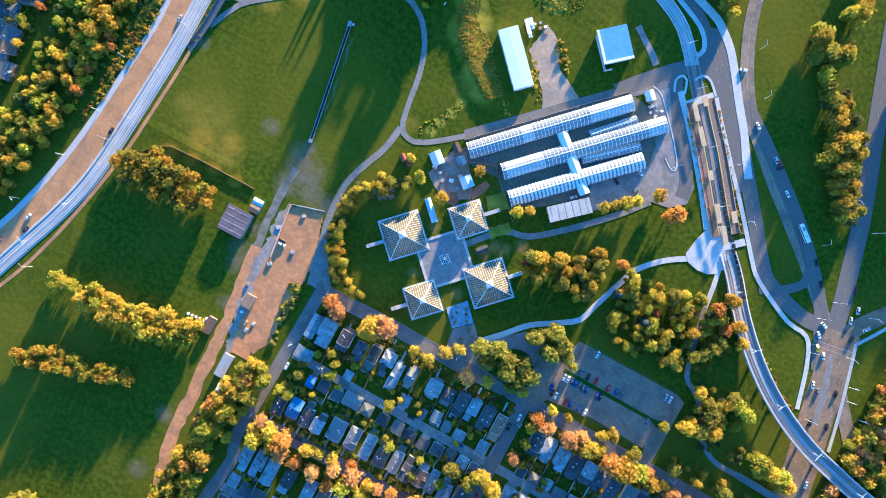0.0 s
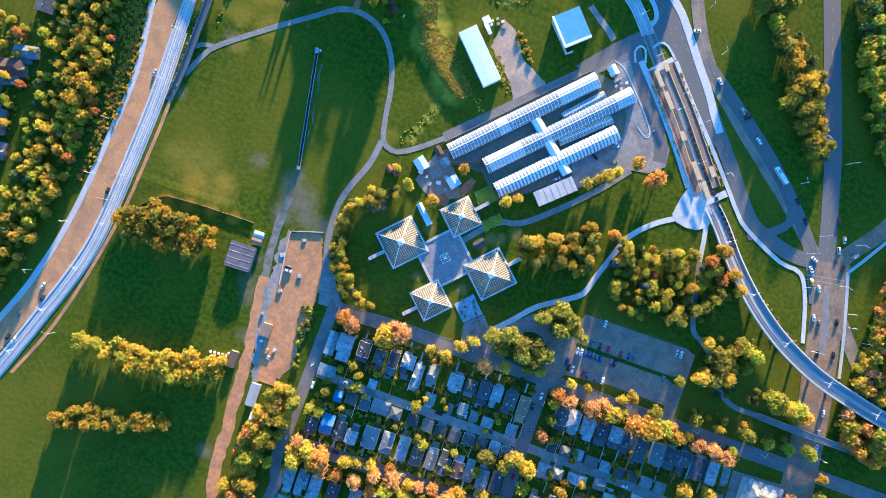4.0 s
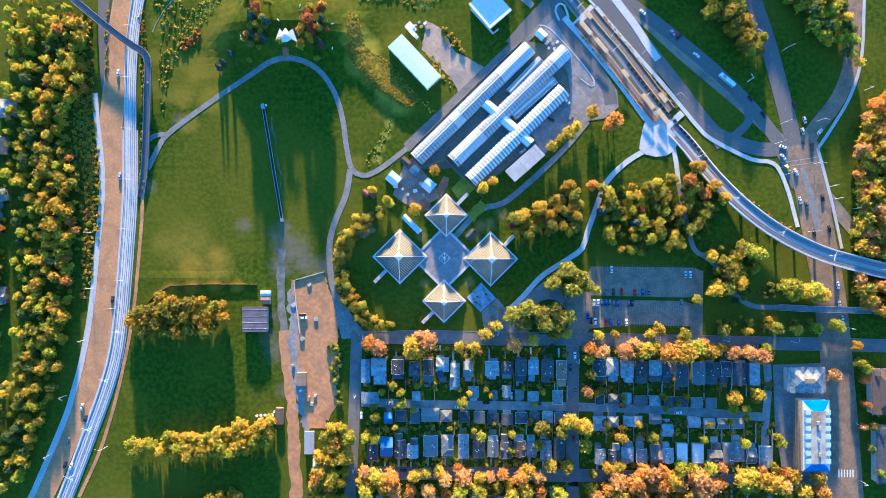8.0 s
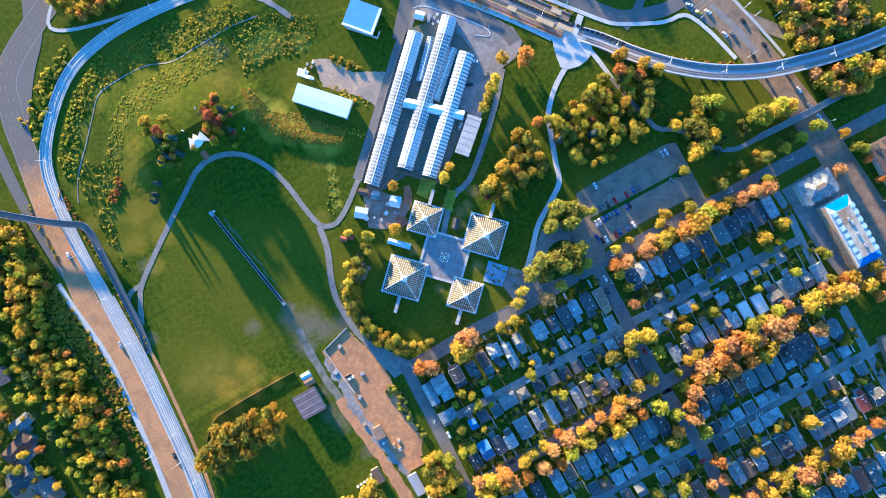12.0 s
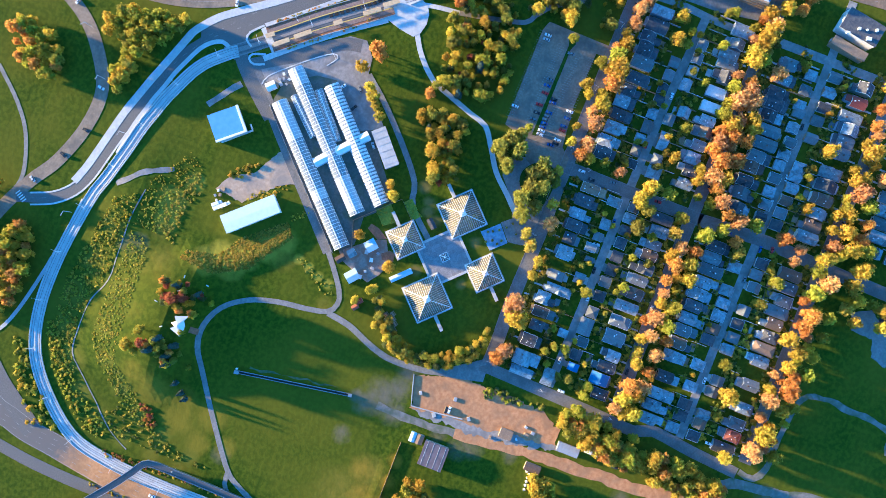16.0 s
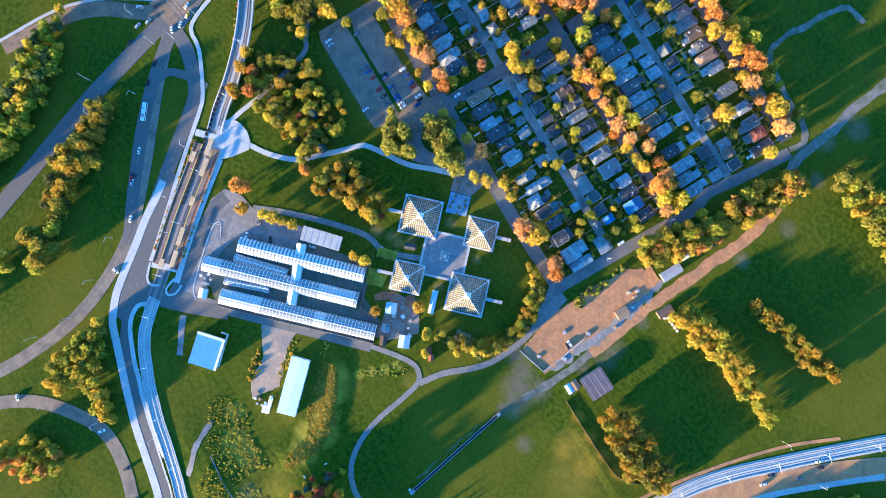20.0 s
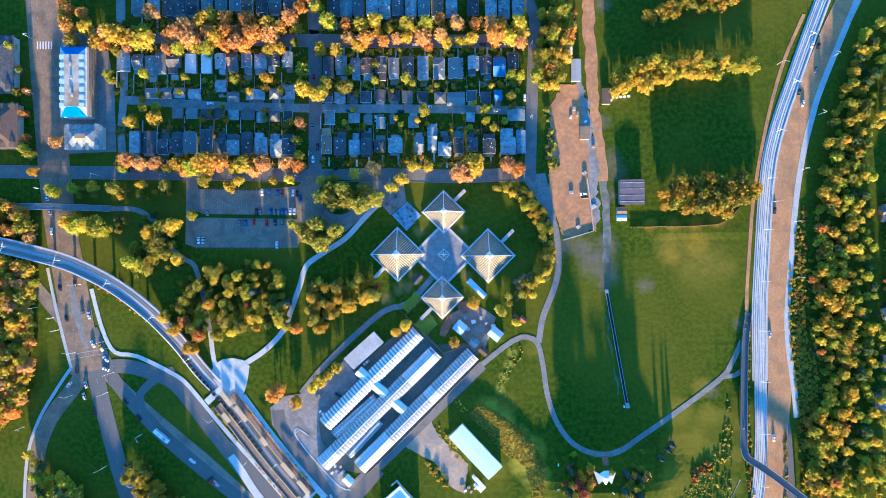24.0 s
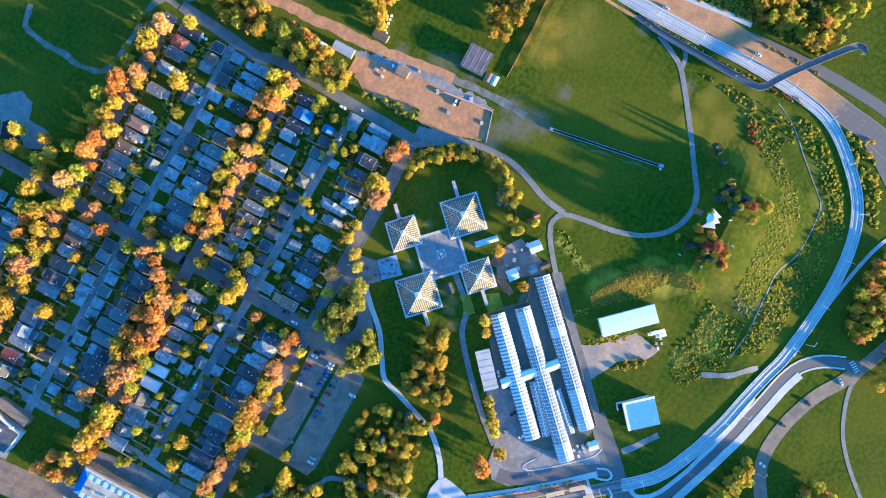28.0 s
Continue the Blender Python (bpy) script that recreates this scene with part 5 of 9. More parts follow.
# street trees along the house rows
for colour, places in (
        ("rose", [(-42.5, -57.8, 10), (-11.8, -53.4, 13), (44.7, -56.3, 9), (100.8, -60, 9), (115.1, -60, 10), (184.8, -60.7, 9), (194.8, -60.7, 9), (204, -63.6, 10), (91.8, -86.5, 7), (249.9, -75.4, 8)]+[(162.2, -141.5, 12), (164.8, -149, 11), (132.4, -139.5, 10), (110.1, -143.1, 11), (97.1, -154.1, 9), (89.6, -168.9, 9), (60, -141, 8), (28.5, -140.8, 7), (11.8, -140.7, 10), (0.7, -142.5, 8), (-10.4, -149.8, 9), (-32.6, -149.7, 9), (148.2, -247.2, 9), (134, -234.1, 11), (96.9, -232, 8), (72.7, -235.5, 11), (87.6, -213.4, 7), (78.4, -211.4, 7), (-10.6, -227.4, 10), (-45.7, -230.1, 11)]+[(170.1, -145.7, 10), (188.1, -159.1, 9), (216.9, -146.4, 9)]),
        ("orange", [(-48.8, -55.2, 9), (143.2, -60.7, 12)]+[(139.8, -154.4, 9), (121.3, -143.2, 11), (125, -152.5, 11), (76.6, -172.5, 8), (61.8, -150.2, 8), (48.9, -140.9, 10), (37.7, -139, 7), (0.7, -153.6, 7), (-21.5, -149.7, 7), (-34.4, -140.4, 11), (117.3, -247, 7), (106.1, -246.9, 8), (48.6, -233.4, 11), (41.2, -231.5, 9), (0.5, -234.9, 12), (89.5, -200.4, 9)]+[(138.8, -145.3, 10), (240.3, -149.4, 9), (242.7, -162.5, 9), (91.5, -160.3, 8)]),
        ("gold", [(-19.2, -57.1, 13), (152.4, -60.7, 14), (170.8, -60.7, 9), (223.7, -140.7, 9), (185.4, -90.1, 9), (200.9, -88.3, 8), (113.5, -115.9, 7)]+[(145.5, -141.5, 11), (112, -150.5, 9), (78.6, -133.7, 7), (89.8, -107.8, 9), (22.9, -140.7, 7), (-19.6, -140.5, 8), (-52.9, -144, 8), (160.1, -232.5, 12), (119.2, -234, 9), (108, -235.8, 10), (98.7, -243.1, 11), (87.6, -230, 10), (87.5, -254.1, 11), (68.9, -276.2, 9), (74.5, -285.5, 9), (56, -261.3, 8), (13.4, -231.3, 8), (-27.2, -234.7, 8), (152.7, -207.2, 9), (113.7, -208, 7), (-17.9, -201.5, 11), (30.1, -225.9, 10), (91.2, -256, 8)]+[(191, -140.8, 12), (209.2, -143.7, 13), (200.1, -142.3, 10), (229.9, -149.3, 9), (149.1, -155.9, 9), (239.1, -140.2, 8)]),
        ("yellow", [(128.4, -60, 10), (93.4, -65.1, 7), (98.9, -50.4, 6), (110, -49.7, 5), (132.2, -49.6, 6), (137.7, -46, 7), (78.5, -104.9, 9), (78.5, -134.3, 8), (85.9, -109.3, 7)]+[(154.7, -154.5, 9), (112, -133.8, 7), (80.5, -104, 9), (51.8, -149.4, 9), (43.3, -152, 9), (22.9, -149.3, 9), (-12.2, -138.7, 7), (-43.6, -140.4, 10), (-51, -149.5, 9), (145.2, -236.1, 8), (76.4, -252.2, 10), (69, -259.5, 8), (24.5, -235.1, 9), (-32.8, -230.9, 12), (-54.9, -214.1, 8)]),
        ("lime", [(161.6, -57.7, 10), (94.1, -75.4, 6), (154.3, -49.6, 7), (162.9, -27.5, 6), (-33.2, -82.9, 5), (-28.4, -87.3, 5), (-27.7, -94.6, 6), (11.4, -93.9, 7), (-51.3, -116.7, 6), (-45, -116.7, 6), (23.2, -115.2, 6), (43.5, -114.1, 5), (133.7, -115.9, 7), (166.9, -117.7, 5), (192.6, -119.5, 6), (185.4, -97.5, 6), (194.3, -137.8, 9), (150.2, -136, 8), (115.3, -134.2, 4), (97.9, -20.9, 5), (18.8, -112.3, 4), (-17.4, -82.9, 4)]+[(151.1, -134.1, 7), (95.3, -139.3, 5), (89.7, -120.7, 8), (91.4, -180.1, 9), (80.3, -161.5, 8), (72.9, -152.1, 10), (34, -148.2, 5), (9.9, -149.9, 9), (128.4, -243.3, 9), (122.9, -230.3, 7), (100.5, -252.4, 10), (78.3, -228.1, 9), (70.8, -268.8, 7), (63.5, -229.9, 10), (52.3, -244.6, 8), (39.3, -246.3, 7), (24.5, -244.3, 8), (13.4, -244.2, 9), (-9.9, -244.1, 7), (-21.7, -244, 5), (-43.9, -243.8, 8), (61.7, -205.8, 8), (0.6, -194.2, 8), (-32.7, -201.4, 6), (60, -120.6, 6)]),
        ("straw", [(67.4, -133.6, 8), (61.5, -253.9, 8)]+[(27, -49.7, 8), (32.5, -44.1, 7), (78.7, -49.7, 6), (56.5, -53.4, 7)]),
        ("green", [(-45, -103.1, 6), (100.7, -86.5, 5), (71.3, -49.7, 7), (141.2, -90.1, 5), (74.8, -112.2, 8)]+[(61.9, -109.5, 9), (43.3, -124.2, 6), (70.3, -176.2, 7), (45, -201.9, 6)])):
    for x, y, w in places:
        tree(x, y, w * 1.18, colour, group="street trees", name="street_tree")
for (x, y), w, colour in zip([(266.9, -68.0), (270.2, -78.3), (271.5, -94.4), (276.2, -109.1), (273.9, -123.1), (280.3, -138.5), (265.9, -56.9), (278.5, -99.2), (269.9, -109.1)], (7, 6, 6, 6, 6, 7, 7, 6, 5), ("lime", "orange", "orange", "green", "dark", "lime", "gold", "green", "orange")):
    tree(x, y, w, colour, group="street trees", name="street_tree")
edge_rng = random.Random(77)
for k in range(9):
    tree(172 + k * 9 + edge_rng.uniform(-2, 2), -232 + edge_rng.uniform(-4, 4), edge_rng.uniform(7, 11), edge_rng.choice(["rose", "gold", "orange", "yellow"]), group="street trees", name="street_tree")
    tree(60 + k * 14 + edge_rng.uniform(-3, 3), -285 + edge_rng.uniform(-6, 6), edge_rng.uniform(7, 10), edge_rng.choice(["yellow", "gold", "lime"]), group="street trees", name="street_tree")

# the rest of the street rows
planted = [(o.location.x, o.location.y) for o in scene.objects if o.name.startswith("street_tree")]
for lane_y, x0, x1 in ((-137, -50, 235), (-147, -50, 235), (-228, -48, 170), (-238, -48, 170), (-57, 95, 215)):
    x = x0
    while x < x1:
        p = (x + edge_rng.uniform(-2, 2), lane_y + edge_rng.uniform(-2, 2))
        if all(math.hypot(p[0] - q[0], p[1] - q[1]) > 6.2 for q in planted) and not 78 < p[0] < 92:
            planted.append(p)
            tree(p[0], p[1], edge_rng.uniform(6.5, 10), edge_rng.choice(["rose", "gold", "orange", "gold", "yellow", "lime"]), group="street trees", name="street_tree")
        x += 6.5
# small trees in the back yards
for k in range(70):
    bx = edge_rng.choice((edge_rng.uniform(-50, 75), edge_rng.uniform(98, 205)))
    by = edge_rng.choice((-88, -108, -176, -201, -97)) + edge_rng.uniform(-3, 3)
    tree(bx, by, edge_rng.uniform(3, 5.5), edge_rng.choice(["lime", "green", "gold", "yellow", "dark"]), group="yard trees", name="yard_tree")
# dense clumps beside the star canopy
forest([(-116.3, 165.4), (-112.4, 143.3), (-120.1, 132.5), (-128.7, 138.8), (-125.8, 153), (-124.1, 163.6)], 5.2, ["dark", "green", "spruce", "gold", "orange", "green"], 24, "mixed clump of conifers and autumn trees beside the canopy", (3.5, 6))
forest([(-77, 162.1), (-73.3, 140.6), (-81.9, 131.9), (-93, 137), (-93.6, 150.2), (-87.5, 159.3)], 5.2, ["red", "orange", "lime", "green", "gold", "dark"], 25, "red, gold and green trees beside the canopy", (3.5, 6))
# rough growth on the hill beside the rails and round the yards
scrub([(-41.7, 215.5), (-32.6, 199.7), (-52.1, 199.9), (-74.4, 199.1), (-93.1, 199), (-107.3, 205), (-124.4, 206.5), (-142.9, 205.5), (-159.9, 196.3), (-156.9, 210.6), (-136.6, 222.6), (-112.8, 225.3), (-89.9, 223.3), (-66.8, 219.7)], 2.7, ["lime", "yellow", "lime", "straw", "lime"], 51, "scattered lime and gold shrubs on the slope", (0.8, 2.0))
scrub([(-131.9, 227.9), (-130.4, 219.2), (-154, 205), (-170.2, 187.3), (-184.8, 163.5), (-192.2, 166.9), (-189.4, 180.5), (-174, 199.3), (-157.7, 215)], 2.4, ["lime", "straw", "lime", "gold", "lime"], 52, "golden and lime shrubs beside the rails", (0.9, 2.1))
scrub([(-57.2, 196.8), (-60, 185.1), (-71, 179.8), (-100, 176.5), (-122.1, 175.8), (-140.4, 174.4), (-155.5, 155.8), (-174.5, 135.8), (-173.9, 150.7), (-159.9, 168.3), (-148.1, 184.3), (-127.9, 195.1), (-96.2, 195.4), (-73.6, 194.7)], 1.9, ["straw", "lime", "lime", "green"], 53, "rough grass tussocks on the hillside", (0.7, 1.5), "tall_grass", 0.6)
scrub([(-160.6, 152.2), (-159.3, 145), (-171.2, 134.4), (-175.1, 139.4)], 2.0, ["orange", "red", "gold"], 75, "russet shrubs on the slope", (1.2, 2.4))
scrub([(-150.3, 243.4), (-152.3, 233.3), (-168.7, 224.4), (-184.3, 206.6), (-197.2, 195.3), (-200.5, 214.2), (-173.8, 232.5)], 3.6, ["lime", "gold", "yellow", "green"], 76, "lime and gold bushes between rails and highway", (1.6, 4.0))
scrub([(-28.6, 193.6), (-22.2, 178.3), (-36, 171.3), (-54.7, 171.8), (-53.2, 189.1), (-40.4, 196.9)], 2.7, ["straw", "yellow", "lime"], 77, "golden tall grass on the upper bank", (0.8, 1.7), "tall_grass", 0.6)
scrub([(-52, 138), (-37, 128.5), (-25, 114.5), (-15.5, 103), (-24.6, 96.2), (-54, 116.3), (-65.3, 137.6), (-62.7, 159.5), (-57, 160)], 1.25, ["straw", "gold", "lime", "straw"], 54, "golden tall grass bank beside the white shed", (0.9, 1.6), "tall_grass", 0.6)
scrub([(-50.1, 182.5), (-17, 179.3), (-5.9, 168.3), (-17, 162.8), (-37.3, 170), (-57.3, 167.3)], 2.8, ["straw", "lime", "straw"], 55, "golden tall grass on the bank", (1.0, 1.8), "tall_grass", 0.7)
scrub([(-53.8, 61.4), (-36, 91.1), (-32.3, 89.2), (-44.1, 63.2), (-50.8, 58.4)], 2.4, ["straw", "lime", "green"], 56, "strip of tall grass on the meadow", (0.7, 1.4), "tall_grass", 0.6)
scrub([(-24.3, 197.2), (5.2, 179.4), (-5.9, 164.6), (-53.7, 178.7), (-53.7, 197)], 2.6, ["lime", "straw", "gold", "lime"], 74, "rough meadow plants on the slope", (0.5, 1.1))
scrub([(-229.4, 9.4), (-228.2, 57.7), (-226.7, 57.7), (-224.4, 35.4), (-226.4, 9.4)], 3.0, ["orange", "gold", "straw"], 57, "russet shrubs beside the highway", (1.2, 2.4))
scrub([(-240.8, 162.1), (-236.4, 162.1), (-233, 102.4), (-231.9, 57.7), (-233.1, 13.2), (-235.4, 13.2), (-236.4, 57.7), (-238.2, 109.8)], 3.4, ["straw", "green", "lime", "gold", "dark"], 70, "low mixed shrubs at the edge of the woods", (1.2, 3.0))
scrub([(-243.5, 103), (-231.5, 107), (-226.8, 70), (-226, 46), (-229, 15), (-230.5, -18), (-238, -18), (-235, 24), (-236.5, 54), (-243.5, 73)], 2.2, ["orange", "straw", "lime", "gold", "straw", "yellow"], 58, "russet and straw shrubs on the highway bank", (0.8, 2.2))
scrub([(-201.3, 162), (-197.6, 162), (-196.7, 135.9), (-195.1, 124.7), (-196.9, 46.5), (-199.9, 39.1), (-199.6, 113.5)], 2.0, ["orange", "red", "straw", "green", "gold"], 59, "russet shrubs between the rails and the path", (1.0, 2.0))
scrub([(-186.7, 169.4), (-157.6, 168.1), (-169, 142.5), (-180.8, 120.8), (-185.3, 91.2), (-188.3, 113.5)], 3.4, ["green", "straw", "lime", "dark"], 60, "rough growth on the hill slope", (0.8, 2.0))
scrub([(-223.7, 162.1), (-221.5, 162.1), (-221.2, 117.3), (-223.4, 117.3)], 2.0, ["orange", "straw", "lime"], 61, "dry shrubs on the road median", (1.0, 2.0))
scrub([(186.1, 46.4), (200.9, 39), (234, 13.1), (226.5, 9.4), (200.8, 27.9)], 3.2, ["orange", "red", "straw"], 62, "russet shrubs beside the rail bridge", (1.0, 2.2))
scrub([(-13, 105.2), (1.1, 92.9), (-2.6, 89.2), (-15.6, 100.4)], 2.6, ["straw", "green", "gold"], 63, "tall grass edge by the service road", (0.8, 1.6), "tall_grass", 0.6)
scrub([(-11.9, 133.9), (-6.3, 132), (7.1, 113.4), (4.8, 109.7), (-6.3, 120.8)], 2.2, ["straw", "gold", "green"], 64, "dry weeds round the gravel yard", (0.9, 1.8), "tall_grass", 0.6)
scrub([(-4.1, 152.5), (1.1, 150.7), (14.1, 137.6), (11.5, 133.9), (1.1, 141.3)], 2.6, ["gold", "straw", "lime"], 65, "low golden shrubs beside the yard", (1.2, 2.6))
scrub([(-76.5, -54.5), (-68.4, -57.8), (-66.1, -90.2), (-69, -97.6), (-72.8, -75.5)], 3.4, ["green", "dark", "lime"], 67, "dark green hedge growth beside the lane", (2.0, 4.0))

# shrubs, hedges and beds in the yards between houses and garages
for k, (y0, y1) in enumerate(((-87, -80), (-117, -107), (-136, -130), (-177, -172), (-208, -198), (-156, -148), (-228, -221), (-66, -58))):
    for x0, x1 in ((-52, 80), (90, 215)):
        scrub([(x0, y0), (x1, y0), (x1, y1), (x0, y1)], 3.2, ["green", "dark", "lime", "gold", "green", "straw"], 200 + k, "mixed shrubs and hedges in the yards", (1.2, 3.6))
scrub([(103.7, 161.1), (153.5, 98.1), (151.4, 96.7), (100.9, 159.4)], 2.2, ["gold", "orange", "lime", "straw"], 240, "golden shrubs planted along the platform", (0.9, 1.8))
scrub([(91.4, 146.8), (128.7, 101.4), (126.7, 99.9), (88.6, 145.2)], 2.2, ["gold", "orange", "green", "straw"], 241, "golden shrubs planted along the platform", (0.9, 1.8))
# Tufts on the two panels, their lime colour also standing for sunlight.
scrub([(4.4, 45), (12.2, 52.8), (20.4, 45.7), (10, 36.1)], 1.5, ["lime", "lime", "yellow"], 242, "lime green tufts on the grass panel, coloured as sunlit", (0.7, 1.3), "tall_grass", 0.6)
scrub([(14.4, 28), (23.3, 37.6), (27.8, 33.1), (18.9, 22.8)], 1.5, ["lime", "lime", "yellow"], 243, "lime green tufts on the grass panel, coloured as sunlit", (0.7, 1.3), "tall_grass", 0.6)
# undergrowth between the crowns of the western woods
scrub([(-255.7, 162.1), (-237.1, 162.1), (-236.4, 65.1), (-236.8, 13.2), (-246.9, -38.7), (-268.7, -90.4), (-276.3, -68.2), (-269.6, 20.6), (-270.1, 94.9)], 5.5, ["green", "dark", "lime", "gold"], 244, "low undergrowth between the trees", (1.5, 4.0))
scrub([(-41.7, 215.5), (-32.6, 199.7), (-52.1, 199.9), (-74.4, 199.1), (-93.1, 199), (-107.3, 205), (-124.4, 206.5), (-142.9, 205.5), (-159.9, 196.3), (-156.9, 210.6), (-136.6, 222.6), (-112.8, 225.3), (-89.9, 223.3), (-66.8, 219.7)], 2.8, ["lime", "straw", "lime"], 245, "rough grass between the shrubs on the slope", (0.5, 1.0), "tall_grass", 0.5)
for x, y, w, colour in [(*p, c) for p, c in zip([(216.7, -119.5, 7), (200.3, -91.7, 6), (194.7, -97.8, 6), (195, -103.6, 5), (232.5, -158.9, 8), (242.1, -155, 9)], ("lime", "gold", "lime", "gold", "orange", "gold"))]:
    tree(x, y, w, colour, group="street trees", name="street_tree")
# belts and understorey among the single trees
forest([(150, 201.2), (164.4, 203.8), (179.1, 187.8), (190.7, 176.8), (189.4, 163.5), (200.5, 150.6), (209.4, 138.1), (200.1, 131.9), (184.6, 144), (174.1, 153.3), (165.3, 177.8)], 5.8, ["green", "gold", "green", "lime", "dark"], 260, "thick olive and gold tree belt on the bank", (5, 9))
forest([(101.8, 44.6), (145.5, 50.9), (170.6, 45.3), (176.8, 27.9), (163, 10.2), (126.8, 1.3), (102.8, 6.5), (99.2, 24.2)], 8.5, ["green", "gold", "green", "red", "lime", "dark", "lime"], 261, "mixed understorey of the park trees", (2.5, 6))
forest([(43.7, 29.8), (64.1, 37.2), (82.6, 48.3), (90, 44.6), (86.2, 16.8), (64, 13.9), (52.9, 7.6), (41.8, 17.6)], 8.5, ["green", "gold", "green", "lime", "dark", "lime"], 262, "mixed understorey of the park trees", (2.5, 6))
forest([(170.4, 5.7), (200.7, 12.4), (206.2, -1.7), (189.5, -20.1), (171.7, -27.5)], 6.6, ["green", "lime", "gold", "dark"], 263, "mixed understorey of the park trees", (3, 6.5))
forest([(174.6, -37.8), (241, -37.1), (240.9, -48.1), (176.4, -48.9)], 7.0, ["green", "dark", "gold", "lime"], 264, "small trees between the path and the street", (2.5, 6))
forest([(182.1, -23.8), (211.6, -16.4), (215.2, -27.5), (189.4, -31.2)], 6.5, ["green", "dark", "lime"], 265, "small trees beside the footbridge", (2.5, 6))
scrub([(-237.1, 158.4), (-232.2, 158.4), (-230.9, 124.7), (-231.4, 87.5), (-229, 57.7), (-229.5, 20.6), (-232.2, -9.1), (-235.8, -31.3), (-239.4, -38.7), (-236.8, 13.2), (-235.7, 65.1)], 2.6, ["orange", "straw", "green", "gold", "green"], 266, "russet and green shrubs on the highway bank", (1.0, 2.4))


# ---- conservatory ----
def pyramid(x, y, half, height, name_label, ramp_turn, ramp_len):
    """A glass pyramid with rafters on its four faces, ridges and a white cap. half: from the centre to a corner."""
    top = thing("pyramid", x, y, 0, 45, name_label, "conservatory", "glass pyramids")
    h = half / math.sqrt(2)
    bm = bmesh.new()
    for s in (1, -1):
        box(bm, -h - 0.9, h + 0.9, min(s * h, s * (h + 0.9)), max(s * h, s * (h + 0.9)), -0.3, 0.9)
        box(bm, min(s * h, s * (h + 0.9)), max(s * h, s * (h + 0.9)), -h, h, -0.3, 0.9)
    part("base_wall", bm, CONCRETE, top, "grey concrete base wall")
    bm = boxed((-h, h, -h, h, -0.2, 0.2))
    part("bed", bm, SOIL, top, "planted bed under the glass")
    apex = Vector((0, 0, height))
    corners = [Vector((sx * h, sy * h, 0.9)) for sx, sy in ((1, 1), (-1, 1), (-1, -1), (1, -1))]
    for i in range(4):
        a, b = corners[i], corners[(i + 1) % 4]
        bm = bmesh.new()
        cut = 0.9
        a2, b2 = a.lerp(apex, cut), b.lerp(apex, cut)
        bm.faces.new([bm.verts.new(v) for v in (a, b, b2, a2)])
        part("glazing", bm, PYRAMID_GLASS, top)
        # rafters climb each face square to its foot, up to the ridge
        n = int(2 * h / 1.3)
        mid = (a + b) / 2
        out = Vector((mid.x, mid.y, 0)).normalized() * 0.12
        for k in range(1, n):
            u = k / n
            foot = a.lerp(b, u)
            reach = 1 - abs(2 * u - 1)
            tip = foot + (apex - mid) * min(reach, 0.93)
            bm = bmesh.new()
            beam(bm, foot + out, tip + out, 0.24, 0.26)
            part("rafter", bm, RAFTER, top)
        for u in (0.33, 0.64):
            bm = bmesh.new()
            beam(bm, a.lerp(apex, u) + out * 0.4, b.lerp(apex, u) + out * 0.4, 0.1, 0.1)
            part("purlin", bm, RAFTER, top)
        bm = bmesh.new()
        beam(bm, a + Vector((0, 0, 0.1)), a.lerp(apex, 0.95) + Vector((0, 0, 0.1)), 0.34, 0.38)
        part("ridge", bm, WHITE_FRAME, top)
        bm = bmesh.new()
        beam(bm, a + out, b + out, 0.35, 0.35)
        part("sill_beam", bm, WHITE_FRAME, top)
    # cap
    bm = bmesh.new()
    c = [v.lerp(apex, 0.82) * 1.0 + Vector((0, 0, 0.35)) for v in corners]
    c2 = [v.lerp(apex, 0.97) + Vector((0, 0, 0.5)) for v in corners]
    lo, hi = [bm.verts.new(v) for v in c], [bm.verts.new(v) for v in c2]
    for i in range(4):
        bm.faces.new((lo[i], lo[(i + 1) % 4], hi[(i + 1) % 4], hi[i]))
    bm.faces.new(hi)
    part("cap", bm, WHITE_METAL, top, "white louvred cap")
    bm = bmesh.new()
    for a in (0, math.pi / 2):
        d = Vector((math.cos(a), math.sin(a), 0)) * half * 0.11
        beam(bm, apex - d + Vector((0, 0, 0.9)), apex + d + Vector((0, 0, 0.9)), 0.3, 0.4)
    part("cap_cross", bm, GREY_METAL, top)
    # plants inside
    rng = random.Random(int(x * 10))
    for k in range(9):
        me = dressed(BUSH_SHAPES[k % 4][0], rng.choice(["green", "dark", "lime", "straw"]))
        o = new("indoor_plant", me)
        s = rng.uniform(0.8, 1.5) * half / 17
        o.parent = top
        o.matrix_basis = Matrix.LocRotScale((rng.uniform(-0.7, 0.7) * h, rng.uniform(-0.7, 0.7) * h, 0.1), None, (s * 1.3, s * 1.3, s))
    # entrance tunnel
    if ramp_len:
        bm = bmesh.new()
        m = pose(0, 0, 0, 0, 0, ramp_turn)
        box(bm, h, h + ramp_len, -1.1, 1.1, -0.2, 2.4, m)
        vs = box(bm, h + ramp_len, h + ramp_len + 2.6, -1.1, 1.1, -0.2, 2.4, m)
        for v in vs:
            v.co.z = min(v.co.z, 2.2)
        part("air_tunnel", bm, CONCRETE, top, "pale concrete air intake tunnel")
    return top


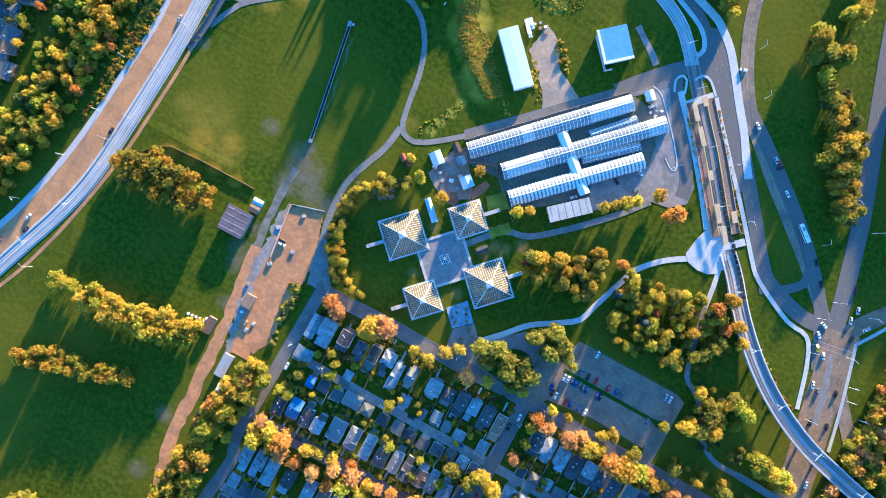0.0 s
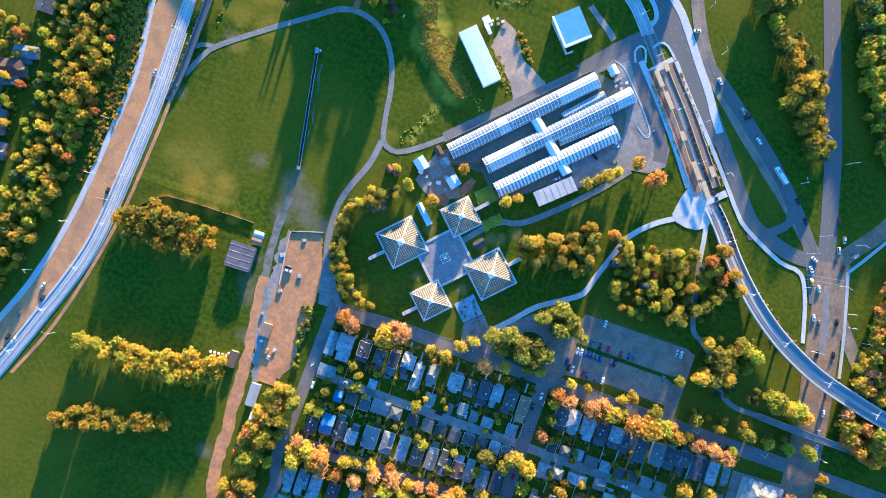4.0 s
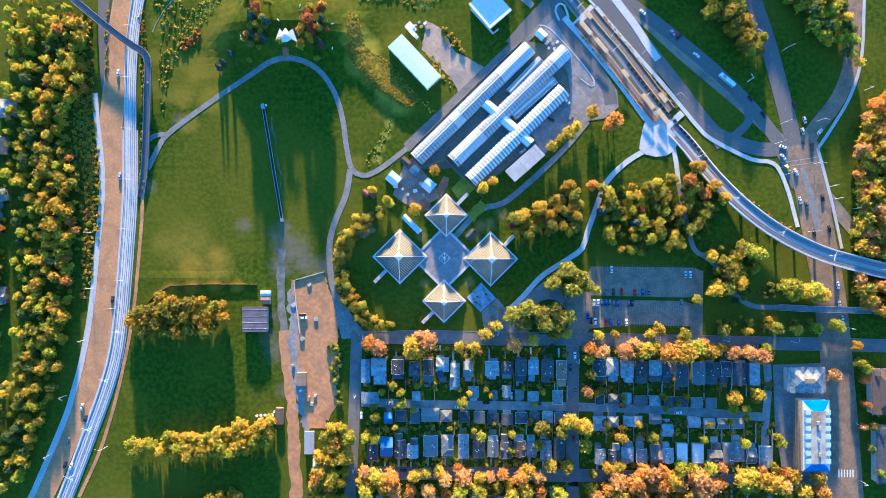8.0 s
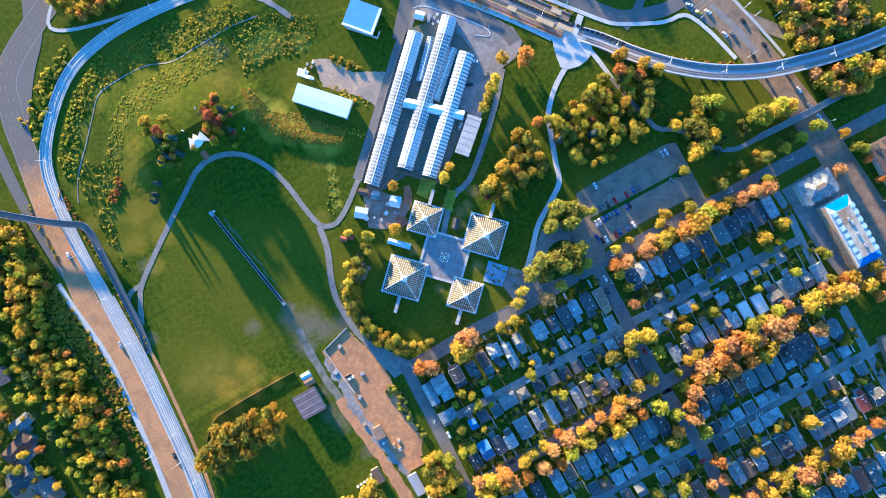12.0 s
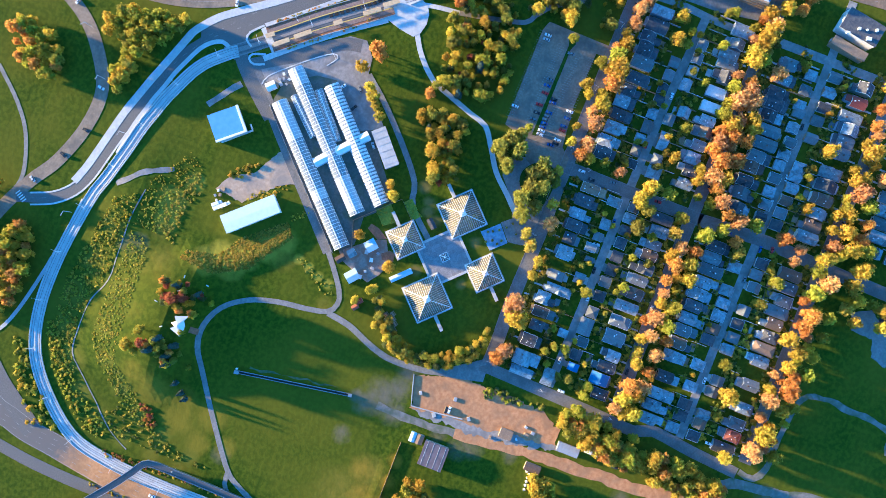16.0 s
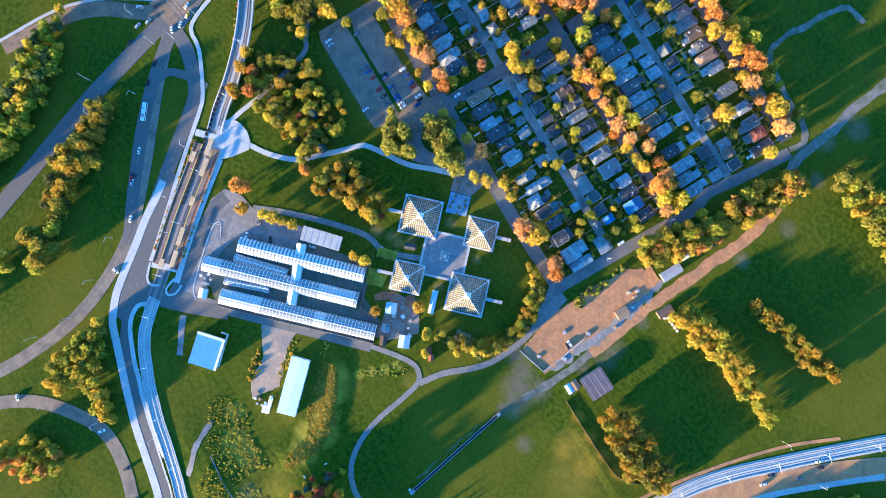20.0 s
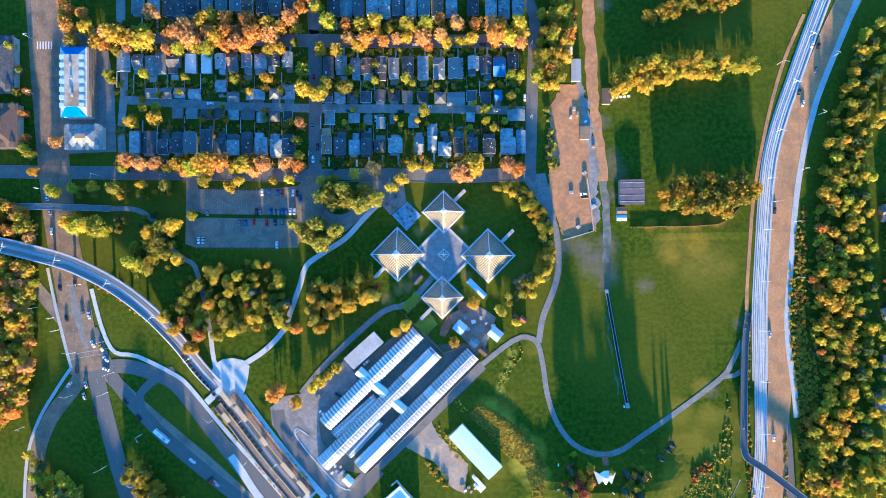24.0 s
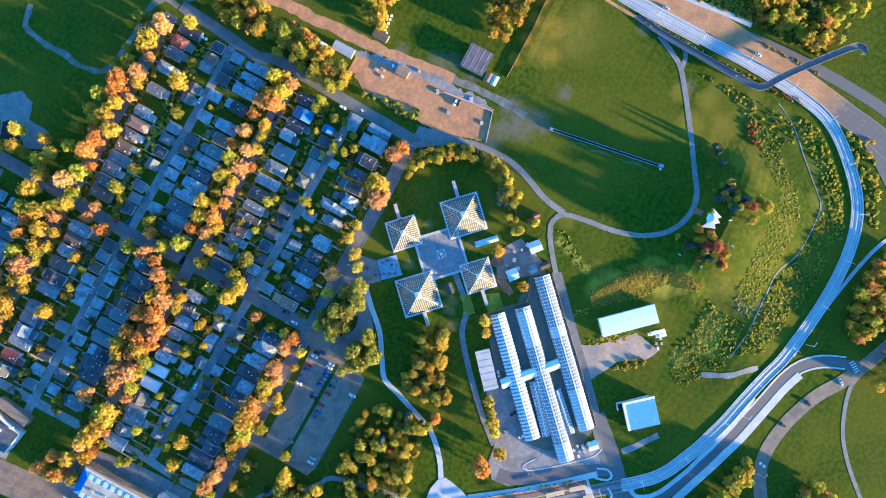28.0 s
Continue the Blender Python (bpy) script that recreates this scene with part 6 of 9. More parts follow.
for (x, y), half, height, turn, ln in zip([(-29.2, 0.4), (30, -1.1), (1.1, 27.4), (-0.4, -28.6)], (17.0, 17.0, 13.3, 13.3), (15.5, 15.5, 12.0, 12.0), (180, 0, 0, 180), (9, 7, 8, 8)):
    big = half > 15
    pyramid(x, y, half, height, "%s glass pyramid greenhouse with pale rafters and a white cap" % ("large" if big else "smaller"), turn, ln)


def central_court():
    x, y = [(-0.2, -0.6)][0]
    court = thing("central_court", x, y, 0, 45, "sunken paved court roof between the pyramids with low walls", "court")
    h = 13.6
    part("slab", boxed((-h, h, -h, h, -0.2, 0.55)), PAVING, court)
    bm = bmesh.new()
    bmw = boxed((-h - 1.6, h + 1.6, h + 0.01, h + 1.6, -0.2, 1.0), (-h - 1.6, h + 1.6, -h - 1.6, -h - 0.01, -0.2, 1.0),
                (-h - 1.6, -h - 0.01, -h, h, -0.2, 1.0), (h + 0.01, h + 1.6, -h, h, -0.2, 1.0))
    part("parapet", bmw, CONCRETE, court, "pale concrete parapet")
    slab = None
    n = 14
    s = 2 * h / n
    for i in range(n):
        for j in range(n):
            m = Matrix.Translation((-h + (i + 0.5) * s, -h + (j + 0.5) * s, 0.55 + 0.02 * random.random()))
            if slab is None:
                slab = part("paving_slab", soft_box(-s / 2 + 0.03, s / 2 - 0.03, -s / 2 + 0.03, s / 2 - 0.03, 0, 0.08, 0.03), PAVING, court)
                slab.matrix_basis = m
            else:
                again(slab, court, m)
    # skylight
    bm = bmesh.new()
    r = 2.6
    for a, b in (((r, r), (-r, r)), ((-r, r), (-r, -r)), ((-r, -r), (r, -r)), ((r, -r), (r, r))):
        beam(bm, (*a, 0.8), (*b, 0.8), 0.3, 0.4)
        beam(bm, (*a, 0.8), (0, 0, 2.4), 0.25, 0.25)
        beam(bm, ((a[0] + b[0]) / 2, (a[1] + b[1]) / 2, 0.8), (0, 0, 2.4), 0.18, 0.18)
    part("skylight_frame", bm, WHITE_FRAME, court, "white skylight frame")
    bm = bmesh.new()
    vs = [bm.verts.new(v) for v in ((r, r, 0.75), (-r, r, 0.75), (-r, -r, 0.75), (r, -r, 0.75))]
    t = bm.verts.new((0, 0, 2.3))
    for i in range(4):
        bm.faces.new((vs[i], vs[(i + 1) % 4], t))
    part("skylight_glass", bm, PYRAMID_GLASS, court)


central_court()


# ---- production greenhouses ----
def hothouse(a, b, width, height, ribs, label, pale=True, eave=2.2, washed=lambda k, n: False, shade=0.0):
    """A barrel-vaulted glasshouse from a to b."""
    a, b = Vector(a), Vector(b)
    d = b - a
    top = thing("greenhouse", a.x, a.y, 0, math.degrees(math.atan2(d.y, d.x)), label, "greenhouse", "production greenhouses")
    L, w = d.length, width / 2
    part("base_wall", boxed((0, L, -w, -w + 0.25, -0.2, 1.0), (0, L, w - 0.25, w, -0.2, 1.0), (0, 0.25, -w + 0.25, w - 0.25, -0.2, 1.0), (L - 0.25, L, -w + 0.25, w - 0.25, -0.2, 1.0)), CONCRETE, top)
    arc = [(-w, 1.0), (-w, eave)] + [(-w * math.cos(k * math.pi / 10), eave + (height - eave) * math.sin(k * math.pi / 10)) for k in range(1, 10)] + [(w, eave), (w, 1.0)]
    n = ribs
    pane = {}
    step = L / n
    for k in range(n):
        if not pane:
            bm = bmesh.new()
            lo = [bm.verts.new((0.04, y, z)) for y, z in arc]
            hi = [bm.verts.new((step - 0.04, y, z)) for y, z in arc]
            for i in range(len(arc) - 1):
                bm.faces.new((lo[i], lo[i + 1], hi[i + 1], hi[i]))
            if shade:
                # a white shading screen laid over part of the bay
                lo = [bm.verts.new((step * (1 - shade), y * 1.006, z + 0.03)) for y, z in arc]
                hi = [bm.verts.new((step - 0.04, y * 1.006, z + 0.03)) for y, z in arc]
                for i in range(len(arc) - 1):
                    bm.faces.new((lo[i], lo[i + 1], hi[i + 1], hi[i])).material_index = 1
            pane["p"] = part("glass_bay", bm, [HOTHOUSE_GLASS, WHITE_METAL], top)
            bm = bmesh.new()
            for (y1, z1), (y2, z2) in zip(arc, arc[1:]):
                beam(bm, (0, y1 * 1.012, z1 + 0.05), (0, y2 * 1.012, z2 + 0.05), 0.28 if pale else 0.13, 0.12)
            pane["r"] = part("rib", bm, WHITE_FRAME, top)
        else:
            o = again(pane["p"], top, Matrix.Translation((k * step, 0, 0)))
            if washed(k, n):
                if "w" not in pane:
                    pane["w"] = pane["p"].data.copy()
                    pane["w"].materials[0] = WHITEWASH
                o.data = pane["w"]
            again(pane["r"], top, Matrix.Translation((k * step, 0, 0)))
    again(pane["r"], top, Matrix.Translation((L, 0, 0)))
    for i in range(1, len(arc) - 1, 2):
        y, z = arc[i]
        bm = bmesh.new()
        beam(bm, (0, y, z + 0.06), (L, y, z + 0.06), 0.12, 0.1)
        part("purlin", bm, WHITE_FRAME, top)
    part("ridge_vent", boxed((0.5, L - 0.5, -0.3, 0.3, height - 0.02, height + 0.2)), WHITE_METAL, top, "pale ridge vent")
    for x0 in (0.0, L):
        bm = bmesh.new()
        bm.faces.new([bm.verts.new((x0, y, z)) for y, z in arc])
        part("gable", bm, HOTHOUSE_GLASS, top)
    part("bench", boxed((1, L - 1, -w * 0.8, -w * 0.12, 0.1, 0.9), (1, L - 1, w * 0.12, w * 0.8, 0.1, 0.9)), SOIL, top, "long planted growing bench")
    part("floor", boxed((0.3, L - 0.3, -w + 0.3, w - 0.3, -0.2, 0.08)), CONCRETE, top)
    return top


gh = [(-18.5, 64.3), (55.3, 136.8), (5.6, 62.8), (79.4, 134.9), (17, 50.2), (77.5, 108.9), (42.3, 107.8), (62.7, 129.4), (44.9, 92.2), (72, 115.9)]
hothouse(gh[0], gh[1], 10.2, 5.6, 46, "long barrel-vaulted glass greenhouse with pale ribs", washed=lambda k, n: k > 33 or 14 < k < 18)
hothouse(gh[2], gh[3], 10.2, 5.6, 44, "barrel-vaulted glass greenhouse with white shading panels", washed=lambda k, n: k < 11 or k > 38)
hothouse(gh[4], gh[5], 10.2, 5.6, 36, "barrel-vaulted glass greenhouse with broad white bands", shade=0.5)
hothouse(gh[6], gh[7], 5.2, 3.6, 14, "low blue-grey polytunnel between the greenhouses", False, 1.2)
hothouse(gh[8], gh[9], 5.6, 3.6, 16, "low blue-grey polytunnel between the greenhouses", False, 1.2)


WALLS = [surface("siding_%s" % n, c, scale=2.0, by_object=0.1, bump=0.15) for n, c in
         (("white", (0.6, 0.6, 0.58)), ("grey", (0.3, 0.31, 0.33)), ("cream", (0.5, 0.45, 0.36)), ("blue", (0.2, 0.26, 0.34)), ("brown", (0.22, 0.15, 0.1)), ("green", (0.2, 0.25, 0.2)))]


def shed(name, corners, height, wall_mat, roof_mat, label, category, rise=0.0, over=0.4, seams=0, doors=1):
    """A rectangular building: three corners in turn, of its roof."""
    a, b, c = [Vector(p[:2]) for p in corners[:3]]
    mid = (a + c) / 2
    d = b - a
    L, W = d.length, (c - b).length
    top = thing(name, mid.x, mid.y, 0, math.degrees(math.atan2(d.y, d.x)), label, category)
    x, y = L / 2, W / 2
    part("wall", boxed((-x + over, x - over, -y + over, y - over, -0.2, height)), wall_mat, top)
    bm = bmesh.new()
    if rise:
        ring = [(-x, -y, height), (-x, 0, height + rise), (-x, y, height)]
        lo = [bm.verts.new(v) for v in ring] + [bm.verts.new((v[0], v[1], v[2] + 0.3)) for v in ring]
        hi = [bm.verts.new((x, v.co.y, v.co.z)) for v in lo]
        order = (0, 1, 2, 5, 4, 3)
        for i in range(6):
            p, q = order[i], order[(i + 1) % 6]
            bm.faces.new((lo[p], lo[q], hi[q], hi[p]))
        bm.faces.new([lo[i] for i in (0, 1, 4, 3)]), bm.faces.new([lo[i] for i in (1, 2, 5, 4)])
        bm.faces.new([hi[i] for i in (0, 1, 4, 3)]), bm.faces.new([hi[i] for i in (1, 2, 5, 4)])
        bmesh.ops.recalc_face_normals(bm, faces=bm.faces[:])
    else:
        box(bm, -x, x, -y, y, height, height + 0.35)
    part("roof", bm, roof_mat, top)
    for k in range(seams):
        u = -x + (k + 0.5) * L / seams
        bm = bmesh.new()
        if rise:
            beam(bm, (u, -y, height + 0.36), (u, 0, height + rise + 0.36), 0.14, 0.12)
            beam(bm, (u, 0, height + rise + 0.36), (u, y, height + 0.36), 0.14, 0.12)
        else:
            beam(bm, (u, -y, height + 0.4), (u, y, height + 0.4), 0.12, 0.1)
        part("seam", bm, WALLS[0] if name == "ski_barn" else roof_mat, top)
    for k in range(doors):
        u = -x * 0.5 + k * L / max(1, doors)
        part("door", boxed((u - 1.2, u + 1.2, -y + over - 0.08, -y + over - 0.003, 0, min(3.0, height - 0.6))), GREY_METAL, top)
    return top


WALL_TAN = surface("tan_siding", (0.35, 0.29, 0.22), scale=1.5, bump=0.1)
BARN_ROOF = surface("barn_roof", (0.13, 0.1, 0.105), (0.18, 0.14, 0.145), scale=0.3, rough=0.5, bump=0.05)
shed("storage_shed", [(-36.7, 136.4), (-11.1, 108.9), (-2.6, 117.9)], 5.0, WHITE_METAL, SHED_ROOF, "long white metal storage shed with a pale roof", "shed", 0.12, 0.3, 0, 3)
works = shed("works_building", [(16.4, 163.7), (30.1, 147.7), (42.7, 161.1)], 5.5, PALE_CONCRETE, BLUE_ROOF, "blue-roofed works building with white walls", "building", 0.0, 0.7, 0, 2)
part("parapet", boxed((-10.6, 9.1, -9.4, -8.0, 5.2, 6.3), (9.1, 10.7, -9.4, 9.2, 5.2, 6.3)), WHITE_METAL, works, "white parapet")
shed("corridor_building", [(24.1, 98.5), (54.1, 71.7), (58.2, 76.2)], 4.0, WHITE_METAL, WHITE_METAL, "pale corridor building crossing the greenhouses", "building", 0.8, 0.2, 0, 0)
shed("head_house", [(38.9, 55.8), (58.6, 73.2), (65.6, 66.5)], 4.2, PALE_CONCRETE, CONCRETE, "flat-roofed pale head house with roof vents", "building", 0.0, 0.3, 6, 2)
shed("ski_barn", [(-131, -32), (-130.9, -48.2), (-114.6, -48.2)], 4.5, WALL_TAN, BARN_ROOF, "barn with a ridged dark mauve metal roof", "barn", 1.0, 0.5, 4, 1)


# ---- houses ----
ROOFS = {
    "d": surface("dark_shingles", (0.045, 0.05, 0.06), (0.075, 0.08, 0.09), scale=2.5, by_object=0.3, spots=(0.12, 0.115, 0.11), spot_scale=0.45, spot_amount=0.7, bump=0.4, fine=0.08),
    "g": surface("grey_shingles", (0.12, 0.14, 0.15), (0.18, 0.2, 0.21), scale=2.5, by_object=0.3, spots=(0.13, 0.13, 0.13), spot_scale=0.45, spot_amount=0.75, bump=0.4, fine=0.08),
    "l": surface("pale_shingles", (0.23, 0.275, 0.305), (0.33, 0.38, 0.41), scale=2.5, by_object=0.22, spots=(0.13, 0.13, 0.13), spot_scale=0.45, spot_amount=0.75, bump=0.4, fine=0.08),
    "b": surface("brown_shingles", (0.11, 0.075, 0.055), (0.17, 0.12, 0.09), scale=2.5, by_object=0.3, spots=(0.09, 0.07, 0.06), spot_scale=0.3, bump=0.3),
    "t": surface("tan_shingles", (0.26, 0.18, 0.11), (0.36, 0.26, 0.17), scale=2.5, by_object=0.2, spots=(0.2, 0.15, 0.1), spot_scale=0.3, bump=0.3),
    "r": surface("red_shingles", (0.22, 0.06, 0.04), (0.3, 0.09, 0.06), scale=2.5, by_object=0.2, bump=0.3),
    "u": surface("blue_shingles", (0.035, 0.14, 0.34), (0.055, 0.19, 0.42), scale=2.5, by_object=0.1, bump=0.2),
    "w": surface("white_roof_membrane", (0.6, 0.6, 0.6), (0.72, 0.72, 0.7), scale=0.8, by_object=0.1, bump=0.1),
}
ROOF_WORDS = {"d": "dark grey shingle", "g": "grey shingle", "l": "pale grey shingle", "b": "brown shingle", "t": "tan shingle", "r": "red", "u": "bright blue", "w": "white flat"}
house_rng = random.Random(11)


def gable_roof(w, d, h, rise, over, along_y=True):
    """A pitched roof slab; its ridge runs along y or x."""
    bm = bmesh.new()
    if not along_y:
        w, d = d, w
    x, y = w / 2 + over, d / 2 + over
    low = h - over * rise / (w / 2)
    ring = [(-x, low), (0, h + rise), (x, low), (x, low + 0.22), (0, h + rise + 0.25), (-x, low + 0.22)]
    a = [bm.verts.new((px, -y, pz)) for px, pz in ring]
    b = [bm.verts.new((px, y, pz)) for px, pz in ring]
    for i in range(6):
        j = (i + 1) % 6
        bm.faces.new((a[i], a[j], b[j], b[i]))
    for v in (a, b):
        bm.faces.new([v[i] for i in (0, 1, 4, 5)]), bm.faces.new([v[i] for i in (1, 2, 3, 4)])
    if not along_y:
        bmesh.ops.rotate(bm, verts=bm.verts[:], cent=(0, 0, 0), matrix=Matrix.Rotation(math.pi / 2, 3, "Z"))
    bmesh.ops.recalc_face_normals(bm, faces=bm.faces[:])
    return bm


def hip_roof(w, d, h, rise, over):
    bm = bmesh.new()
    x, y = w / 2 + over, d / 2 + over
    r = max(0.0, abs(y - x))
    lo = [bm.verts.new(v) for v in ((-x, -y, h), (x, -y, h), (x, y, h), (-x, y, h))]
    ed = [bm.verts.new((v.co.x, v.co.y, h - 0.22)) for v in lo]
    if y >= x:
        p, q = bm.verts.new((0, -r, h + rise)), bm.verts.new((0, r, h + rise))
        bm.faces.new((lo[0], lo[1], p)), bm.faces.new((lo[1], lo[2], q, p)), bm.faces.new((lo[2], lo[3], q)), bm.faces.new((lo[3], lo[0], p, q))
    else:
        p, q = bm.verts.new((-r, 0, h + rise)), bm.verts.new((r, 0, h + rise))
        bm.faces.new((lo[0], lo[1], q, p)), bm.faces.new((lo[1], lo[2], q)), bm.faces.new((lo[2], lo[3], p, q)), bm.faces.new((lo[3], lo[0], p))
    for i in range(4):
        j = (i + 1) % 4
        bm.faces.new((ed[i], ed[j], lo[j], lo[i]))
    bm.faces.new(ed[::-1])
    bmesh.ops.recalc_face_normals(bm, faces=bm.faces[:])
    return bm


def house_body(w, d, h, rise, kind, along_y):
    bm = boxed((-w / 2, w / 2, -d / 2, d / 2, -0.3, h))
    if kind == "gable":
        for s in (1, -1):
            if along_y:
                pts = ((-w / 2, s * d / 2, h), (w / 2, s * d / 2, h), (0, s * d / 2, h + rise))
            else:
                pts = ((s * w / 2, -d / 2, h), (s * w / 2, d / 2, h), (s * w / 2, 0, h + rise))
            bm.faces.new([bm.verts.new(p) for p in pts])
    return bm


window_base = None
door_base = None
chimney_base = None


def roof_trim(w, d, h, rise, over, kind, along):
    """A pale edge board all round a pitched roof."""
    bm = bmesh.new()
    if kind == "hip":
        x, y = w / 2 + over + 0.08, d / 2 + over + 0.08
        ring = [(-x, -y, h - 0.1), (x, -y, h - 0.1), (x, y, h - 0.1), (-x, y, h - 0.1)]
    else:
        u, v = (w, d) if along else (d, w)
        x, y, low = u / 2 + over + 0.06, v / 2 + over + 0.06, h - over * rise / (u / 2) + 0.12
        ring = [(-x, -y, low), (0, -y, h + rise + 0.12), (x, -y, low), (x, y, low), (0, y, h + rise + 0.12), (-x, y, low)]
        if not along:
            ring = [(-q, p, z) for p, q, z in ring]
    for p, q in zip(ring, ring[1:] + ring[:1]):
        beam(bm, p, q, 0.12, 0.22)
    return bm


def pitched(w, d, h, rise, over, kind, along):
    """A roof slab with a ridge cap."""
    bm = hip_roof(w, d, h, rise, over) if kind == "hip" else gable_roof(w, d, h, rise, over, along)
    z = h + rise + (0.28 if kind == "gable" else 0.03)
    if kind == "hip":
        run, lengthwise = abs(d - w) / 2, d >= w
    else:
        run, lengthwise = (d if along else w) / 2 + over, along
    if run > 0.4:
        e = (0, run, z) if lengthwise else (run, 0, z)
        beam(bm, (-e[0], -e[1], z), e, 0.3, 0.08)
    return bm


def house(x, y, w, d, colour, turn=0, front=1, garage=False, group="houses"):
    """A house or a garage. front: the side (along y) of its door."""
    global window_base, door_base, chimney_base
    rng = house_rng
    flat = colour == "w" and rng.random() < 0.7
    h = rng.uniform(2.4, 2.8) if garage else rng.choice((3.0, 3.3, 3.6, 4.8))
    kind = "flat" if flat else ("hip" if rng.random() < 0.3 else "gable")
    along = rng.random() < (0.5 if garage else 0.72)
    name = "garage" if garage else "house"
    top = thing(name, x, y, 0, turn, "%s roofed detached %s in a back-to-back row" % (ROOF_WORDS[colour], name), name, group)
    wall_mat = rng.choice(WALLS)
    # a deep house steps down to a lower part at its back
    full, back = d, 0.0
    if not garage and not flat and d > 10.5 and rng.random() < 0.7:
        back = d * rng.uniform(0.24, 0.36)
        d -= back
    cy = front * back / 2
    span = w if (along or kind == "hip") else d
    rise = 0.0 if flat else min(span * rng.uniform(0.22, 0.36), 3.0)
    body = part("wall", house_body(w, d, h, rise, kind, along), wall_mat, top)
    body.matrix_basis = pose(0, cy, 0)
    if flat:
        bm = boxed((-w / 2 - 0.1, w / 2 + 0.1, -d / 2 - 0.1, d / 2 + 0.1, h, h + 0.2), (-w / 2 - 0.1, w / 2 + 0.1, -d / 2 - 0.1, -d / 2 + 0.2, h + 0.2, h + 0.6),
                   (-w / 2 - 0.1, w / 2 + 0.1, d / 2 - 0.2, d / 2 + 0.1, h + 0.2, h + 0.6), (-w / 2 - 0.1, -w / 2 + 0.2, -d / 2 + 0.2, d / 2 - 0.2, h + 0.2, h + 0.6), (w / 2 - 0.2, w / 2 + 0.1, -d / 2 + 0.2, d / 2 - 0.2, h + 0.2, h + 0.6))
    else:
        bm = pitched(w, d, h, rise, 0.4, kind, along)
    roof = part("roof", bm, ROOFS[colour], top)
    roof.matrix_basis = pose(0, cy, 0)
    if not flat:
        part("edge_trim", roof_trim(w, d, h, rise, 0.4, kind, along), rng.choice((WHITE_FRAME, WALLS[1], GREY_METAL, WALLS[4])), roof)
    if back:
        bw, bh = w * rng.choice((1.0, 0.86, 0.7, 0.62)), h - rng.uniform(0.3, 0.8)
        side = rng.choice((-1, 1)) * (w - bw) / 2
        low_roof = rng.choice(("gable", "gable", "lean"))
        rear = part("rear_wing", house_body(bw, back, bh, bw * 0.16 if low_roof == "gable" else 0, low_roof, True), wall_mat, top)
        rear.matrix_basis = pose(side, -front * (full / 2 - back / 2 - 0.02), 0)
        tone = ROOFS[rng.choice((colour, colour, "g", "l", "d"))]
        if low_roof == "gable":
            part("wing_roof", gable_roof(bw, back, bh, bw * 0.16, 0.25, True), tone, rear)
        else:
            bm = boxed((-bw / 2 - 0.15, bw / 2 + 0.15, -back / 2 - 0.15, back / 2 + 0.15, bh, bh + 0.22))
            part("wing_roof", bm, tone, rear)
    if window_base is None:
        window_base = part("window", boxed((-0.6, 0.6, -0.06, 0.0, 0, 1.2)), DARK_GLASS, top)
        door_base = part("door", boxed((-0.5, 0.5, -0.08, 0.0, 0, 2.05)), TIMBER, top)
        chimney_base = part("chimney", boxed((-0.35, 0.35, -0.35, 0.35, -1.2, 0.9), (-0.42, 0.42, -0.42, 0.42, 0.9, 1.05)), ROOFS["b"], roof)
        window_base.matrix_basis = pose(w * 0.25, cy - d / 2, 1, 0, 0, 0)
        door_base.matrix_basis = pose(-w * 0.2, cy - d / 2, 0)
        chimney_base.matrix_basis = pose(w * 0.2, d * 0.1, h + rise * 0.6)
        return top
    if not garage:
        # roof vents and pipes
        for k in range(rng.choice((1, 2, 2, 3))):
            u, v = rng.uniform(-0.35, 0.35), rng.uniform(-0.38, 0.38)
            if kind == "flat":
                zz = h + 0.2
            elif along or kind == "hip":
                zz = h + rise * (1 - abs(u) * 2) * (1 if kind == "gable" else 0.7)
            else:
                zz = h + rise * (1 - abs(v) * 2)
            if house.vent is None:
                house.vent = part("roof_vent", boxed((-0.22, 0.22, -0.22, 0.22, -0.6, 0.5), (-0.3, 0.3, -0.3, 0.3, 0.5, 0.6)), WHITE_METAL, roof)
                house.vent.matrix_basis = pose(u * w, v * d, zz)
            else:
                again(house.vent, roof, pose(u * w, v * d, zz) @ Matrix.Diagonal((rng.uniform(0.7, 1.6), rng.uniform(0.7, 1.5), 1, 1)))
    f = front * d / 2 + cy
    r = cy - front * d / 2
    spin = 0 if front > 0 else 180
    if garage:
        again(door_base, top, pose(0, r, 0, 0, 0, spin) @ Matrix.Diagonal((min(4.4, w - 1.0), 1, 1.08, 1)))
        return top
    again(door_base, top, pose(-w * 0.2, f, 0.3, 0, 0, 180 - spin))
    again(window_base, top, pose(0.24 * w, f, 1.2, 0, 0, 180 - spin) @ Matrix.Diagonal((1.2, 1, 1.1, 1)))
    again(window_base, top, pose(w / 2, cy + d * 0.15, 1.3, 0, 0, 90))
    if not flat and rng.random() < 0.5:
        # a cross gable on one side of the roof
        gw, gd = w * 0.5, rng.uniform(2.4, 3.4)
        cross = part("cross_gable", house_body(gd, gw, h + 0.4, gd * 0.3, "gable", True), wall_mat, top)
        cross.matrix_basis = pose(rng.choice((-1, 1)) * (w * 0.26 + 0.2), cy + d * rng.uniform(-0.25, 0.25), 0, 0, 0, 90)
        part("gable_roof", gable_roof(gd, gw, h + 0.4, gd * 0.3, 0.3, True), ROOFS[colour], cross)
    if not flat and rng.random() < 0.6:
        again(chimney_base, roof, pose(rng.choice((-1, 1)) * w * 0.15, d * rng.uniform(-0.25, 0.25), h + rise * 0.75))
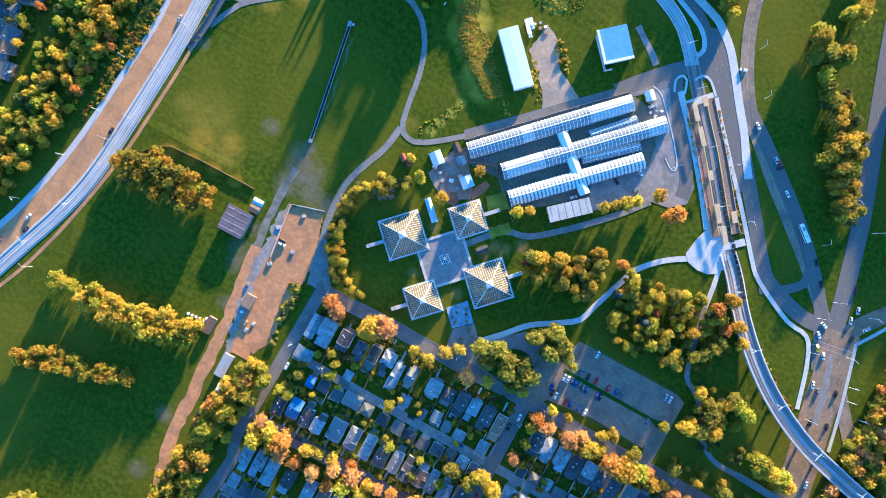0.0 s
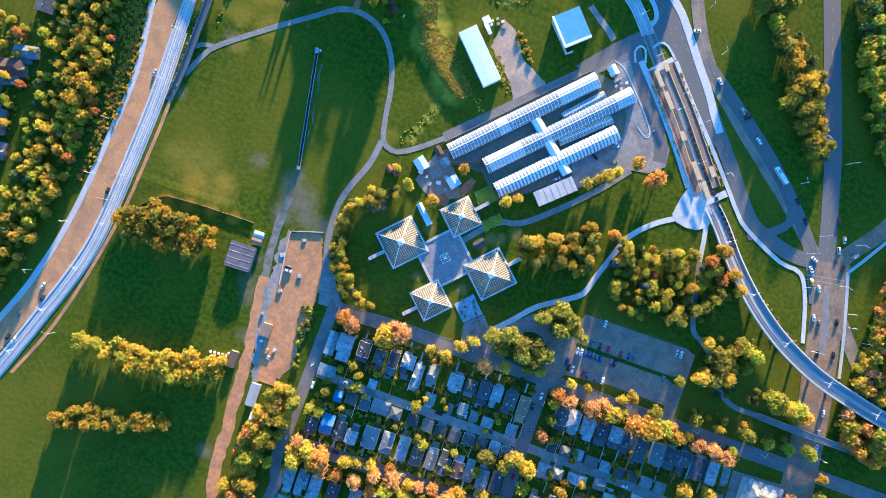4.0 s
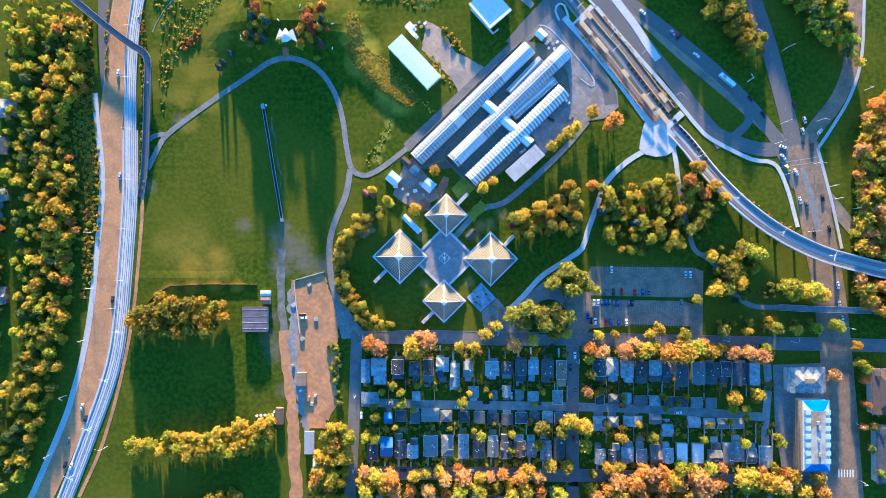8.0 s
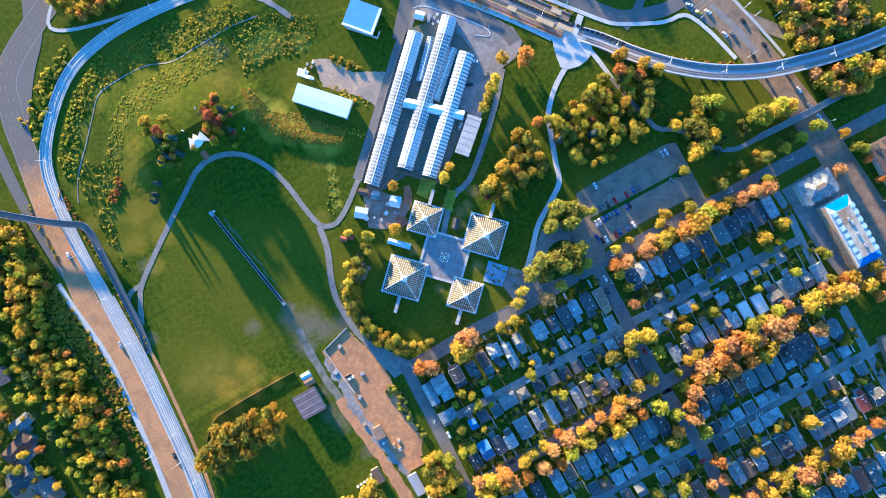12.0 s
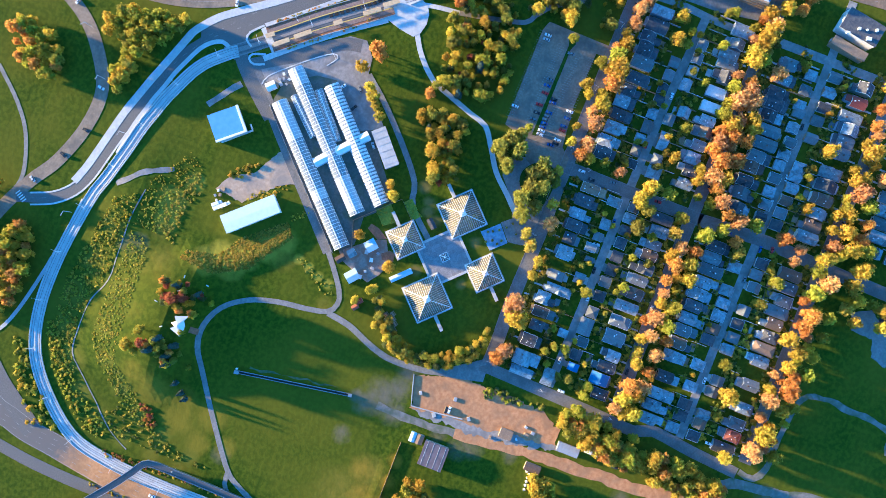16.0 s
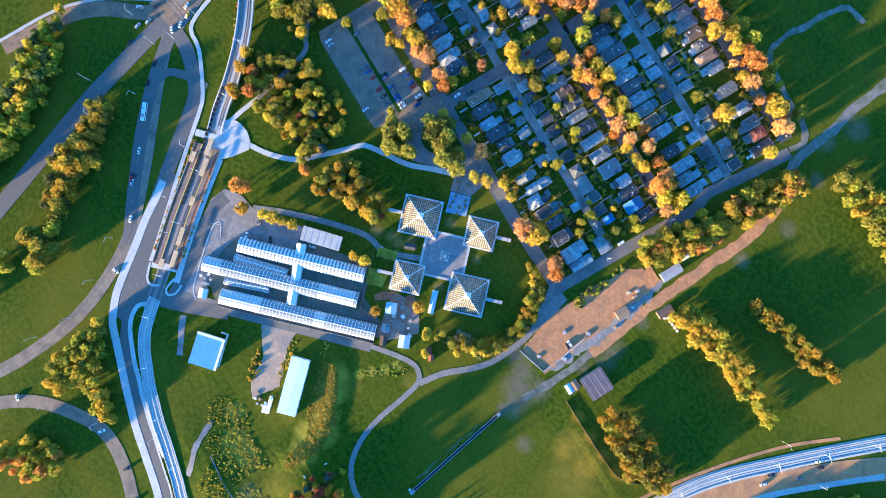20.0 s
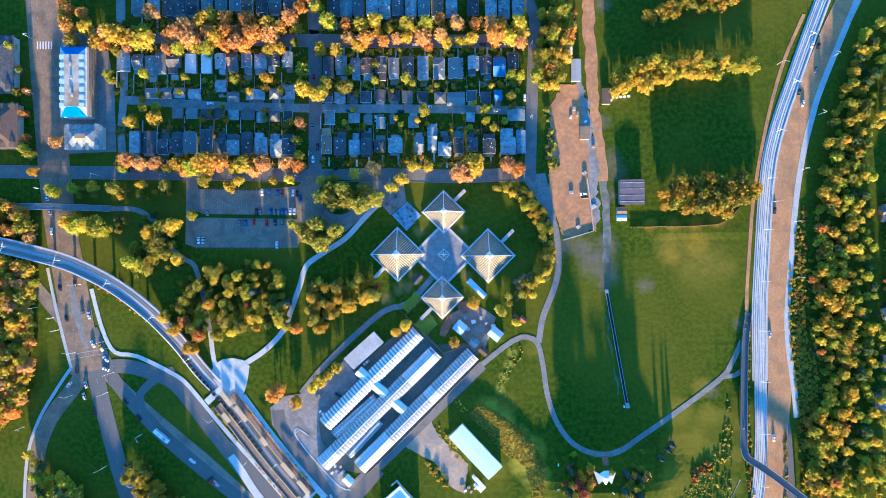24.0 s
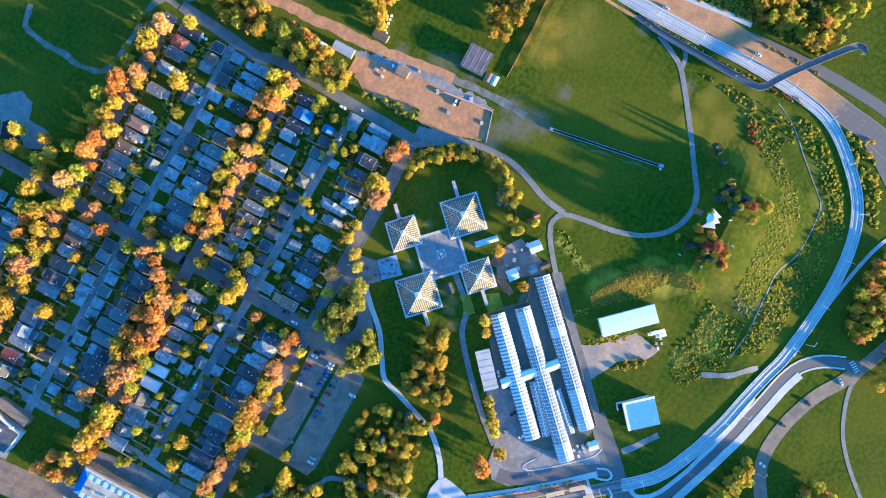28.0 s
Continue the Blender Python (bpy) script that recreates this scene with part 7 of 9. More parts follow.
    if rng.random() < 0.75:
        y0, y1 = sorted((f, f + front * 1.9))
        wide = rng.choice(((-0.47, 0.12), (-0.48, 0.48), (-0.3, 0.45)))
        porch = part("porch", boxed((wide[0] * w, wide[1] * w, y0, y1, -0.1, 0.35)), TIMBER, top)
        z0, z1 = (2.75, 2.3) if front > 0 else (2.3, 2.75)
        bm = bmesh.new()
        p0, p1 = (wide[0] - 0.02) * w, (wide[1] + 0.02) * w
        lo = [bm.verts.new(v) for v in ((p0, y0, z0), (p1, y0, z0), (p1, y1, z1), (p0, y1, z1))]
        hi = [bm.verts.new(v.co + Vector((0, 0, 0.15))) for v in lo]
        bm.faces.new(hi), bm.faces.new(lo[::-1])
        for i in range(4):
            bm.faces.new((lo[i], lo[(i + 1) % 4], hi[(i + 1) % 4], hi[i]))
        part("porch_roof", bm, ROOFS[rng.choice((colour, colour, "l", "g"))], porch)
    return top


house.vent = None


def house_row(rows, front=1, garage=False):
    """Rows of x, y, width, depth, in metres."""
    for (x, y, w, d), c in rows:
        house(x, y, w, d, c, 0, front, garage)
        if garage:
            # a pad from the alley to the garage door
            side = -front
            pad = part("driveway", boxed((-w * 0.42, w * 0.42, min(0, side * 3.2), max(0, side * 3.2), -0.2, 0.02 + 0.02 * house_rng.random())), house_rng.choice((CONCRETE, PATHWAY, PATHWAY)))
            pad.matrix_world = pose(x, y + side * (d / 2 + 0.05), 0)
            tagged(pad, "worn concrete pad between garage and alley", "driveway", "driveways")
        else:
            # front walk and a fence between this lot and the next
            walkway = part("front_walk", boxed((-0.6, 0.6, min(0, front * 6.0), max(0, front * 6.0), -0.2, 0.03)), CONCRETE)
            walkway.matrix_world = pose(x - 0.2 * w, y + front * (d / 2 + 2.0), 0)
            tagged(walkway, "narrow concrete walk to the front door", "path", "front walks")
            fence = thing("yard_fence", x + w / 2 + 1.3, y - front * (d / 2), 0, 0, "weathered board fence between two back yards", "fence", "yard fences")
            run = house_rng.uniform(8, 13)
            part("panel", boxed((-0.05, 0.05, min(0, -front * run), max(0, -front * run), -0.1, 1.7)), house_rng.choice((TIMBER, WALLS[1], WALLS[0])), fence)
            part("cap_rail", boxed((-0.1, 0.1, min(0, -front * run), max(0, -front * run), 1.7, 1.78)), WHITE_FRAME if house_rng.random() < 0.3 else TIMBER, fence)
            if house_rng.random() < 0.45:
                hut_w = house_rng.uniform(2.2, 3.2)
                patio = part("patio", boxed((-hut_w, hut_w, -1.8, 1.8, -0.2, 0.06)), house_rng.choice((TIMBER, CONCRETE, PAVING)))
                patio.matrix_world = pose(x + house_rng.uniform(-1, 1), y - front * (d / 2 + 2.0), 0)
                tagged(patio, "small paved patio behind a house", "patio", "patios")


def lots(places, colours, width, depth):
    """Places (x, y and, where given, width and depth) with a roof letter each."""
    out = []
    for p, c in zip(places, colours):
        w = p[2] if len(p) > 2 else width
        d = p[3] if len(p) > 3 else depth
        out.append(((p[0], p[1], w - 0.5, d - 0.7), c))
    return out


# first row, facing the street by the conservatory
house_row(lots([(-42.5, -73.7, 9.5, 17), (-30.3, -72.6, 7.5, 13), (-19.6, -73.7, 6.5, 12), (-10.7, -73.7, 6.2, 15), (-1.5, -71.8, 7.8, 13), (6.6, -77.3, 5.6, 17), (15.1, -72.5, 6, 10), (30.6, -71.8, 8.6, 9), (40.6, -71.8, 7, 8), (49.5, -73.6, 7, 14), (57.6, -73.6, 6.5, 14), (66.8, -74, 7.6, 15), (75.6, -75.5, 6, 17)], "glddbllglddldt"[1:] , 7, 13), 1)
house_row(lots([(-48.4, -91, 11, 7), (-51.3, -73.7, 5.5, 15), (-18.5, -90.2, 5), (18.8, -87.3, 6.4, 7), (32.5, -89.1, 3.2), (40.2, -86.9, 5.4, 7), (48.3, -89.1, 5), (57.5, -90.2, 7), (73.4, -90.9, 6, 9)], "llllglglll", 6, 6), 1, True)
house_row(lots([(-36.5, -104.2, 5), (-28.4, -103.1, 6.4), (-19.2, -103.8, 6), (-9.2, -102.4, 11, 8.5), (1.1, -103.1, 7), (12.5, -103.8, 6.4), (22.5, -103.8, 6.6), (31.3, -104.9, 7), (40.6, -104.9, 7), (49.8, -104.2, 7), (58.3, -104.2, 6.4), (66.7, -103.8, 6.4), (74.5, -104.1, 6.4)], "udgggdgddddld", 6, 7), -1, True)
house_row(lots([(-46.5, -125.9, 6.5, 10), (-37.6, -122.6, 7.4, 12), (-28.8, -121.9, 6.5, 15), (-20.7, -123.3, 7, 12), (-9.2, -121.8, 9, 13), (1.8, -121.8, 7, 13), (12.2, -122.2, 6.5, 15), (22.1, -121.8, 7.2, 15), (31.3, -122.2, 6.5, 13), (39.8, -121.8, 7, 15), (48.6, -121.8, 7, 14), (56.4, -121.8, 6.2, 13), (65.6, -124.4, 7, 12), (74.1, -123.2, 6.5, 13)], "dudlgglbgdbgld", 7, 13), -1)
house_row(lots([(100.4, -73.6, 8), (108.8, -73.6, 7), (118, -74, 7.6), (127.6, -74.7, 7), (136.5, -73.6, 7.8), (145, -74.7, 7), (153.8, -76.2, 7.6), (164.1, -74.7, 7.6), (173.7, -75.4, 8.4), (182.2, -74.7, 6.4), (191, -75.4, 8.4), (200.2, -75.4, 6.4)], "dlldlddgdddl", 7, 14), 1)
house_row(lots([(100.7, -92.4, 5.6), (109.9, -92, 7), (118.4, -91.3, 5.6), (126.8, -93.1, 8), (136.4, -93.1, 6.5), (146.3, -93.8, 6.8), (153.7, -93.8, 6.4), (163.3, -94.2, 6.8), (172.9, -94.5, 6.8)], "dglglddgg", 6, 6.5), 1, True)
house_row(lots([(100.3, -107.8, 8, 9), (109.1, -106.7, 7), (122, -106, 12, 6.5), (136.4, -104.8, 7), (144.1, -112.2, 7, 8), (161.4, -107, 7.8), (171.3, -107.8, 6.6), (180.5, -107.8, 7), (189.7, -107.7, 7)], "lllglllgg", 6, 6.5), -1, True)
house_row(lots([(100.6, -126.9, 6.4), (109.8, -126.9, 7), (118.2, -125.8, 7.6), (127.4, -126.1, 6.4), (136.6, -127.6, 6.4), (144, -125.8, 6.4), (153.6, -126.9, 7), (163.9, -126.9, 7.6), (174.9, -126.8, 8), (183.4, -126.8, 5.6), (189.6, -125.7, 8), (198.1, -126.8, 6.2), (208, -128.7, 8)], "ldlgblwwdglgl", 7, 13), -1)
# second and third streets
house_row(lots([(70.3, -164.4), (62.1, -164.3), (54, -165), (45.1, -164.9), (36.9, -164.1), (28.4, -164.1), (19.9, -164), (11.4, -164), (2.5, -163.9), (-6.7, -163.1), (-20.8, -163.8), (-32.6, -163.7), (-41.1, -163.6), (-50, -163.6)], "dlglldlgbldlll", 7, 15), 1)
house_row(lots([(62.1, -179.1), (45.8, -179.7), (37.3, -180.4), (28.7, -180.4), (19.5, -180.3), (11.7, -179.5), (-6, -179.4), (-20.8, -180), (-32.6, -180.7), (-40.8, -180.6), (-49.6, -178.4)], "llllbdllddl", 6.6, 8.5), 1, True)
house_row(lots([(70.2, -214), (61.3, -213.9), (52.7, -214.6), (44.6, -214.5), (36.4, -213.7), (27.6, -213.7), (19, -214.3), (10.5, -213.5), (-6.1, -213.4), (-21.6, -214.8), (-32.7, -213.9), (-41.2, -213.9), (-50.4, -213.1)], "bdggbdtlglgrd", 7, 14), -1)
house_row(lots([(70.2, -194.7), (62.4, -193.9), (53.9, -195.3), (37.6, -194.5), (28, -193.7), (18.7, -194.4), (10.2, -193.6), (-11.2, -194.9), (-19, -194.1), (-34.9, -194), (-41.2, -193.9), (-50, -193.1)], "dgggdglgglbd", 6.4, 8), -1, True)
house_row(lots([(170.7, -166.5), (162.2, -166.4), (152.8, -167.1), (143.5, -167.8), (134.2, -167.7), (126.8, -166.9), (117.1, -166.9), (108.2, -166.8), (98.5, -166.8)], "ddgggbdgd", 7.2, 15), 1)
house_row(lots([(171.4, -182.1), (160.3, -182), (150.9, -183.4), (142, -182.6), (134.2, -182.6), (125.6, -182.5), (116.3, -182.4), (107.4, -183.1), (98.5, -183.1)], "glgllglgd", 6.4, 7.5), 1, True)
house_row(lots([(172.1, -214.7), (163.9, -214.7), (155.7, -214.6), (141.5, -215.3), (132.6, -215.2), (123.3, -215.1), (113.6, -214.3), (105.1, -214.2), (96.9, -214.9)], "lggldblbl", 7.2, 14), -1)
house_row(lots([(170.7, -195.4), (158.4, -195.3), (137.9, -195.2), (131.2, -194.4), (123.4, -195.1), (114.4, -194.3), (105.5, -194.2), (97, -194.2)], "gglllbgd", 6.4, 8), -1, True)
house_row(lots([(175, -258.6), (166, -258.5), (157.8, -259.2), (148.9, -258.3), (139.6, -258.3), (131, -259.7), (122.4, -258.9), (113.2, -258.8), (103.5, -258)], "grlgglgld", 7.2, 15), 1)
house_row(lots([(173.1, -274.1), (156.3, -274.7), (141.4, -273.9), (131.3, -274.5), (113.5, -274.4), (102.3, -272.8)], "glglll", 6.4, 8), 1, True)
house_row(lots([(178 + k * 10.2, -165 - (k % 3)) for k in range(3)], "dlgldl", 7.5, 14), 1)
house_row(lots([(176 + k * 10.6, -181) for k in range(3)], "lgldgl", 6.4, 7), 1, True)
house_row(lots([(180 + k * 10.2, -214 + (k % 2)) for k in range(3)], "lrdgl", 7.2, 14), -1)
house_row(lots([(180 + k * 10.6, -196) for k in range(3)], "dlggl", 6.4, 8), -1, True)
house_row(lots([(174 + k * 10.6, -258) for k in range(4)], "glgd", 7.2, 15), 1)
house_row(lots([(92 + k * 11, -309 + (k % 2)) for k in range(10)], "lgdlbglldg", 7.4, 14), -1)
house_row(lots([(90 + k * 11, -292) for k in range(9)], "glgldglgl", 6.4, 7), -1, True)
# large houses beyond the western woods
for (x, y), w, d, c, turn in zip([(-308.1, -29.5), (-296.9, -15.2), (-308.8, -0.7), (-300.6, 24.1), (-292.9, 37.8)]+[(-299.8, -6.4), (-309.6, 7.4), (-290.4, -25.9)]+[(-285.8, 96.8), (-291.5, 72.6)], (20, 13, 20, 22, 14, 14, 15, 10, 12, 12), (9, 11, 13, 16, 11, 12, 13, 9, 10, 10), "rbtbggdgld", (12, 20, 15, 20, 10, 5, 5, 5, 0, 0)):
    house(x, y, w, d, c, turn, 1, False, "large houses")


# ---- buildings by the avenue ----
def apartments():
    a, b, c = [Vector(p) for p in [(227, -90.1), (226.7, -137.1), (245.8, -137.1)]]
    mid = (a + c) / 2
    L, W = (b - a).length, (c - b).length
    top = thing("apartment_block", mid.x, mid.y, 0, 0, "four-storey apartment block under construction wrapped in blue membrane", "building")
    x, y, h = W / 2 - 1.5, L / 2 - 1.5, 10.0
    part("wall", boxed((-x, x, -y, y, -0.3, h)), WALLS[0], top, "pale boarded wall")
    # mansard of blue boards round a pale flat roof
    bm = bmesh.new()
    o = [bm.verts.new(v) for v in ((-x - .6, -y - .6, h), (x + .6, -y - .6, h), (x + .6, y + .6, h), (-x - .6, y + .6, h))]
    i = [bm.verts.new(v) for v in ((-x + 4.2, -y + 5, h + 2.6), (x - 4.2, -y + 5, h + 2.6), (x - 4.2, y - 6, h + 2.6), (-x + 4.2, y - 6, h + 2.6))]
    for k in range(4):
        bm.faces.new((o[k], o[(k + 1) % 4], i[(k + 1) % 4], i[k]))
    bm.faces.new(i)
    bm.faces.new(o[::-1])
    part("mansard", bm, surface("primed_boards", (0.55, 0.57, 0.58), (0.66, 0.67, 0.67), scale=0.8, spots=(0.3, 0.4, 0.5), spot_scale=0.3, spot_amount=0.7, bump=0.1), top, "pale boarded sloping roof edges")
    for s in (1, -1):
        e, g = (y + .6, y - 6) if s > 0 else (y + .6, y - 5)
        bm = bmesh.new()
        bm.faces.new([bm.verts.new(v) for v in ((-x - .5, s * e, h + .06), (x + .5, s * e, h + .06), (x - 4.2, s * g, h + 2.68), (-x + 4.2, s * g, h + 2.68))])
        bmesh.ops.solidify(bm, geom=bm.faces[:], thickness=0.05)
        part("end_membrane", bm, BLUE_WRAP, top, "bright blue membrane over the hipped end")
    part("flat_roof", boxed((-x + 3.3, x - 3.3, -y + 4.8, y - 5.8, h + 2.5, h + 2.9)), surface("roof_felt", (0.4, 0.37, 0.31), (0.52, 0.49, 0.42), scale=0.25, spots=(0.24, 0.16, 0.1), spot_scale=0.12, spot_amount=0.9, bump=0.1), top, "pale stained flat roof")
    bm0 = None
    n = 7
    for s in (1, -1):
        for k in range(n):
            v = -y + 6.5 + k * (2 * y - 13) / (n - 1)
            d = part("dormer", boxed((-1.9, 1.9, -1.3, 1.3, 0, 2.4), (-2.0, 2.0, -1.5, 1.5, 2.4, 2.6)), PALE_BLUE, top) if bm0 is None else again(bm0, top, Matrix())
            bm0 = bm0 or d
            d.matrix_basis = pose(s * (x - 2.2), v, h + 0.2)
            for z in (1.2, 4.2, 7.2):
                g = part("window", boxed((-0.05, 0.05, -1.1, 1.1, 0, 1.6)), DARK_GLASS, top) if (k, z, s) == (0, 1.2, 1) else again(apartments.window, top, Matrix())
                apartments.window = g
                g.matrix_basis = pose(s * (x + 0.02), v, z)
            e = part("balcony", boxed((-0.8, 0.8, -1.6, 1.6, 0, 0.2), (-0.8, 0.8, -1.6, -1.5, 0.2, 1.2), (-0.8, 0.8, 1.5, 1.6, 0.2, 1.2)), WHITE_METAL, top) if (k, s) == (0, 1) else again(apartments.balcony, top, Matrix())
            apartments.balcony = e
            e.matrix_basis = pose(s * (x + 0.8), v + 1.0, 4.0 + 3.0 * (k % 2))
    # scaffold on the west side
    bm = bmesh.new()
    for k in range(12):
        v = -y + k * 2 * y / 11
        bar(bm, (-x - 2.4, v, -0.2), (-x - 2.4, v, h + 1), 0.06, 5)
    part("scaffold_poles", bm, STEEL, top)
    for z in (2.5, 5.5, 8.5, 11.2):
        part("scaffold_deck", boxed((-x - 2.5, -x - 1.2, -y, y, z, z + 0.12)), TIMBER, top)
    for u, v in ((0, -y * 0.1), (0.5, -y * 0.5), (-0.6, y * 0.4), (0.3, y * 0.25)):
        part("roof_unit", soft_box(u - 0.8, u + 0.8, v - 1.1, v + 1.1, h + 2.9, h + 4.0, 0.08), GREY_METAL, top)


apartments()


def pavilion(corners, h, rise, roof_mat, label, gables=4):
    a, b, c = [Vector(p) for p in corners]
    mid, L, W = (a + c) / 2, (b - a).length, (c - b).length
    d = b - a
    top = thing("corner_building", mid.x, mid.y, 0, math.degrees(math.atan2(d.y, d.x)), label, "building")
    part("wall", boxed((-L / 2 + 0.6, L / 2 - 0.6, -W / 2 + 0.6, W / 2 - 0.6, -0.3, h)), WALLS[2], top)
    part("roof", hip_roof(L, W, h, rise, 0.3), roof_mat, top)
    part("roof_deck", boxed((-L * 0.14, L * 0.14, -W * 0.1, W * 0.1, h + rise - 0.9, h + rise + 0.15)), ROOFS["t"], top, "tan flat top of the roof")
    first = first_window = None
    for k in range(gables):
        u = -L / 2 + (k + 0.5) * L / gables
        for s in (1, -1):
            m = pose(u, s * W * 0.42, h - 0.4)
            if first is None:
                first = part("dormer", gable_roof(3.4, 3.0, 1.2, 1.4, 0.3), roof_mat, top)
                first_window = part("window", boxed((-0.9, 0.9, -0.06, 0.0, 0, 1.5)), DARK_GLASS, top)
                first.matrix_basis = m
                first_window.matrix_basis = pose(u, s * (W / 2 - 0.55), 1.2, 0, 0, 180 if s > 0 else 0)
            else:
                again(first, top, m)
                again(first_window, top, pose(u, s * (W / 2 - 0.55), 1.2, 0, 0, 180 if s > 0 else 0))
    return top


pavilion([(220.5, -71), (244.4, -71), (244.3, -86.4)], 6.5, 4.2, ROOFS["l"], "blue-grey hipped corner building with dormers and a tan roof top")
pavilion([(274.6, -71.7), (299.6, -71.7), (299.4, -101.1)], 7, 4, ROOFS["b"], "brown hipped apartment building with gables")
pavilion([(277.2, -108.4), (303, -108.4), (302.6, -145.1)], 7, 3.6, ROOFS["d"], "dark roofed apartment building with gables")

shed("flat_block", [(240.5, -212.6), (225.8, -210), (230, -184.1)], 9.0, WALLS[0], ROOFS["d"], "flat-roofed dark apartment block with white balconies", "building")
shed("terrace_block", [(223, -209.1), (217.1, -208.2), (218.6, -183.8)], 6.0, WALLS[4], ROOFS["t"], "long tan-roofed terrace beside a lane", "building")
for x, y, w, d in ((229, -204, 2.4, 3.2), (233, -196, 1.8, 1.8), (236, -207, 2.0, 1.4), (228, -190, 1.6, 2.4), (234, -201, 1.2, 1.2)):
    unit = part("roof_plant", soft_box(-w / 2, w / 2, -d / 2, d / 2, 0, 1.2, 0.08), WHITE_METAL)
    unit.matrix_world = pose(x, y, 9.33, 0, 0, 10)
    tagged(unit, "white ventilation unit on the flat roof", "roof unit", "roof units")
# ---- light rail stop ----
stop_line = smooth_line(TRACK_STOP)
for side, off in ((1, 5.2), (-1, -5.2)):
    pts = [(91.5, 158.2), (102.1, 145.5), (113.5, 132.1), (132.9, 106.6), (143.7, 92.6)]
    plat = thing("platform", 0, 0, 0, 0, "paved light rail platform with tan edge strips", "platform", "stop platforms")
    part("slab", strip(pts, off + 1.7, off - 1.7, -0.2, 0.55), surface("platform_paving_%d" % side, (0.19, 0.13, 0.11), (0.28, 0.2, 0.165), scale=1.2, bump=0.1), plat, "reddish platform paving")
    part("edge_strip", strip(pts, off - side * 1.3 + 0.3, off - side * 1.3 - 0.3, 0.5, 0.57), surface("tactile_strip_%d" % side, (0.5, 0.38, 0.1), scale=2, bump=0.1), plat, "yellow tactile edge")
    part("planter", strip(pts, off + side * 2.6 + 0.8, off + side * 2.6 - 0.8, -0.2, 0.45), MULCH, plat)
    part("back_wall", strip(pts, off + side * 3.6 + 0.15, off + side * 3.6 - 0.15, -0.2, 1.0), CONCRETE, plat)
canopy_roof = surface("canopy_roof", (0.5, 0.36, 0.2), (0.6, 0.45, 0.27), scale=0.7, bump=0.1)
for p, ln in zip([(92.1, 149.5, 0), (102.1, 138.3, 0), (117.6, 119.6, 0), (132.4, 101.4, 0), (142, 91.7, 0), (94, 158, 1), (142, 104, 1)], (11, 12, 6, 12, 11, 6, 7)):
    near = min(range(1, len(stop_line) - 1), key=lambda i: (stop_line[i] - Vector(p[:2])).length)
    d = stop_line[near + 1] - stop_line[near - 1]
    shelter = thing("platform_shelter", p[0], p[1], 0.5, math.degrees(math.atan2(d.y, d.x)), "platform shelter with a tan flat roof and steel posts", "shelter", "platform shelters")
    part("roof", soft_box(-ln / 2, ln / 2, -1.5, 1.5, 3.0, 3.3, 0.08), canopy_roof, shelter)
    for k in range(3):
        bm = bmesh.new()
        u = -ln / 2 + 0.6 + k * (ln - 1.2) / 2
        bar(bm, (u, 0, 0), (u, 0, 3.0), 0.12, 8)
        part("post", bm, STEEL, shelter)
    part("bench", soft_box(-1.2, 1.2, -0.25, 0.25, 0.4, 0.5, 0.03), TIMBER, shelter)
    part("wind_screen", boxed((-ln / 2 + 0.7, ln / 2 - 0.7, 0.9, 0.96, 0.1, 2.3)), PYRAMID_GLASS, shelter)
for pts, z in (([(85.8, 152.5), (97.7, 164.8)], 0.13), ([(142.7, 82.8), (156, 94.7)], 0.15)):
    structure("pavement_crossing", strip(pts, 2.2, -2.2, -0.2, z + 0.12), PALE_CONCRETE, "pale concrete crossing over the rails", "pavement")
structure("pavement_stop_west", strip([(78.4, 157.6), (90, 144.6), (102.1, 130.2), (116.5, 111.9), (132, 90.6)], 1.9, -1.9, -0.2, 0.21), PALE_CONCRETE, "pale concrete pavement beside the stop", "pavement")


def rail_mast(x, y, z, turn):
    if rail_mast.first is None:
        top = thing("overhead_line_mast", x, y, z, turn, "slim grey steel overhead line mast with side arms", "mast", "overhead line masts")
        bm = bmesh.new()
        bar(bm, (0, 0, -0.5), (0, 0, 7.5), 0.16, 8, 0.1)
        part("pole", bm, WHITE_FRAME, top)
        for s in (1, -1):
            bm = bmesh.new()
            beam(bm, (0, 0, 6.6), (0, s * 3.4, 6.9), 0.12, 0.12)
            beam(bm, (0, 0, 5.8), (0, s * 2.6, 6.7), 0.07, 0.07)
            part("arm", bm, WHITE_FRAME, top)
        rail_mast.first = top
        return top
    return copy_thing(rail_mast.first, pose(x, y, z, 0, 0, turn))


rail_mast.first = None
for pts, step in ((TRACK_HILL, 32), (TRACK_STOP, 36), (BRIDGE, 34)):
    line = smooth_line(pts, 2.0)
    run = 10.0
    for a, b in zip(line, line[1:]):
        run += (b - a).length
        if run > step:
            run = 0
            d = b - a
            rail_mast(a.x, a.y, (a.z if len(a) > 2 else 0) + 0.2, math.degrees(math.atan2(d.y, d.x)))
# sleepers' fasteners and dark crossties on the stop and bridge approach
for pts in (TRACK_STOP,):
    part("track_panel", strip(pts, 3.2, 1.4, 0.0, 0.13), ASPHALT, trackbed)
    part("track_panel", strip(pts, -1.4, -3.2, 0.0, 0.13), ASPHALT, trackbed)


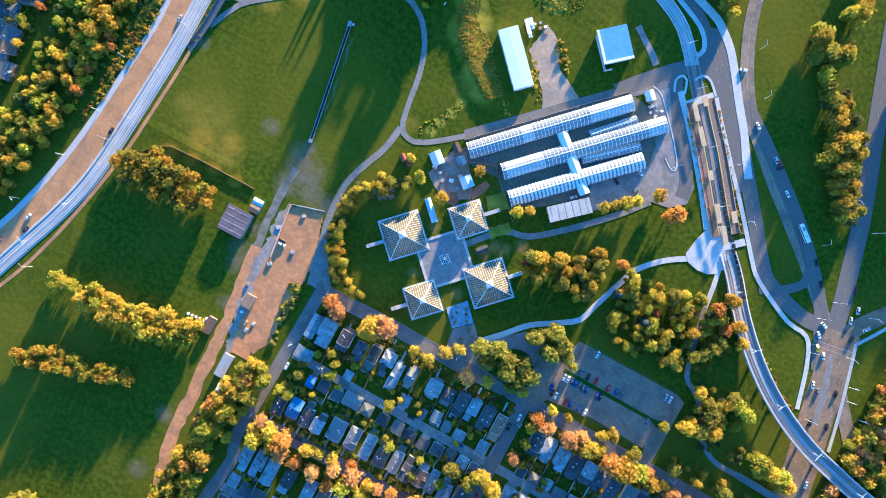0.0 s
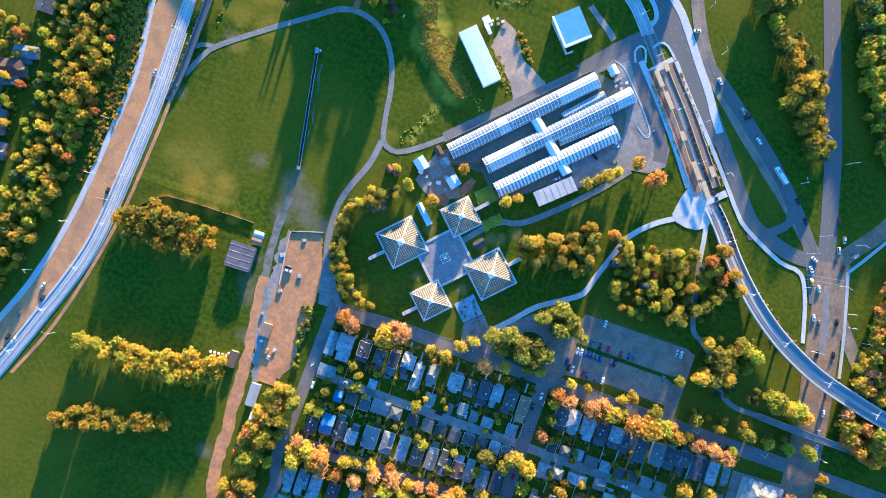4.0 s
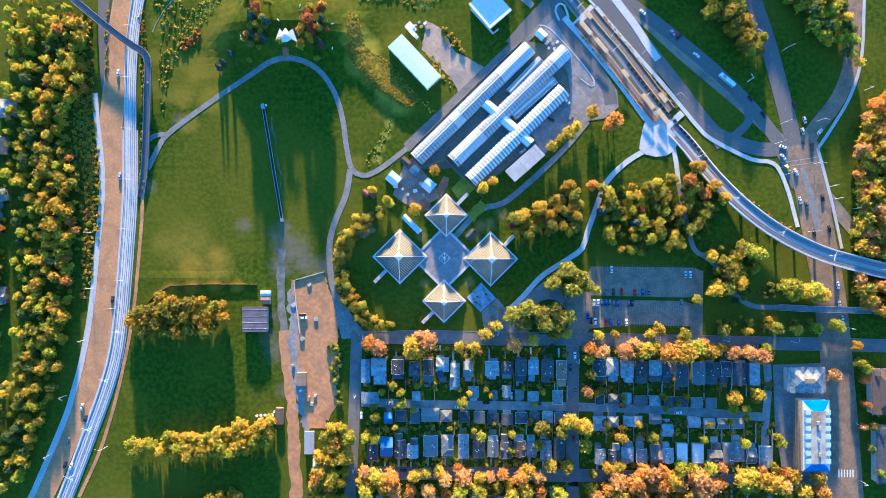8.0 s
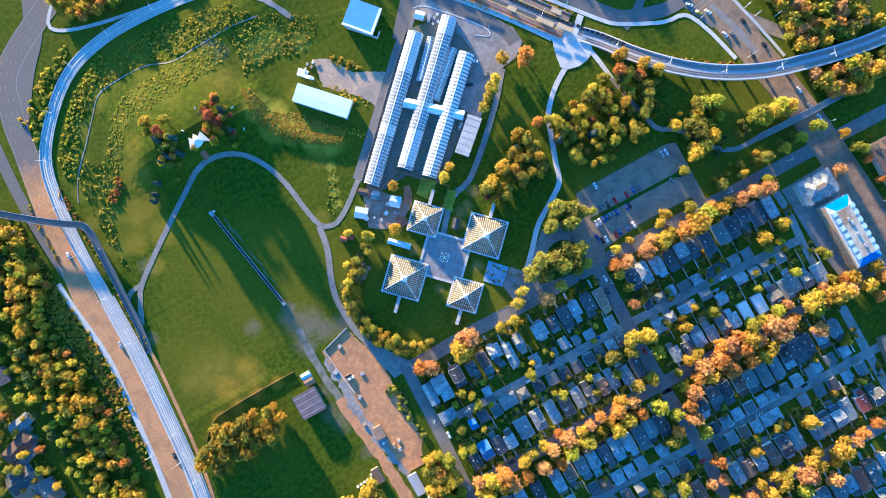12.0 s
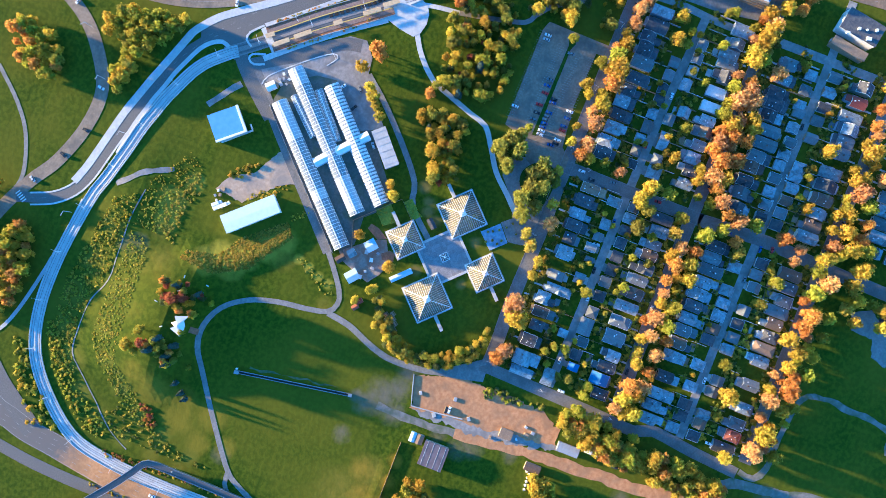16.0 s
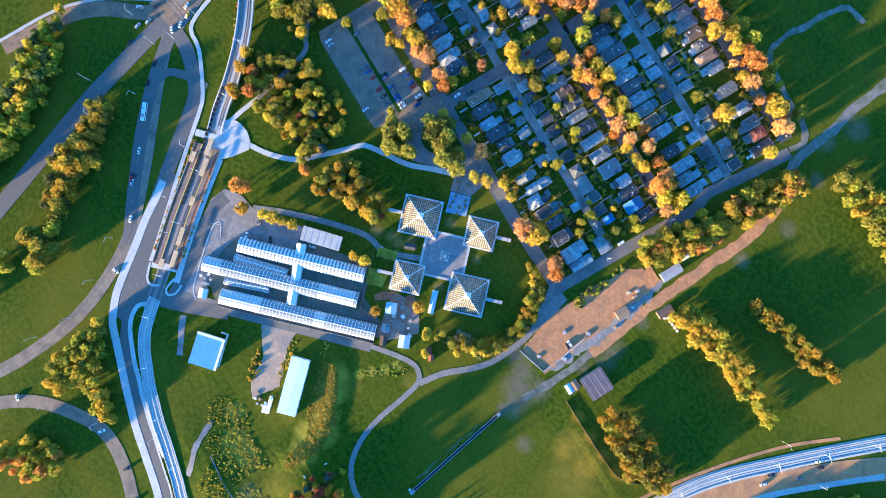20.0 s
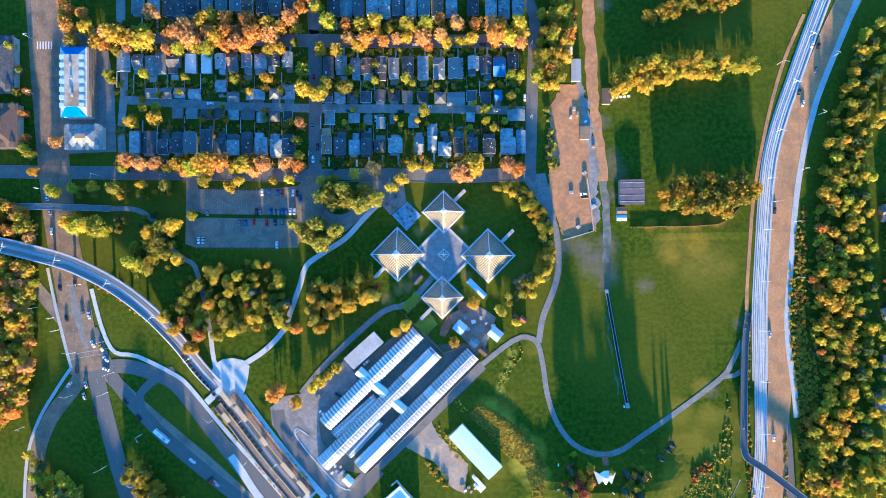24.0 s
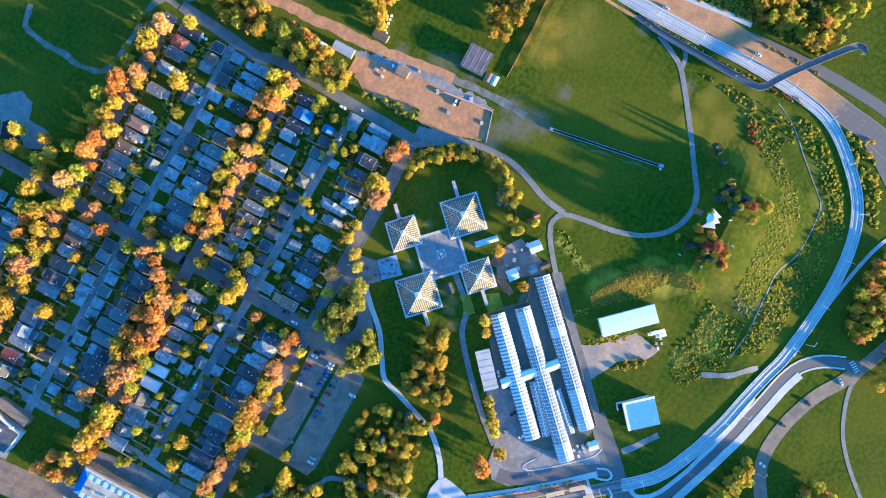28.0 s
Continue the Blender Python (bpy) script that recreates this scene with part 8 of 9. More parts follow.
# ---- street lamps ----
def street_lamp(x, y, turn, arms=1):
    key = arms
    if key not in street_lamp.first:
        top = thing("street_lamp", x, y, 0, turn, "tall grey street lamp with %s" % ("one long arm" if arms == 1 else "two arms"), "street lamp", "street lamps")
        bm = bmesh.new()
        bar(bm, (0, 0, -0.3), (0, 0, 9.8), 0.14, 8, 0.08)
        part("pole", bm, WHITE_FRAME, top)
        for s in (1, -1)[:arms]:
            bm = bmesh.new()
            beam(bm, (0, 0, 9.6), (s * 2.4, 0, 10.3), 0.11, 0.11)
            a = part("arm", bm, WHITE_FRAME, top)
            part("lamp_head", soft_box(min(s * 2.2, s * 3.1), max(s * 2.2, s * 3.1), -0.22, 0.22, 10.22, 10.42, 0.05), GREY_METAL, a)
        street_lamp.first[key] = top
        return top
    return copy_thing(street_lamp.first[key], pose(x, y, 0, 0, 0, turn))


street_lamp.first = {}
for x, y, turn in [(-231.7, 16.1, 0), (-235.6, -54.2, 0), (-247.2, -90.3, -20), (-256.6, -128.3, -20), (-235.2, 149, 0), (-230.3, -20.2, 0), (-215.4, -33.1, 180), (-220.4, -123.5, 160), (109.5, 145, -45), (129.9, 133.8, -45), (151.3, 105.8, -45), (201.5, 146.8, -40), (198.4, 115.1, 130), (219.7, 87.2, 20), (243.7, 89.1, -20), (215.9, 74.2, 20), (241.7, 61.2, -20), (221.3, 53.8, 20), (252.6, 46.4, 180), (255.5, 38.3, 180), (275.3, 109.5, 180), (266.6, 31.6, 180), (95.7, 113.3, 45), (237.7, 16.8, 0), (263, -45.9, 180), (250.8, 2, 0), (268.1, -108.4, 180), (269.6, -145.1, 180), (221.8, 135.6, 20)]+[(97, 253.8, 90), (95.5, 227.9, 90), (109.2, 203, 120), (125.8, 177.8, 140), (28.3, 249.9, 180), (57.3, 270.4, 150), (-61.2, 238.5, 180), (-0.2, 223.7, 180)]:
    street_lamp(x, y, turn)
for x, y in [(-52.5, -52.7), (-10, -50.4), (34.3, -50.4), (95.2, -52.6), (137.7, -53.3), (181.9, -54.1), (226.1, -54.8), (-58, -90.2), (-58.6, -138), (86, -68.1), (85.9, -119.6)]:
    street_lamp(x, y, 90)


# ---- footbridge over the highway ----
FOOTBRIDGE = [(*p, h) for p, h in zip([(-244.4, 179.6), (-246.9, 173.3), (-218.4, 149), (-201.5, 136.6), (-194.4, 132.1), (-192.1, 125.4), (-192.8, 109.8), (-194.2, 87.4), (-196.3, 57.7), (-199.1, 39.1)], (6.2, 6.4, 6.6, 6.6, 6.6, 6.4, 5.2, 3.4, 1.2, 0.2))]
footbridge = thing("footbridge", 0, 0, 0, 0, "dark-decked footbridge with pale rails bending down to a ramp", "bridge")
part("deck", strip(FOOTBRIDGE, 2.0, -2.0, -0.7, 0.0), ASPHALT, footbridge, "dark asphalt deck")
for off in (-2.1, 2.1):
    part("railing", strip(FOOTBRIDGE, off + 0.1, off - 0.1, -0.5, 1.1), STEEL, footbridge)
for p in [(-228.9, 156.1), (-210.2, 142.6), (-195.2, 132.9), (-192.8, 113.5)]:
    bm = bmesh.new()
    bar(bm, (*p, -0.3), (*p, 6.0), 0.5, 10)
    part("pier", bm, CONCRETE, footbridge)
structure("pavement_rail_path", strip([(-198.4, 39.1), (-198.7, 24.3), (-200.1, 5.7), (-202.5, -23.9), (-206, -49.7), (-211.1, -75.6), (-216.8, -99.5), (-225.5, -127.1), (-238.6, -156.6)], 1.1, -1.1, -0.2, 0.02), DIRT, "trodden path beside the rails", "path")
structure("pavement_ramp_foot", strip([(-194.9, 76.3), (-190.1, 80), (-180.8, 81.1)], 1.5, -1.5, -0.2, 0.09), PATHWAY, "short path joining the footbridge ramp", "path")


# ---- conveyor lift in the field ----
def conveyor():
    a, b = [Vector(p) for p in [(-119, 97.7), (-106.7, 25)]]
    d = b - a
    top = thing("conveyor_lift", a.x, a.y, 0, math.degrees(math.atan2(d.y, d.x)), "long grey covered conveyor lift lying across the field", "lift")
    L = d.length
    part("belt_frame", boxed((0, L, -0.4, 0.4, -0.15, 0.45)), RUBBER, top)
    for s in (1, -1):
        part("side_rail", boxed((0, L, s * 0.85 - 0.14, s * 0.85 + 0.14, -0.15, 0.7)), GREY_METAL, top)
    for k in range(14):
        part("support", boxed((k * L / 13 - 0.15, k * L / 13 + 0.15, -1.2, 1.2, -0.2, 0.3)), STEEL, top) if k == 0 else None
    part("drive_cabin", soft_box(-2.8, 0.3, -1.1, 1.1, -0.2, 2.2, 0.1), GREY_METAL, top, "grey drive cabin")
    part("control_box", soft_box(-2.4, -1.0, 1.6, 2.6, -0.2, 1.4, 0.1), WHITE_METAL, top)
    part("end_station", soft_box(L - 0.5, L + 1.8, -1.0, 1.0, -0.2, 1.5, 0.1), GREY_METAL, top)


conveyor()


# ---- star canopy ----
def star_canopy():
    x, y = -101.5, 141.3
    top = thing("star_canopy", x, y, 0, 0, "white tensile canopy with pointed wings on steel masts", "canopy")
    outline = [(-6.8, -2.4), (-3.8, 4.4), (-1.8, 2.2), (-0.1, 5.1), (2.0, 2.2), (4.6, 4.4), (7.5, -3.9), (3.9, -2.3), (1.1, -4.1), (-1.9, -4.1), (-4.2, -2.0)]
    bm = bmesh.new()
    ring = []
    for px, py in outline:
        far = math.hypot(px, py)
        ring.append(bm.verts.new((px, py, 3.0 if far > 6.5 else 4.6)))
    c = bm.verts.new((0.2, 0.2, 6.6))
    n = len(outline)
    for k in range(n):
        bm.faces.new((c, ring[k], ring[(k + 1) % n]))
    bmesh.ops.recalc_face_normals(bm, faces=bm.faces[:])
    bmesh.ops.solidify(bm, geom=bm.faces[:], thickness=0.06)
    part("membrane", bm, WHITE_METAL, top)
    for px, py in outline:
        if math.hypot(px, py) > 6.5:
            bm = bmesh.new()
            bar(bm, (px, py, -0.2), (px, py, 3.2), 0.12, 8)
            part("mast", bm, STEEL, top)
            bm = bmesh.new()
            beam(bm, (0.2, 0.2, 6.65), (px, py, 3.1), 0.16, 0.12)
            part("ridge_cable", bm, STEEL, top)


star_canopy()
for x, y in [(-106.3, 151.6), (-92.5, 160.6), (-81.5, 149.9), (-72.4, 150.8), (-73.2, 136.4), (-86.3, 141.5)]:
    o = part("park_bench", boxed((-1.0, 1.0, -0.25, 0.25, 0.35, 0.45), (-0.9, -0.8, -0.2, 0.2, -0.15, 0.35), (0.8, 0.9, -0.2, 0.2, -0.15, 0.35), (-1.0, 1.0, 0.22, 0.28, 0.45, 0.9)), WHITE_METAL)
    o.matrix_world = pose(x, y, relief(x, y), 0, 0, random.uniform(0, 180))
    tagged(o, "pale park bench on the grass", "bench", "park benches")


# ---- vehicles ----
CAR_PAINT = {}
for n, c in (("white", (0.75, 0.76, 0.78)), ("black", (0.015, 0.015, 0.018)), ("grey", (0.16, 0.17, 0.18)), ("silver", (0.45, 0.46, 0.48)), ("red", (0.4, 0.02, 0.02)), ("blue", (0.03, 0.07, 0.25)), ("yellow", (0.7, 0.45, 0.02))):
    CAR_PAINT[n] = surface(n + "_car_paint", c, rough=0.3, scale=3, bump=0, spec=0.6)


def car(x, y, turn, colour, suv=False):
    key = (colour, suv)
    if key not in car.first:
        h = 0.95 if suv else 0.8
        top = thing("car", x, y, 0.08, turn, "%s %s" % (colour, "sport utility car with dark windows" if suv else "saloon car with dark windows"), "car", "cars")
        bm = soft_box(-2.3, 2.3, -0.9, 0.9, 0.28, h + 0.1, 0.16)
        part("body", bm, CAR_PAINT[colour], top)
        bm = bmesh.new()
        lo = [bm.verts.new(v) for v in ((-2.0 if suv else -1.6, -0.8, h), (1.1, -0.8, h), (1.1, 0.8, h), (-2.0 if suv else -1.6, 0.8, h))]
        z = 1.7 if suv else 1.42
        hi = [bm.verts.new(v) for v in ((-1.75 if suv else -1.0, -0.66, z), (0.35, -0.66, z), (0.35, 0.66, z), (-1.75 if suv else -1.0, 0.66, z))]
        for i in range(4):
            bm.faces.new((lo[i], lo[(i + 1) % 4], hi[(i + 1) % 4], hi[i]))
        part("window_band", bm, DARK_GLASS, top)
        part("roof", soft_box(-1.72 if suv else -0.98, 0.33, -0.66, 0.66, z - 0.03, z + 0.04, 0.02), CAR_PAINT[colour], top)
        wheel = None
        for u in (-1.4, 1.4):
            for v in (-0.85, 0.85):
                if wheel is None:
                    bm = bmesh.new()
                    bar(bm, (0, -0.1, 0), (0, 0.1, 0), 0.33, 12)
                    wheel = part("wheel", bm, RUBBER, top)
                    wheel.matrix_basis = pose(u, v, 0.3)
                else:
                    again(wheel, top, pose(u, v, 0.3))
        car.first[key] = top
        return top
    return copy_thing(car.first[key], pose(x, y, 0.08, 0, 0, turn))


car.first = {}
PAINTS = ["white", "black", "grey", "silver", "white", "black", "blue", "red"]
car_rng = random.Random(3)
# parked in three rows of the car park
for places in ([(105.3, -22), (110.1, -22.7), (115.6, -22.4), (124.1, -23.1), (129.3, -22.7), (133.4, -23.1), (109, -7.9)], [(97.5, -29.7), (100.1, -29.7), (102.7, -29.7), (105.3, -29.7), (107.9, -29.7), (110.4, -30.1), (113, -30.1), (120, -30.1), (122.3, -30.1), (157.4, -11.3), (160.4, -11.3), (154.4, -29.7)], [(95.7, -41.5), (98.2, -41.9), (105.2, -42.3), (108.2, -42.3), (113.7, -42.6), (118.5, -42.6), (93.4, -38.6)]):
    for x, y in places:
        car(x, y, 90 + car_rng.uniform(-3, 3), car_rng.choice(PAINTS), car_rng.random() < 0.4)
# on the highway and the avenue
for x, y, turn, c in zip(*[[p[i] for p in [(-214.5, 121, 90), (-213, 53.2, 88), (-217.3, -27.6, 84), (-236.8, -97.7, 76), (-234.5, -105.1, 76), (-243.6, -136.4, 72), (-245.9, -119.8, 72), (-247.6, -135.3, 72)]] for i in range(3)], ["white", "silver", "black", "white", "black", "white", "grey", "black"]):
    car(x, y, turn, c)
for (x, y, turn), c in zip([(130, 161, -45), (149.6, 147.5, -42), (151.8, 146.8, -42), (165.1, 132.6, -38), (200.1, 104, -48), (208.6, 93.5, -55), (229, 100.2, -70), (235.6, 89.8, -72), (234.4, 82.4, -72), (245.5, 82, 50), (240.3, 72.4, 80), (221.4, 72.4, -20), (224.3, 58.3, -60), (229.8, 55.7, -65), (232.3, 37.2, -75), (236.7, 34.6, -75), (247.1, 39, -78), (251.3, 18.7, -80), (241.4, 16.1, -78), (256.6, -18.3, -83), (257.6, -31.2, -85), (259.4, -40.4, -85), (221.4, 65.7, -50)], ["white", "silver", "red", "white", "black", "black", "black", "silver", "silver", "silver", "black", "white", "yellow", "white", "white", "grey", "black", "black", "black", "white", "white", "white", "white"]):
    car(x, y, turn, c, c == "silver")
for (x, y, turn), c in zip([(106.1, 187.1, -165), (22, 249.9, -100), (70, 285.3, 165), (-7.6, 249, 80), (-27.9, 257.1, 70), (-50, 270, 62), (153.7, 144.4, -135)], ["white", "white", "white", "black", "black", "silver", "black"]):
    car(x, y, turn, c)
# yards and streets
for (x, y, turn), c in zip([(80.1, 102.2, -40), (69.7, 90.3, -30), (82.7, 91, 40), (51.1, 69.5, 40), (-92.1, -39.4, 0), (-92.8, -37.5, 0), (89.6, -113, 90), (84, -117.7, 90), (-54.2, -103.1, 90), (29.9, -49.7, 0), (202.2, -57.7, 0), (43.5, -90.2, 90), (47.2, -89.5, 90)]+[(87.9, -109.6, 0), (79.1, -191.1, 0), (81.4, -198.5, 0), (-51.2, -204.9, 90), (-87.9, -153, 90)], PAINTS * 3):
    car(x, y, turn, c, True)


# along the house streets, in the lanes and on the pads
for (x, y, turn), c in zip([(84.9, -64, 90), (82, -72, 90), (85.2, -86, 90), (-36, -95.2, 0), (9, -97.6, 0), (27, -94.8, 0), (61, -95.6, 0), (116, -97.2, 0), (152, -101.2, 0), (-27, -138.6, 0), (-3, -143.2, 0), (17, -138.8, 0), (57, -143.6, 0), (106, -146, 0), (128, -141.2, 0), (181, -147.8, 0), (-14, -187.8, 0), (33, -185, 0), (57, -188.6, 0), (110, -187.2, 0), (129, -190.6, 0), (164, -188.2, 0), (82, -168, 90), (-42, -229.6, 0), (30, -234, 0), (66, -230.6, 0), (116, -235.6, 0)], PAINTS * 4):
    car(x, y, turn, c, car_rng.random() < 0.5)


def bus(x, y, turn):
    top = thing("bus", x, y, 0.08, turn, "long white city bus with dark windows on the road", "bus")
    part("body", soft_box(-6, 6, -1.27, 1.27, 0.35, 3.1, 0.15), CAR_PAINT["white"], top)
    part("window_band", boxed((-5.7, 5.8, -1.29, 1.29, 1.5, 2.5)), DARK_GLASS, top)
    part("roof_unit", soft_box(-4, -1.5, -0.9, 0.9, 3.08, 3.35, 0.05), GREY_METAL, top)
    part("roof_hatch", soft_box(1.5, 2.4, -0.5, 0.5, 3.08, 3.2, 0.03), GREY_METAL, top)
    for u in (-3.6, 3.6):
        for v in (-1.1, 1.1):
            bm = bmesh.new()
            bar(bm, (u, v - 0.15, 0.4), (u, v + 0.15, 0.4), 0.48, 12)
            part("wheel", bm, RUBBER, top)


bus(*[(184.7, 115.9, -40)][0])


def truck(x, y, turn, box_len=5.0, colour="white"):
    top = thing("box_truck", x, y, 0.05, turn, "%s box truck parked on the gravel" % colour, "truck", "parked trucks")
    part("cargo_box", soft_box(-box_len, 0, -1.15, 1.15, 0.7, 3.0, 0.06), CAR_PAINT[colour], top)
    part("cab", soft_box(0.1, 1.9, -1.0, 1.0, 0.5, 2.2, 0.2), CAR_PAINT[colour], top)
    part("windscreen", boxed((1.5, 1.93, -0.85, 0.85, 1.3, 1.95)), DARK_GLASS, top)
    for u in (-box_len + 1, 1.1):
        for v in (-0.95, 0.95):
            bm = bmesh.new()
            bar(bm, (u, v - 0.12, 0.4), (u, v + 0.12, 0.4), 0.42, 10)
            part("wheel", bm, RUBBER, top)


for p in [(-21.9, 148.1, -45), (-20.1, 149.9, -45), (-18.9, 144.7, -45)]:
    truck(*p)


# ---- yards, works and huts ----
def hut(name, x, y, w, d, h, turn, mat, label, category="hut", roof=None, rise=0.5):
    top = thing(name, x, y, 0, turn, label, category)
    part("wall", boxed((-w / 2, w / 2, -d / 2, d / 2, -0.2, h)), mat, top)
    part("roof", gable_roof(w, d, h, rise, 0.25, w < d), roof or mat, top)
    part("door", boxed((-0.45, 0.45, -d / 2 - 0.06, -d / 2 - 0.003, 0, min(2.0, h - 0.3))), GREY_METAL, top)
    return top


for (x, y), w, d, mat, roof, label in zip(
        [(-25.6, 62.5), (-19.6, 56.9), (-33.4, 51.3), (-10.4, 46.9), (58.7, 141.3), (-116.5, -23.5), (-116.5, -27.9), (-93.1, -79.2), (-87.8, -120.4), (-80.7, -135.1), (-107.4, -103.2), (59.4, 148.7), (-47.1, 40.9), (-51.5, 42.1)],
        (6, 5, 8, 7, 7, 6, 6, 6, 6, 9, 5, 0.1, 4, 4), (4, 5, 7, 7, 6, 3.5, 5, 8, 14, 9, 10, 0.1, 3, 3),
        (WALL_TAN, WHITE_METAL, WHITE_METAL, WHITE_METAL, WHITE_METAL, WHITE_METAL, WALL_TAN, WALL_TAN, GREY_METAL, WHITE_METAL, WALL_TAN, WHITE_METAL, WALL_TAN, WALL_TAN),
        (ROOFS["b"], ROOFS["l"], PALE_BLUE, PALE_BLUE, WHITE_METAL, PALE_BLUE, ROOFS["t"], ROOFS["t"], GREY_METAL, WHITE_METAL, ROOFS["b"], WHITE_METAL, ROOFS["r"], ROOFS["r"]),
        ("brown-roofed garden hut", "pale garden hut", "white marquee with a pale blue roof", "white marquee with a pale blue roof", "", "small blue-roofed hut", "small tan-roofed hut",
         "orange and white site cabin", "long grey site container", "white shed among trees", "brown-roofed field hut", "", "small red garden hut", "small red garden hut")):
    if label:
        hut("hut", x, y, w, d, 2.6, -40 if y > 40 and x > -60 and x < 60 else 0, mat, label + " beside the yard", "hut", roof)
hut("hut", *[(63.1, 145.8)][0], 6, 5, 2.8, -45, WHITE_METAL, "white equipment hut beside the service road", "hut", WHITE_METAL)
structure("pavement_play_yard", plate([(-34.1, 40.9), (-26.7, 61.3), (-19.3, 63.2), (-6.3, 46.5), (-3.3, 39.1), (-10, 35.4), (-17.4, 30.9), (-26.7, 35.4)], -0.2, 0.05), surface("play_yard", (0.24, 0.19, 0.155), (0.34, 0.27, 0.22), scale=0.6, spots=(0.27, 0.13, 0.075), spot_scale=0.14, spot_amount=0.9, bump=0.3, detail=8), "grey and rust-coloured play yard with huts", "yard")
structure("ground_mulch_bed", plate([(-5.6, 44.6), (-0.7, 53.2), (3, 52.1), (1.9, 46.5), (-2.6, 39.1)], -0.2, 0.06), MULCH, "rust-coloured mulch bed", "bed")
structure("ground_mulch_bed_south", plate([(-16.7, 37.2), (-13, 39.1), (-9.3, 34.6), (-10, 30.5), (-15.6, 29.8)], -0.2, 0.06), MULCH, "rust-coloured mulch bed", "bed")
structure("pavement_patio", plate([(14.4, -26.4), (24, -16.5), (33.6, -26.8), (23.3, -35.7)], -0.3, 0.25), surface("blue_patio", (0.22, 0.3, 0.42), (0.36, 0.45, 0.55), scale=0.5, spots=(0.12, 0.16, 0.2), spot_scale=0.4, bump=0.1), "blue-grey entrance patio", "patio")
structure("pavement_entrance", plate([(24, -35.7), (34.4, -26.8), (39.9, -33.1), (43.6, -34.2), (42.8, -49.7), (27, -49.7), (25.1, -44.1)], -0.3, 0.06), PATHWAY, "grey paved entrance with planters", "pavement")
for k, (x, y) in enumerate([(18.9, -22), (21.4, -25.7), (23.3, -31.2), (27, -23.8), (29.2, -27.5), (20.3, -29.4), (25.5, -20.9), (32.5, -31.2), (36.2, -34.2), (38.1, -38.6), (30.7, -38.6), (34.4, -44.1)]):
    bm = bmesh.new()
    bar(bm, (0, 0, -0.1), (0, 0, 0.75), 0.7, 14, 0.85)
    pot = thing("planter", x, y, 0.25, 0, "round dark planter with a low green plant", "planter", "patio planters")
    part("pot", bm, GREY_METAL, pot)
    o = new("plant", dressed(BUSH_SHAPES[k % 4][0], "green"))
    o.parent = pot
    o.matrix_basis = Matrix.LocRotScale((0, 0, 0.5), None, (0.6, 0.6, 0.5))
# glazed link roof beside the lawn and small shelters
link = [(-26.3, 26.5, 0), (-16.7, 16.8, 0)]
hut("link_roof", (link[0][0] + link[1][0]) / 2, (link[0][1] + link[1][1]) / 2, 15, 3.4, 2.6, -45, PALE_CONCRETE, "long pale blue sloping roof on the lawn", "roof", PALE_BLUE)
for (x, y) in [(15.9, 13.9), (18.1, 16.5)]:
    hut("garden_shelter", x, y, 3.5, 3.5, 2.4, 45, GREY_METAL, "small dark solar-roofed shelter", "shelter", ROOFS["d"])
# picnic tables on the lawn
for x, y in [(-54.4, 18.7), (-51.5, 19.8), (-48.9, 21.3), (-55.5, 16.1), (-52.6, 13.9), (-50, 16.1), (-56.6, 13.1), (-47, 17.6)]:
    o = part("picnic_table", boxed((-0.9, 0.9, -0.38, 0.38, 0.7, 0.76), (-0.9, 0.9, -0.85, -0.58, 0.4, 0.45), (-0.9, 0.9, 0.58, 0.85, 0.4, 0.45), (-0.7, -0.6, -0.8, 0.8, -0.15, 0.7), (0.6, 0.7, -0.8, 0.8, -0.15, 0.7)), TIMBER)
    o.matrix_world = pose(x, y, 0, 0, 0, 55) @ Matrix.Scale(1.8, 4)
    tagged(o, "grey wooden picnic table on the lawn", "table", "picnic tables")
tank = thing("teal_tank", *[(80.7, 28.7)][0], 0, 0, "round teal metal canopy among the trees", "canopy")
bm = bmesh.new()
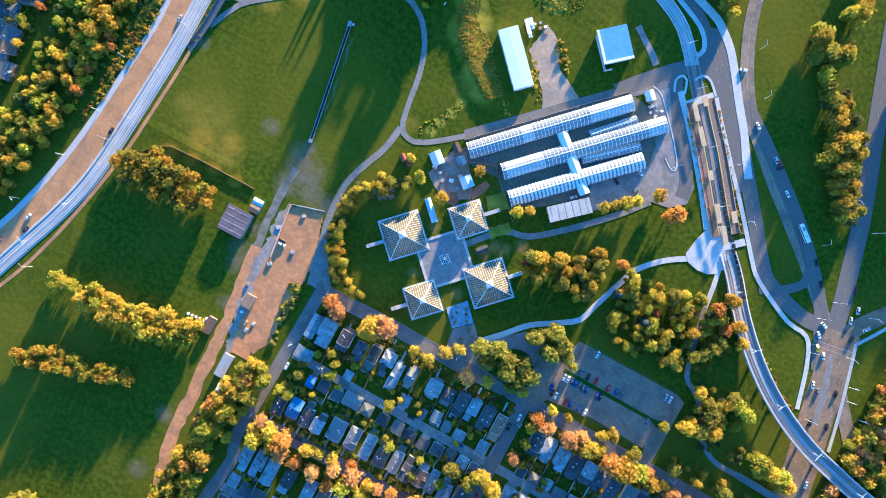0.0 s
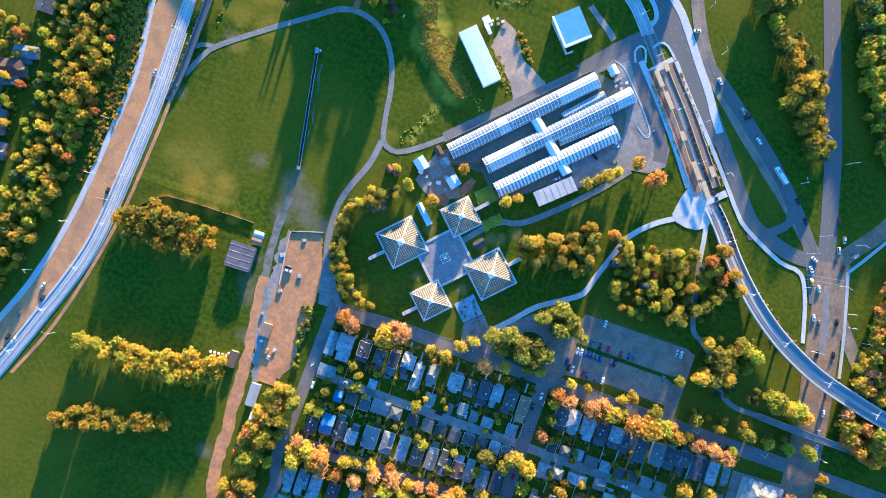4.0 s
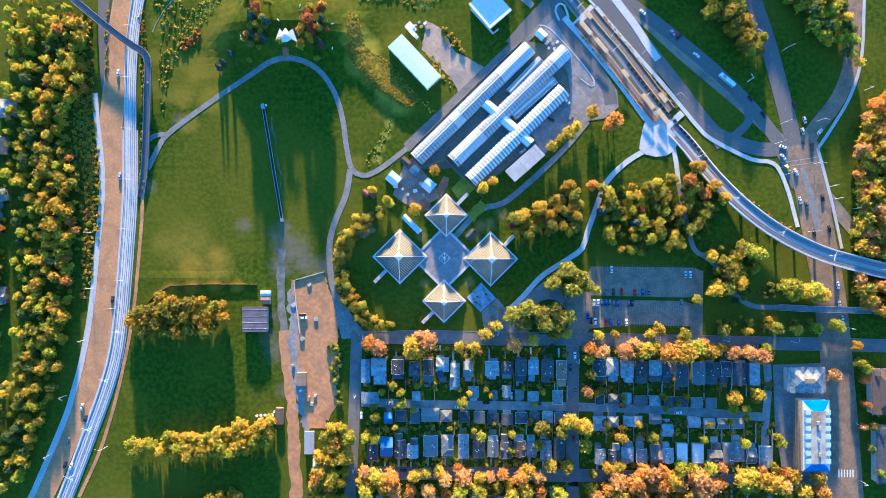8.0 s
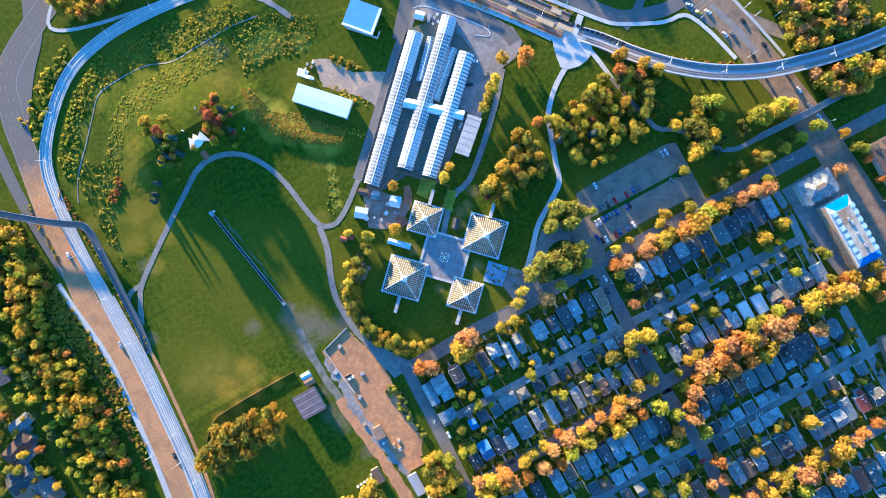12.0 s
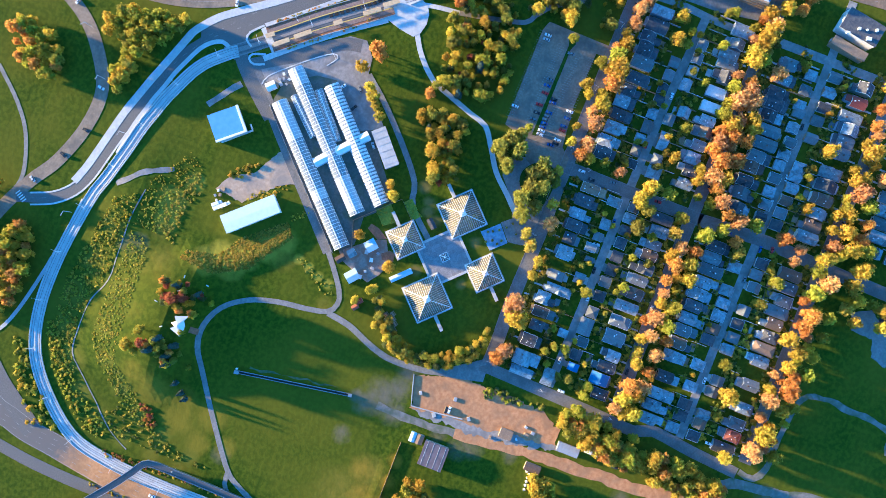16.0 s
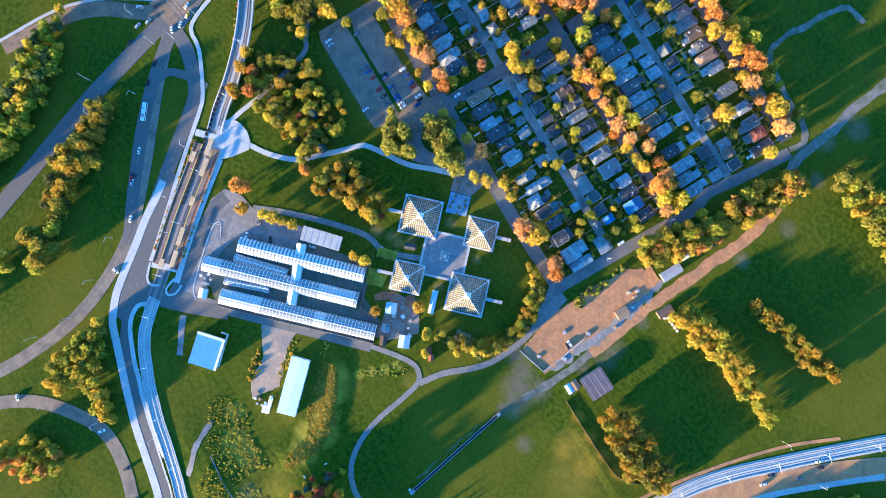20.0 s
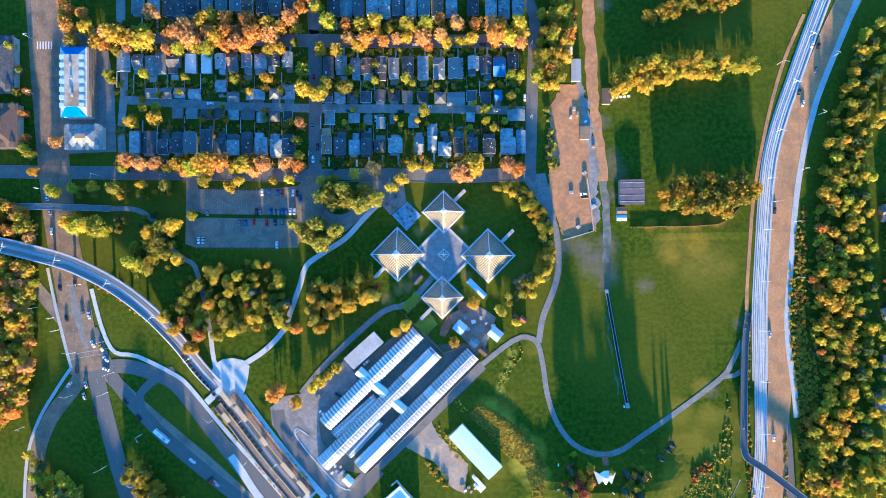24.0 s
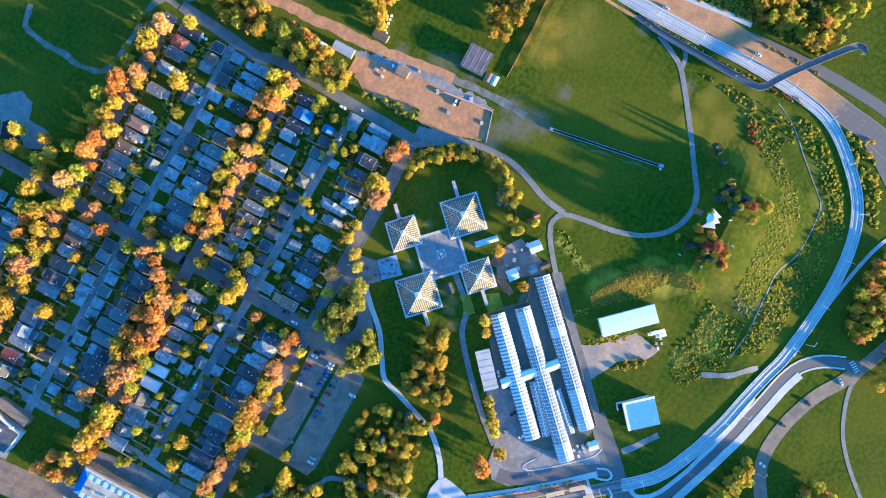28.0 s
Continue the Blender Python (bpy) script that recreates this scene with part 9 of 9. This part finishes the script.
bar(bm, (0, 0, -0.2), (0, 0, 3.0), 2.8, 20, 2.8)
bar(bm, (0, 0, 3.0), (0, 0, 4.2), 3.1, 20, 0.4)
part("drum", bm, TEAL, tank)

# screen wall round the works building
screen = part("screen_wall", strip([(35.1, 149.3), (31.7, 146.6), (24.6, 154.7), (17.1, 162.9)], 0.3, -0.3, -0.2, 3.0, smooth=False), PALE_CONCRETE)
tagged(screen, "white screen wall beside the blue-roofed building", "wall")
# pots, pallets and stacks in the yards
stack_rng = random.Random(21)
for x, y in [(73.9, 141.3), (71, 140.1), (71.9, 136.9), (69.6, 142.8), (67, 140.9), (68.3, 137.4), (65.3, 142.9), (70.9, 112.6), (67.3, 111.8), (-84.2, -40.7), (-99, -70.7), (-95.8, -81.5), (-94.1, -87.1), (-88.5, -18.1)]+[(-19.3, 152.5), (-16.7, 154.4), (-15.2, 151.4), (-13, 153.7), (-11.1, 150.7), (-98.8, -31.3), (-93.1, -53.4), (-89.3, -92.1), (-86.7, -95.8), (-84.5, -90.3), (-32.2, 46.5), (-27.8, 44.6), (-24.1, 40.9), (-19.3, 43.5), (-15.6, 48.3), (-13.7, 40.9)]:
    w = stack_rng.uniform(0.8, 1.6)
    o = part("pallet", soft_box(-w, w, -w * 0.8, w * 0.8, -0.15, stack_rng.uniform(0.5, 1.3), 0.08), stack_rng.choice((TIMBER, GREY_METAL, WHITE_METAL, CONCRETE)))
    o.matrix_world = pose(x, y, 0, 0, 0, stack_rng.uniform(0, 90))
    tagged(o, "small stack of pallets and stores in the yard", "stack", "yard stacks")

# white bales beside the field hut
for x, y in [(-122.5, -103.5), (-119.9, -103.2), (-117.3, -103), (-114.7, -102.8), (-112.2, -103), (-111, -100.9)]:
    bm = bmesh.new()
    bar(bm, (0, -0.7, 0.75), (0, 0.7, 0.75), 0.85, 14)
    o = part("wrapped_bale", bm, WHITE_METAL)
    o.matrix_world = pose(x, y, 0, 0, 0, 25)
    tagged(o, "white plastic wrapped round bale on the grass", "bale", "wrapped bales")
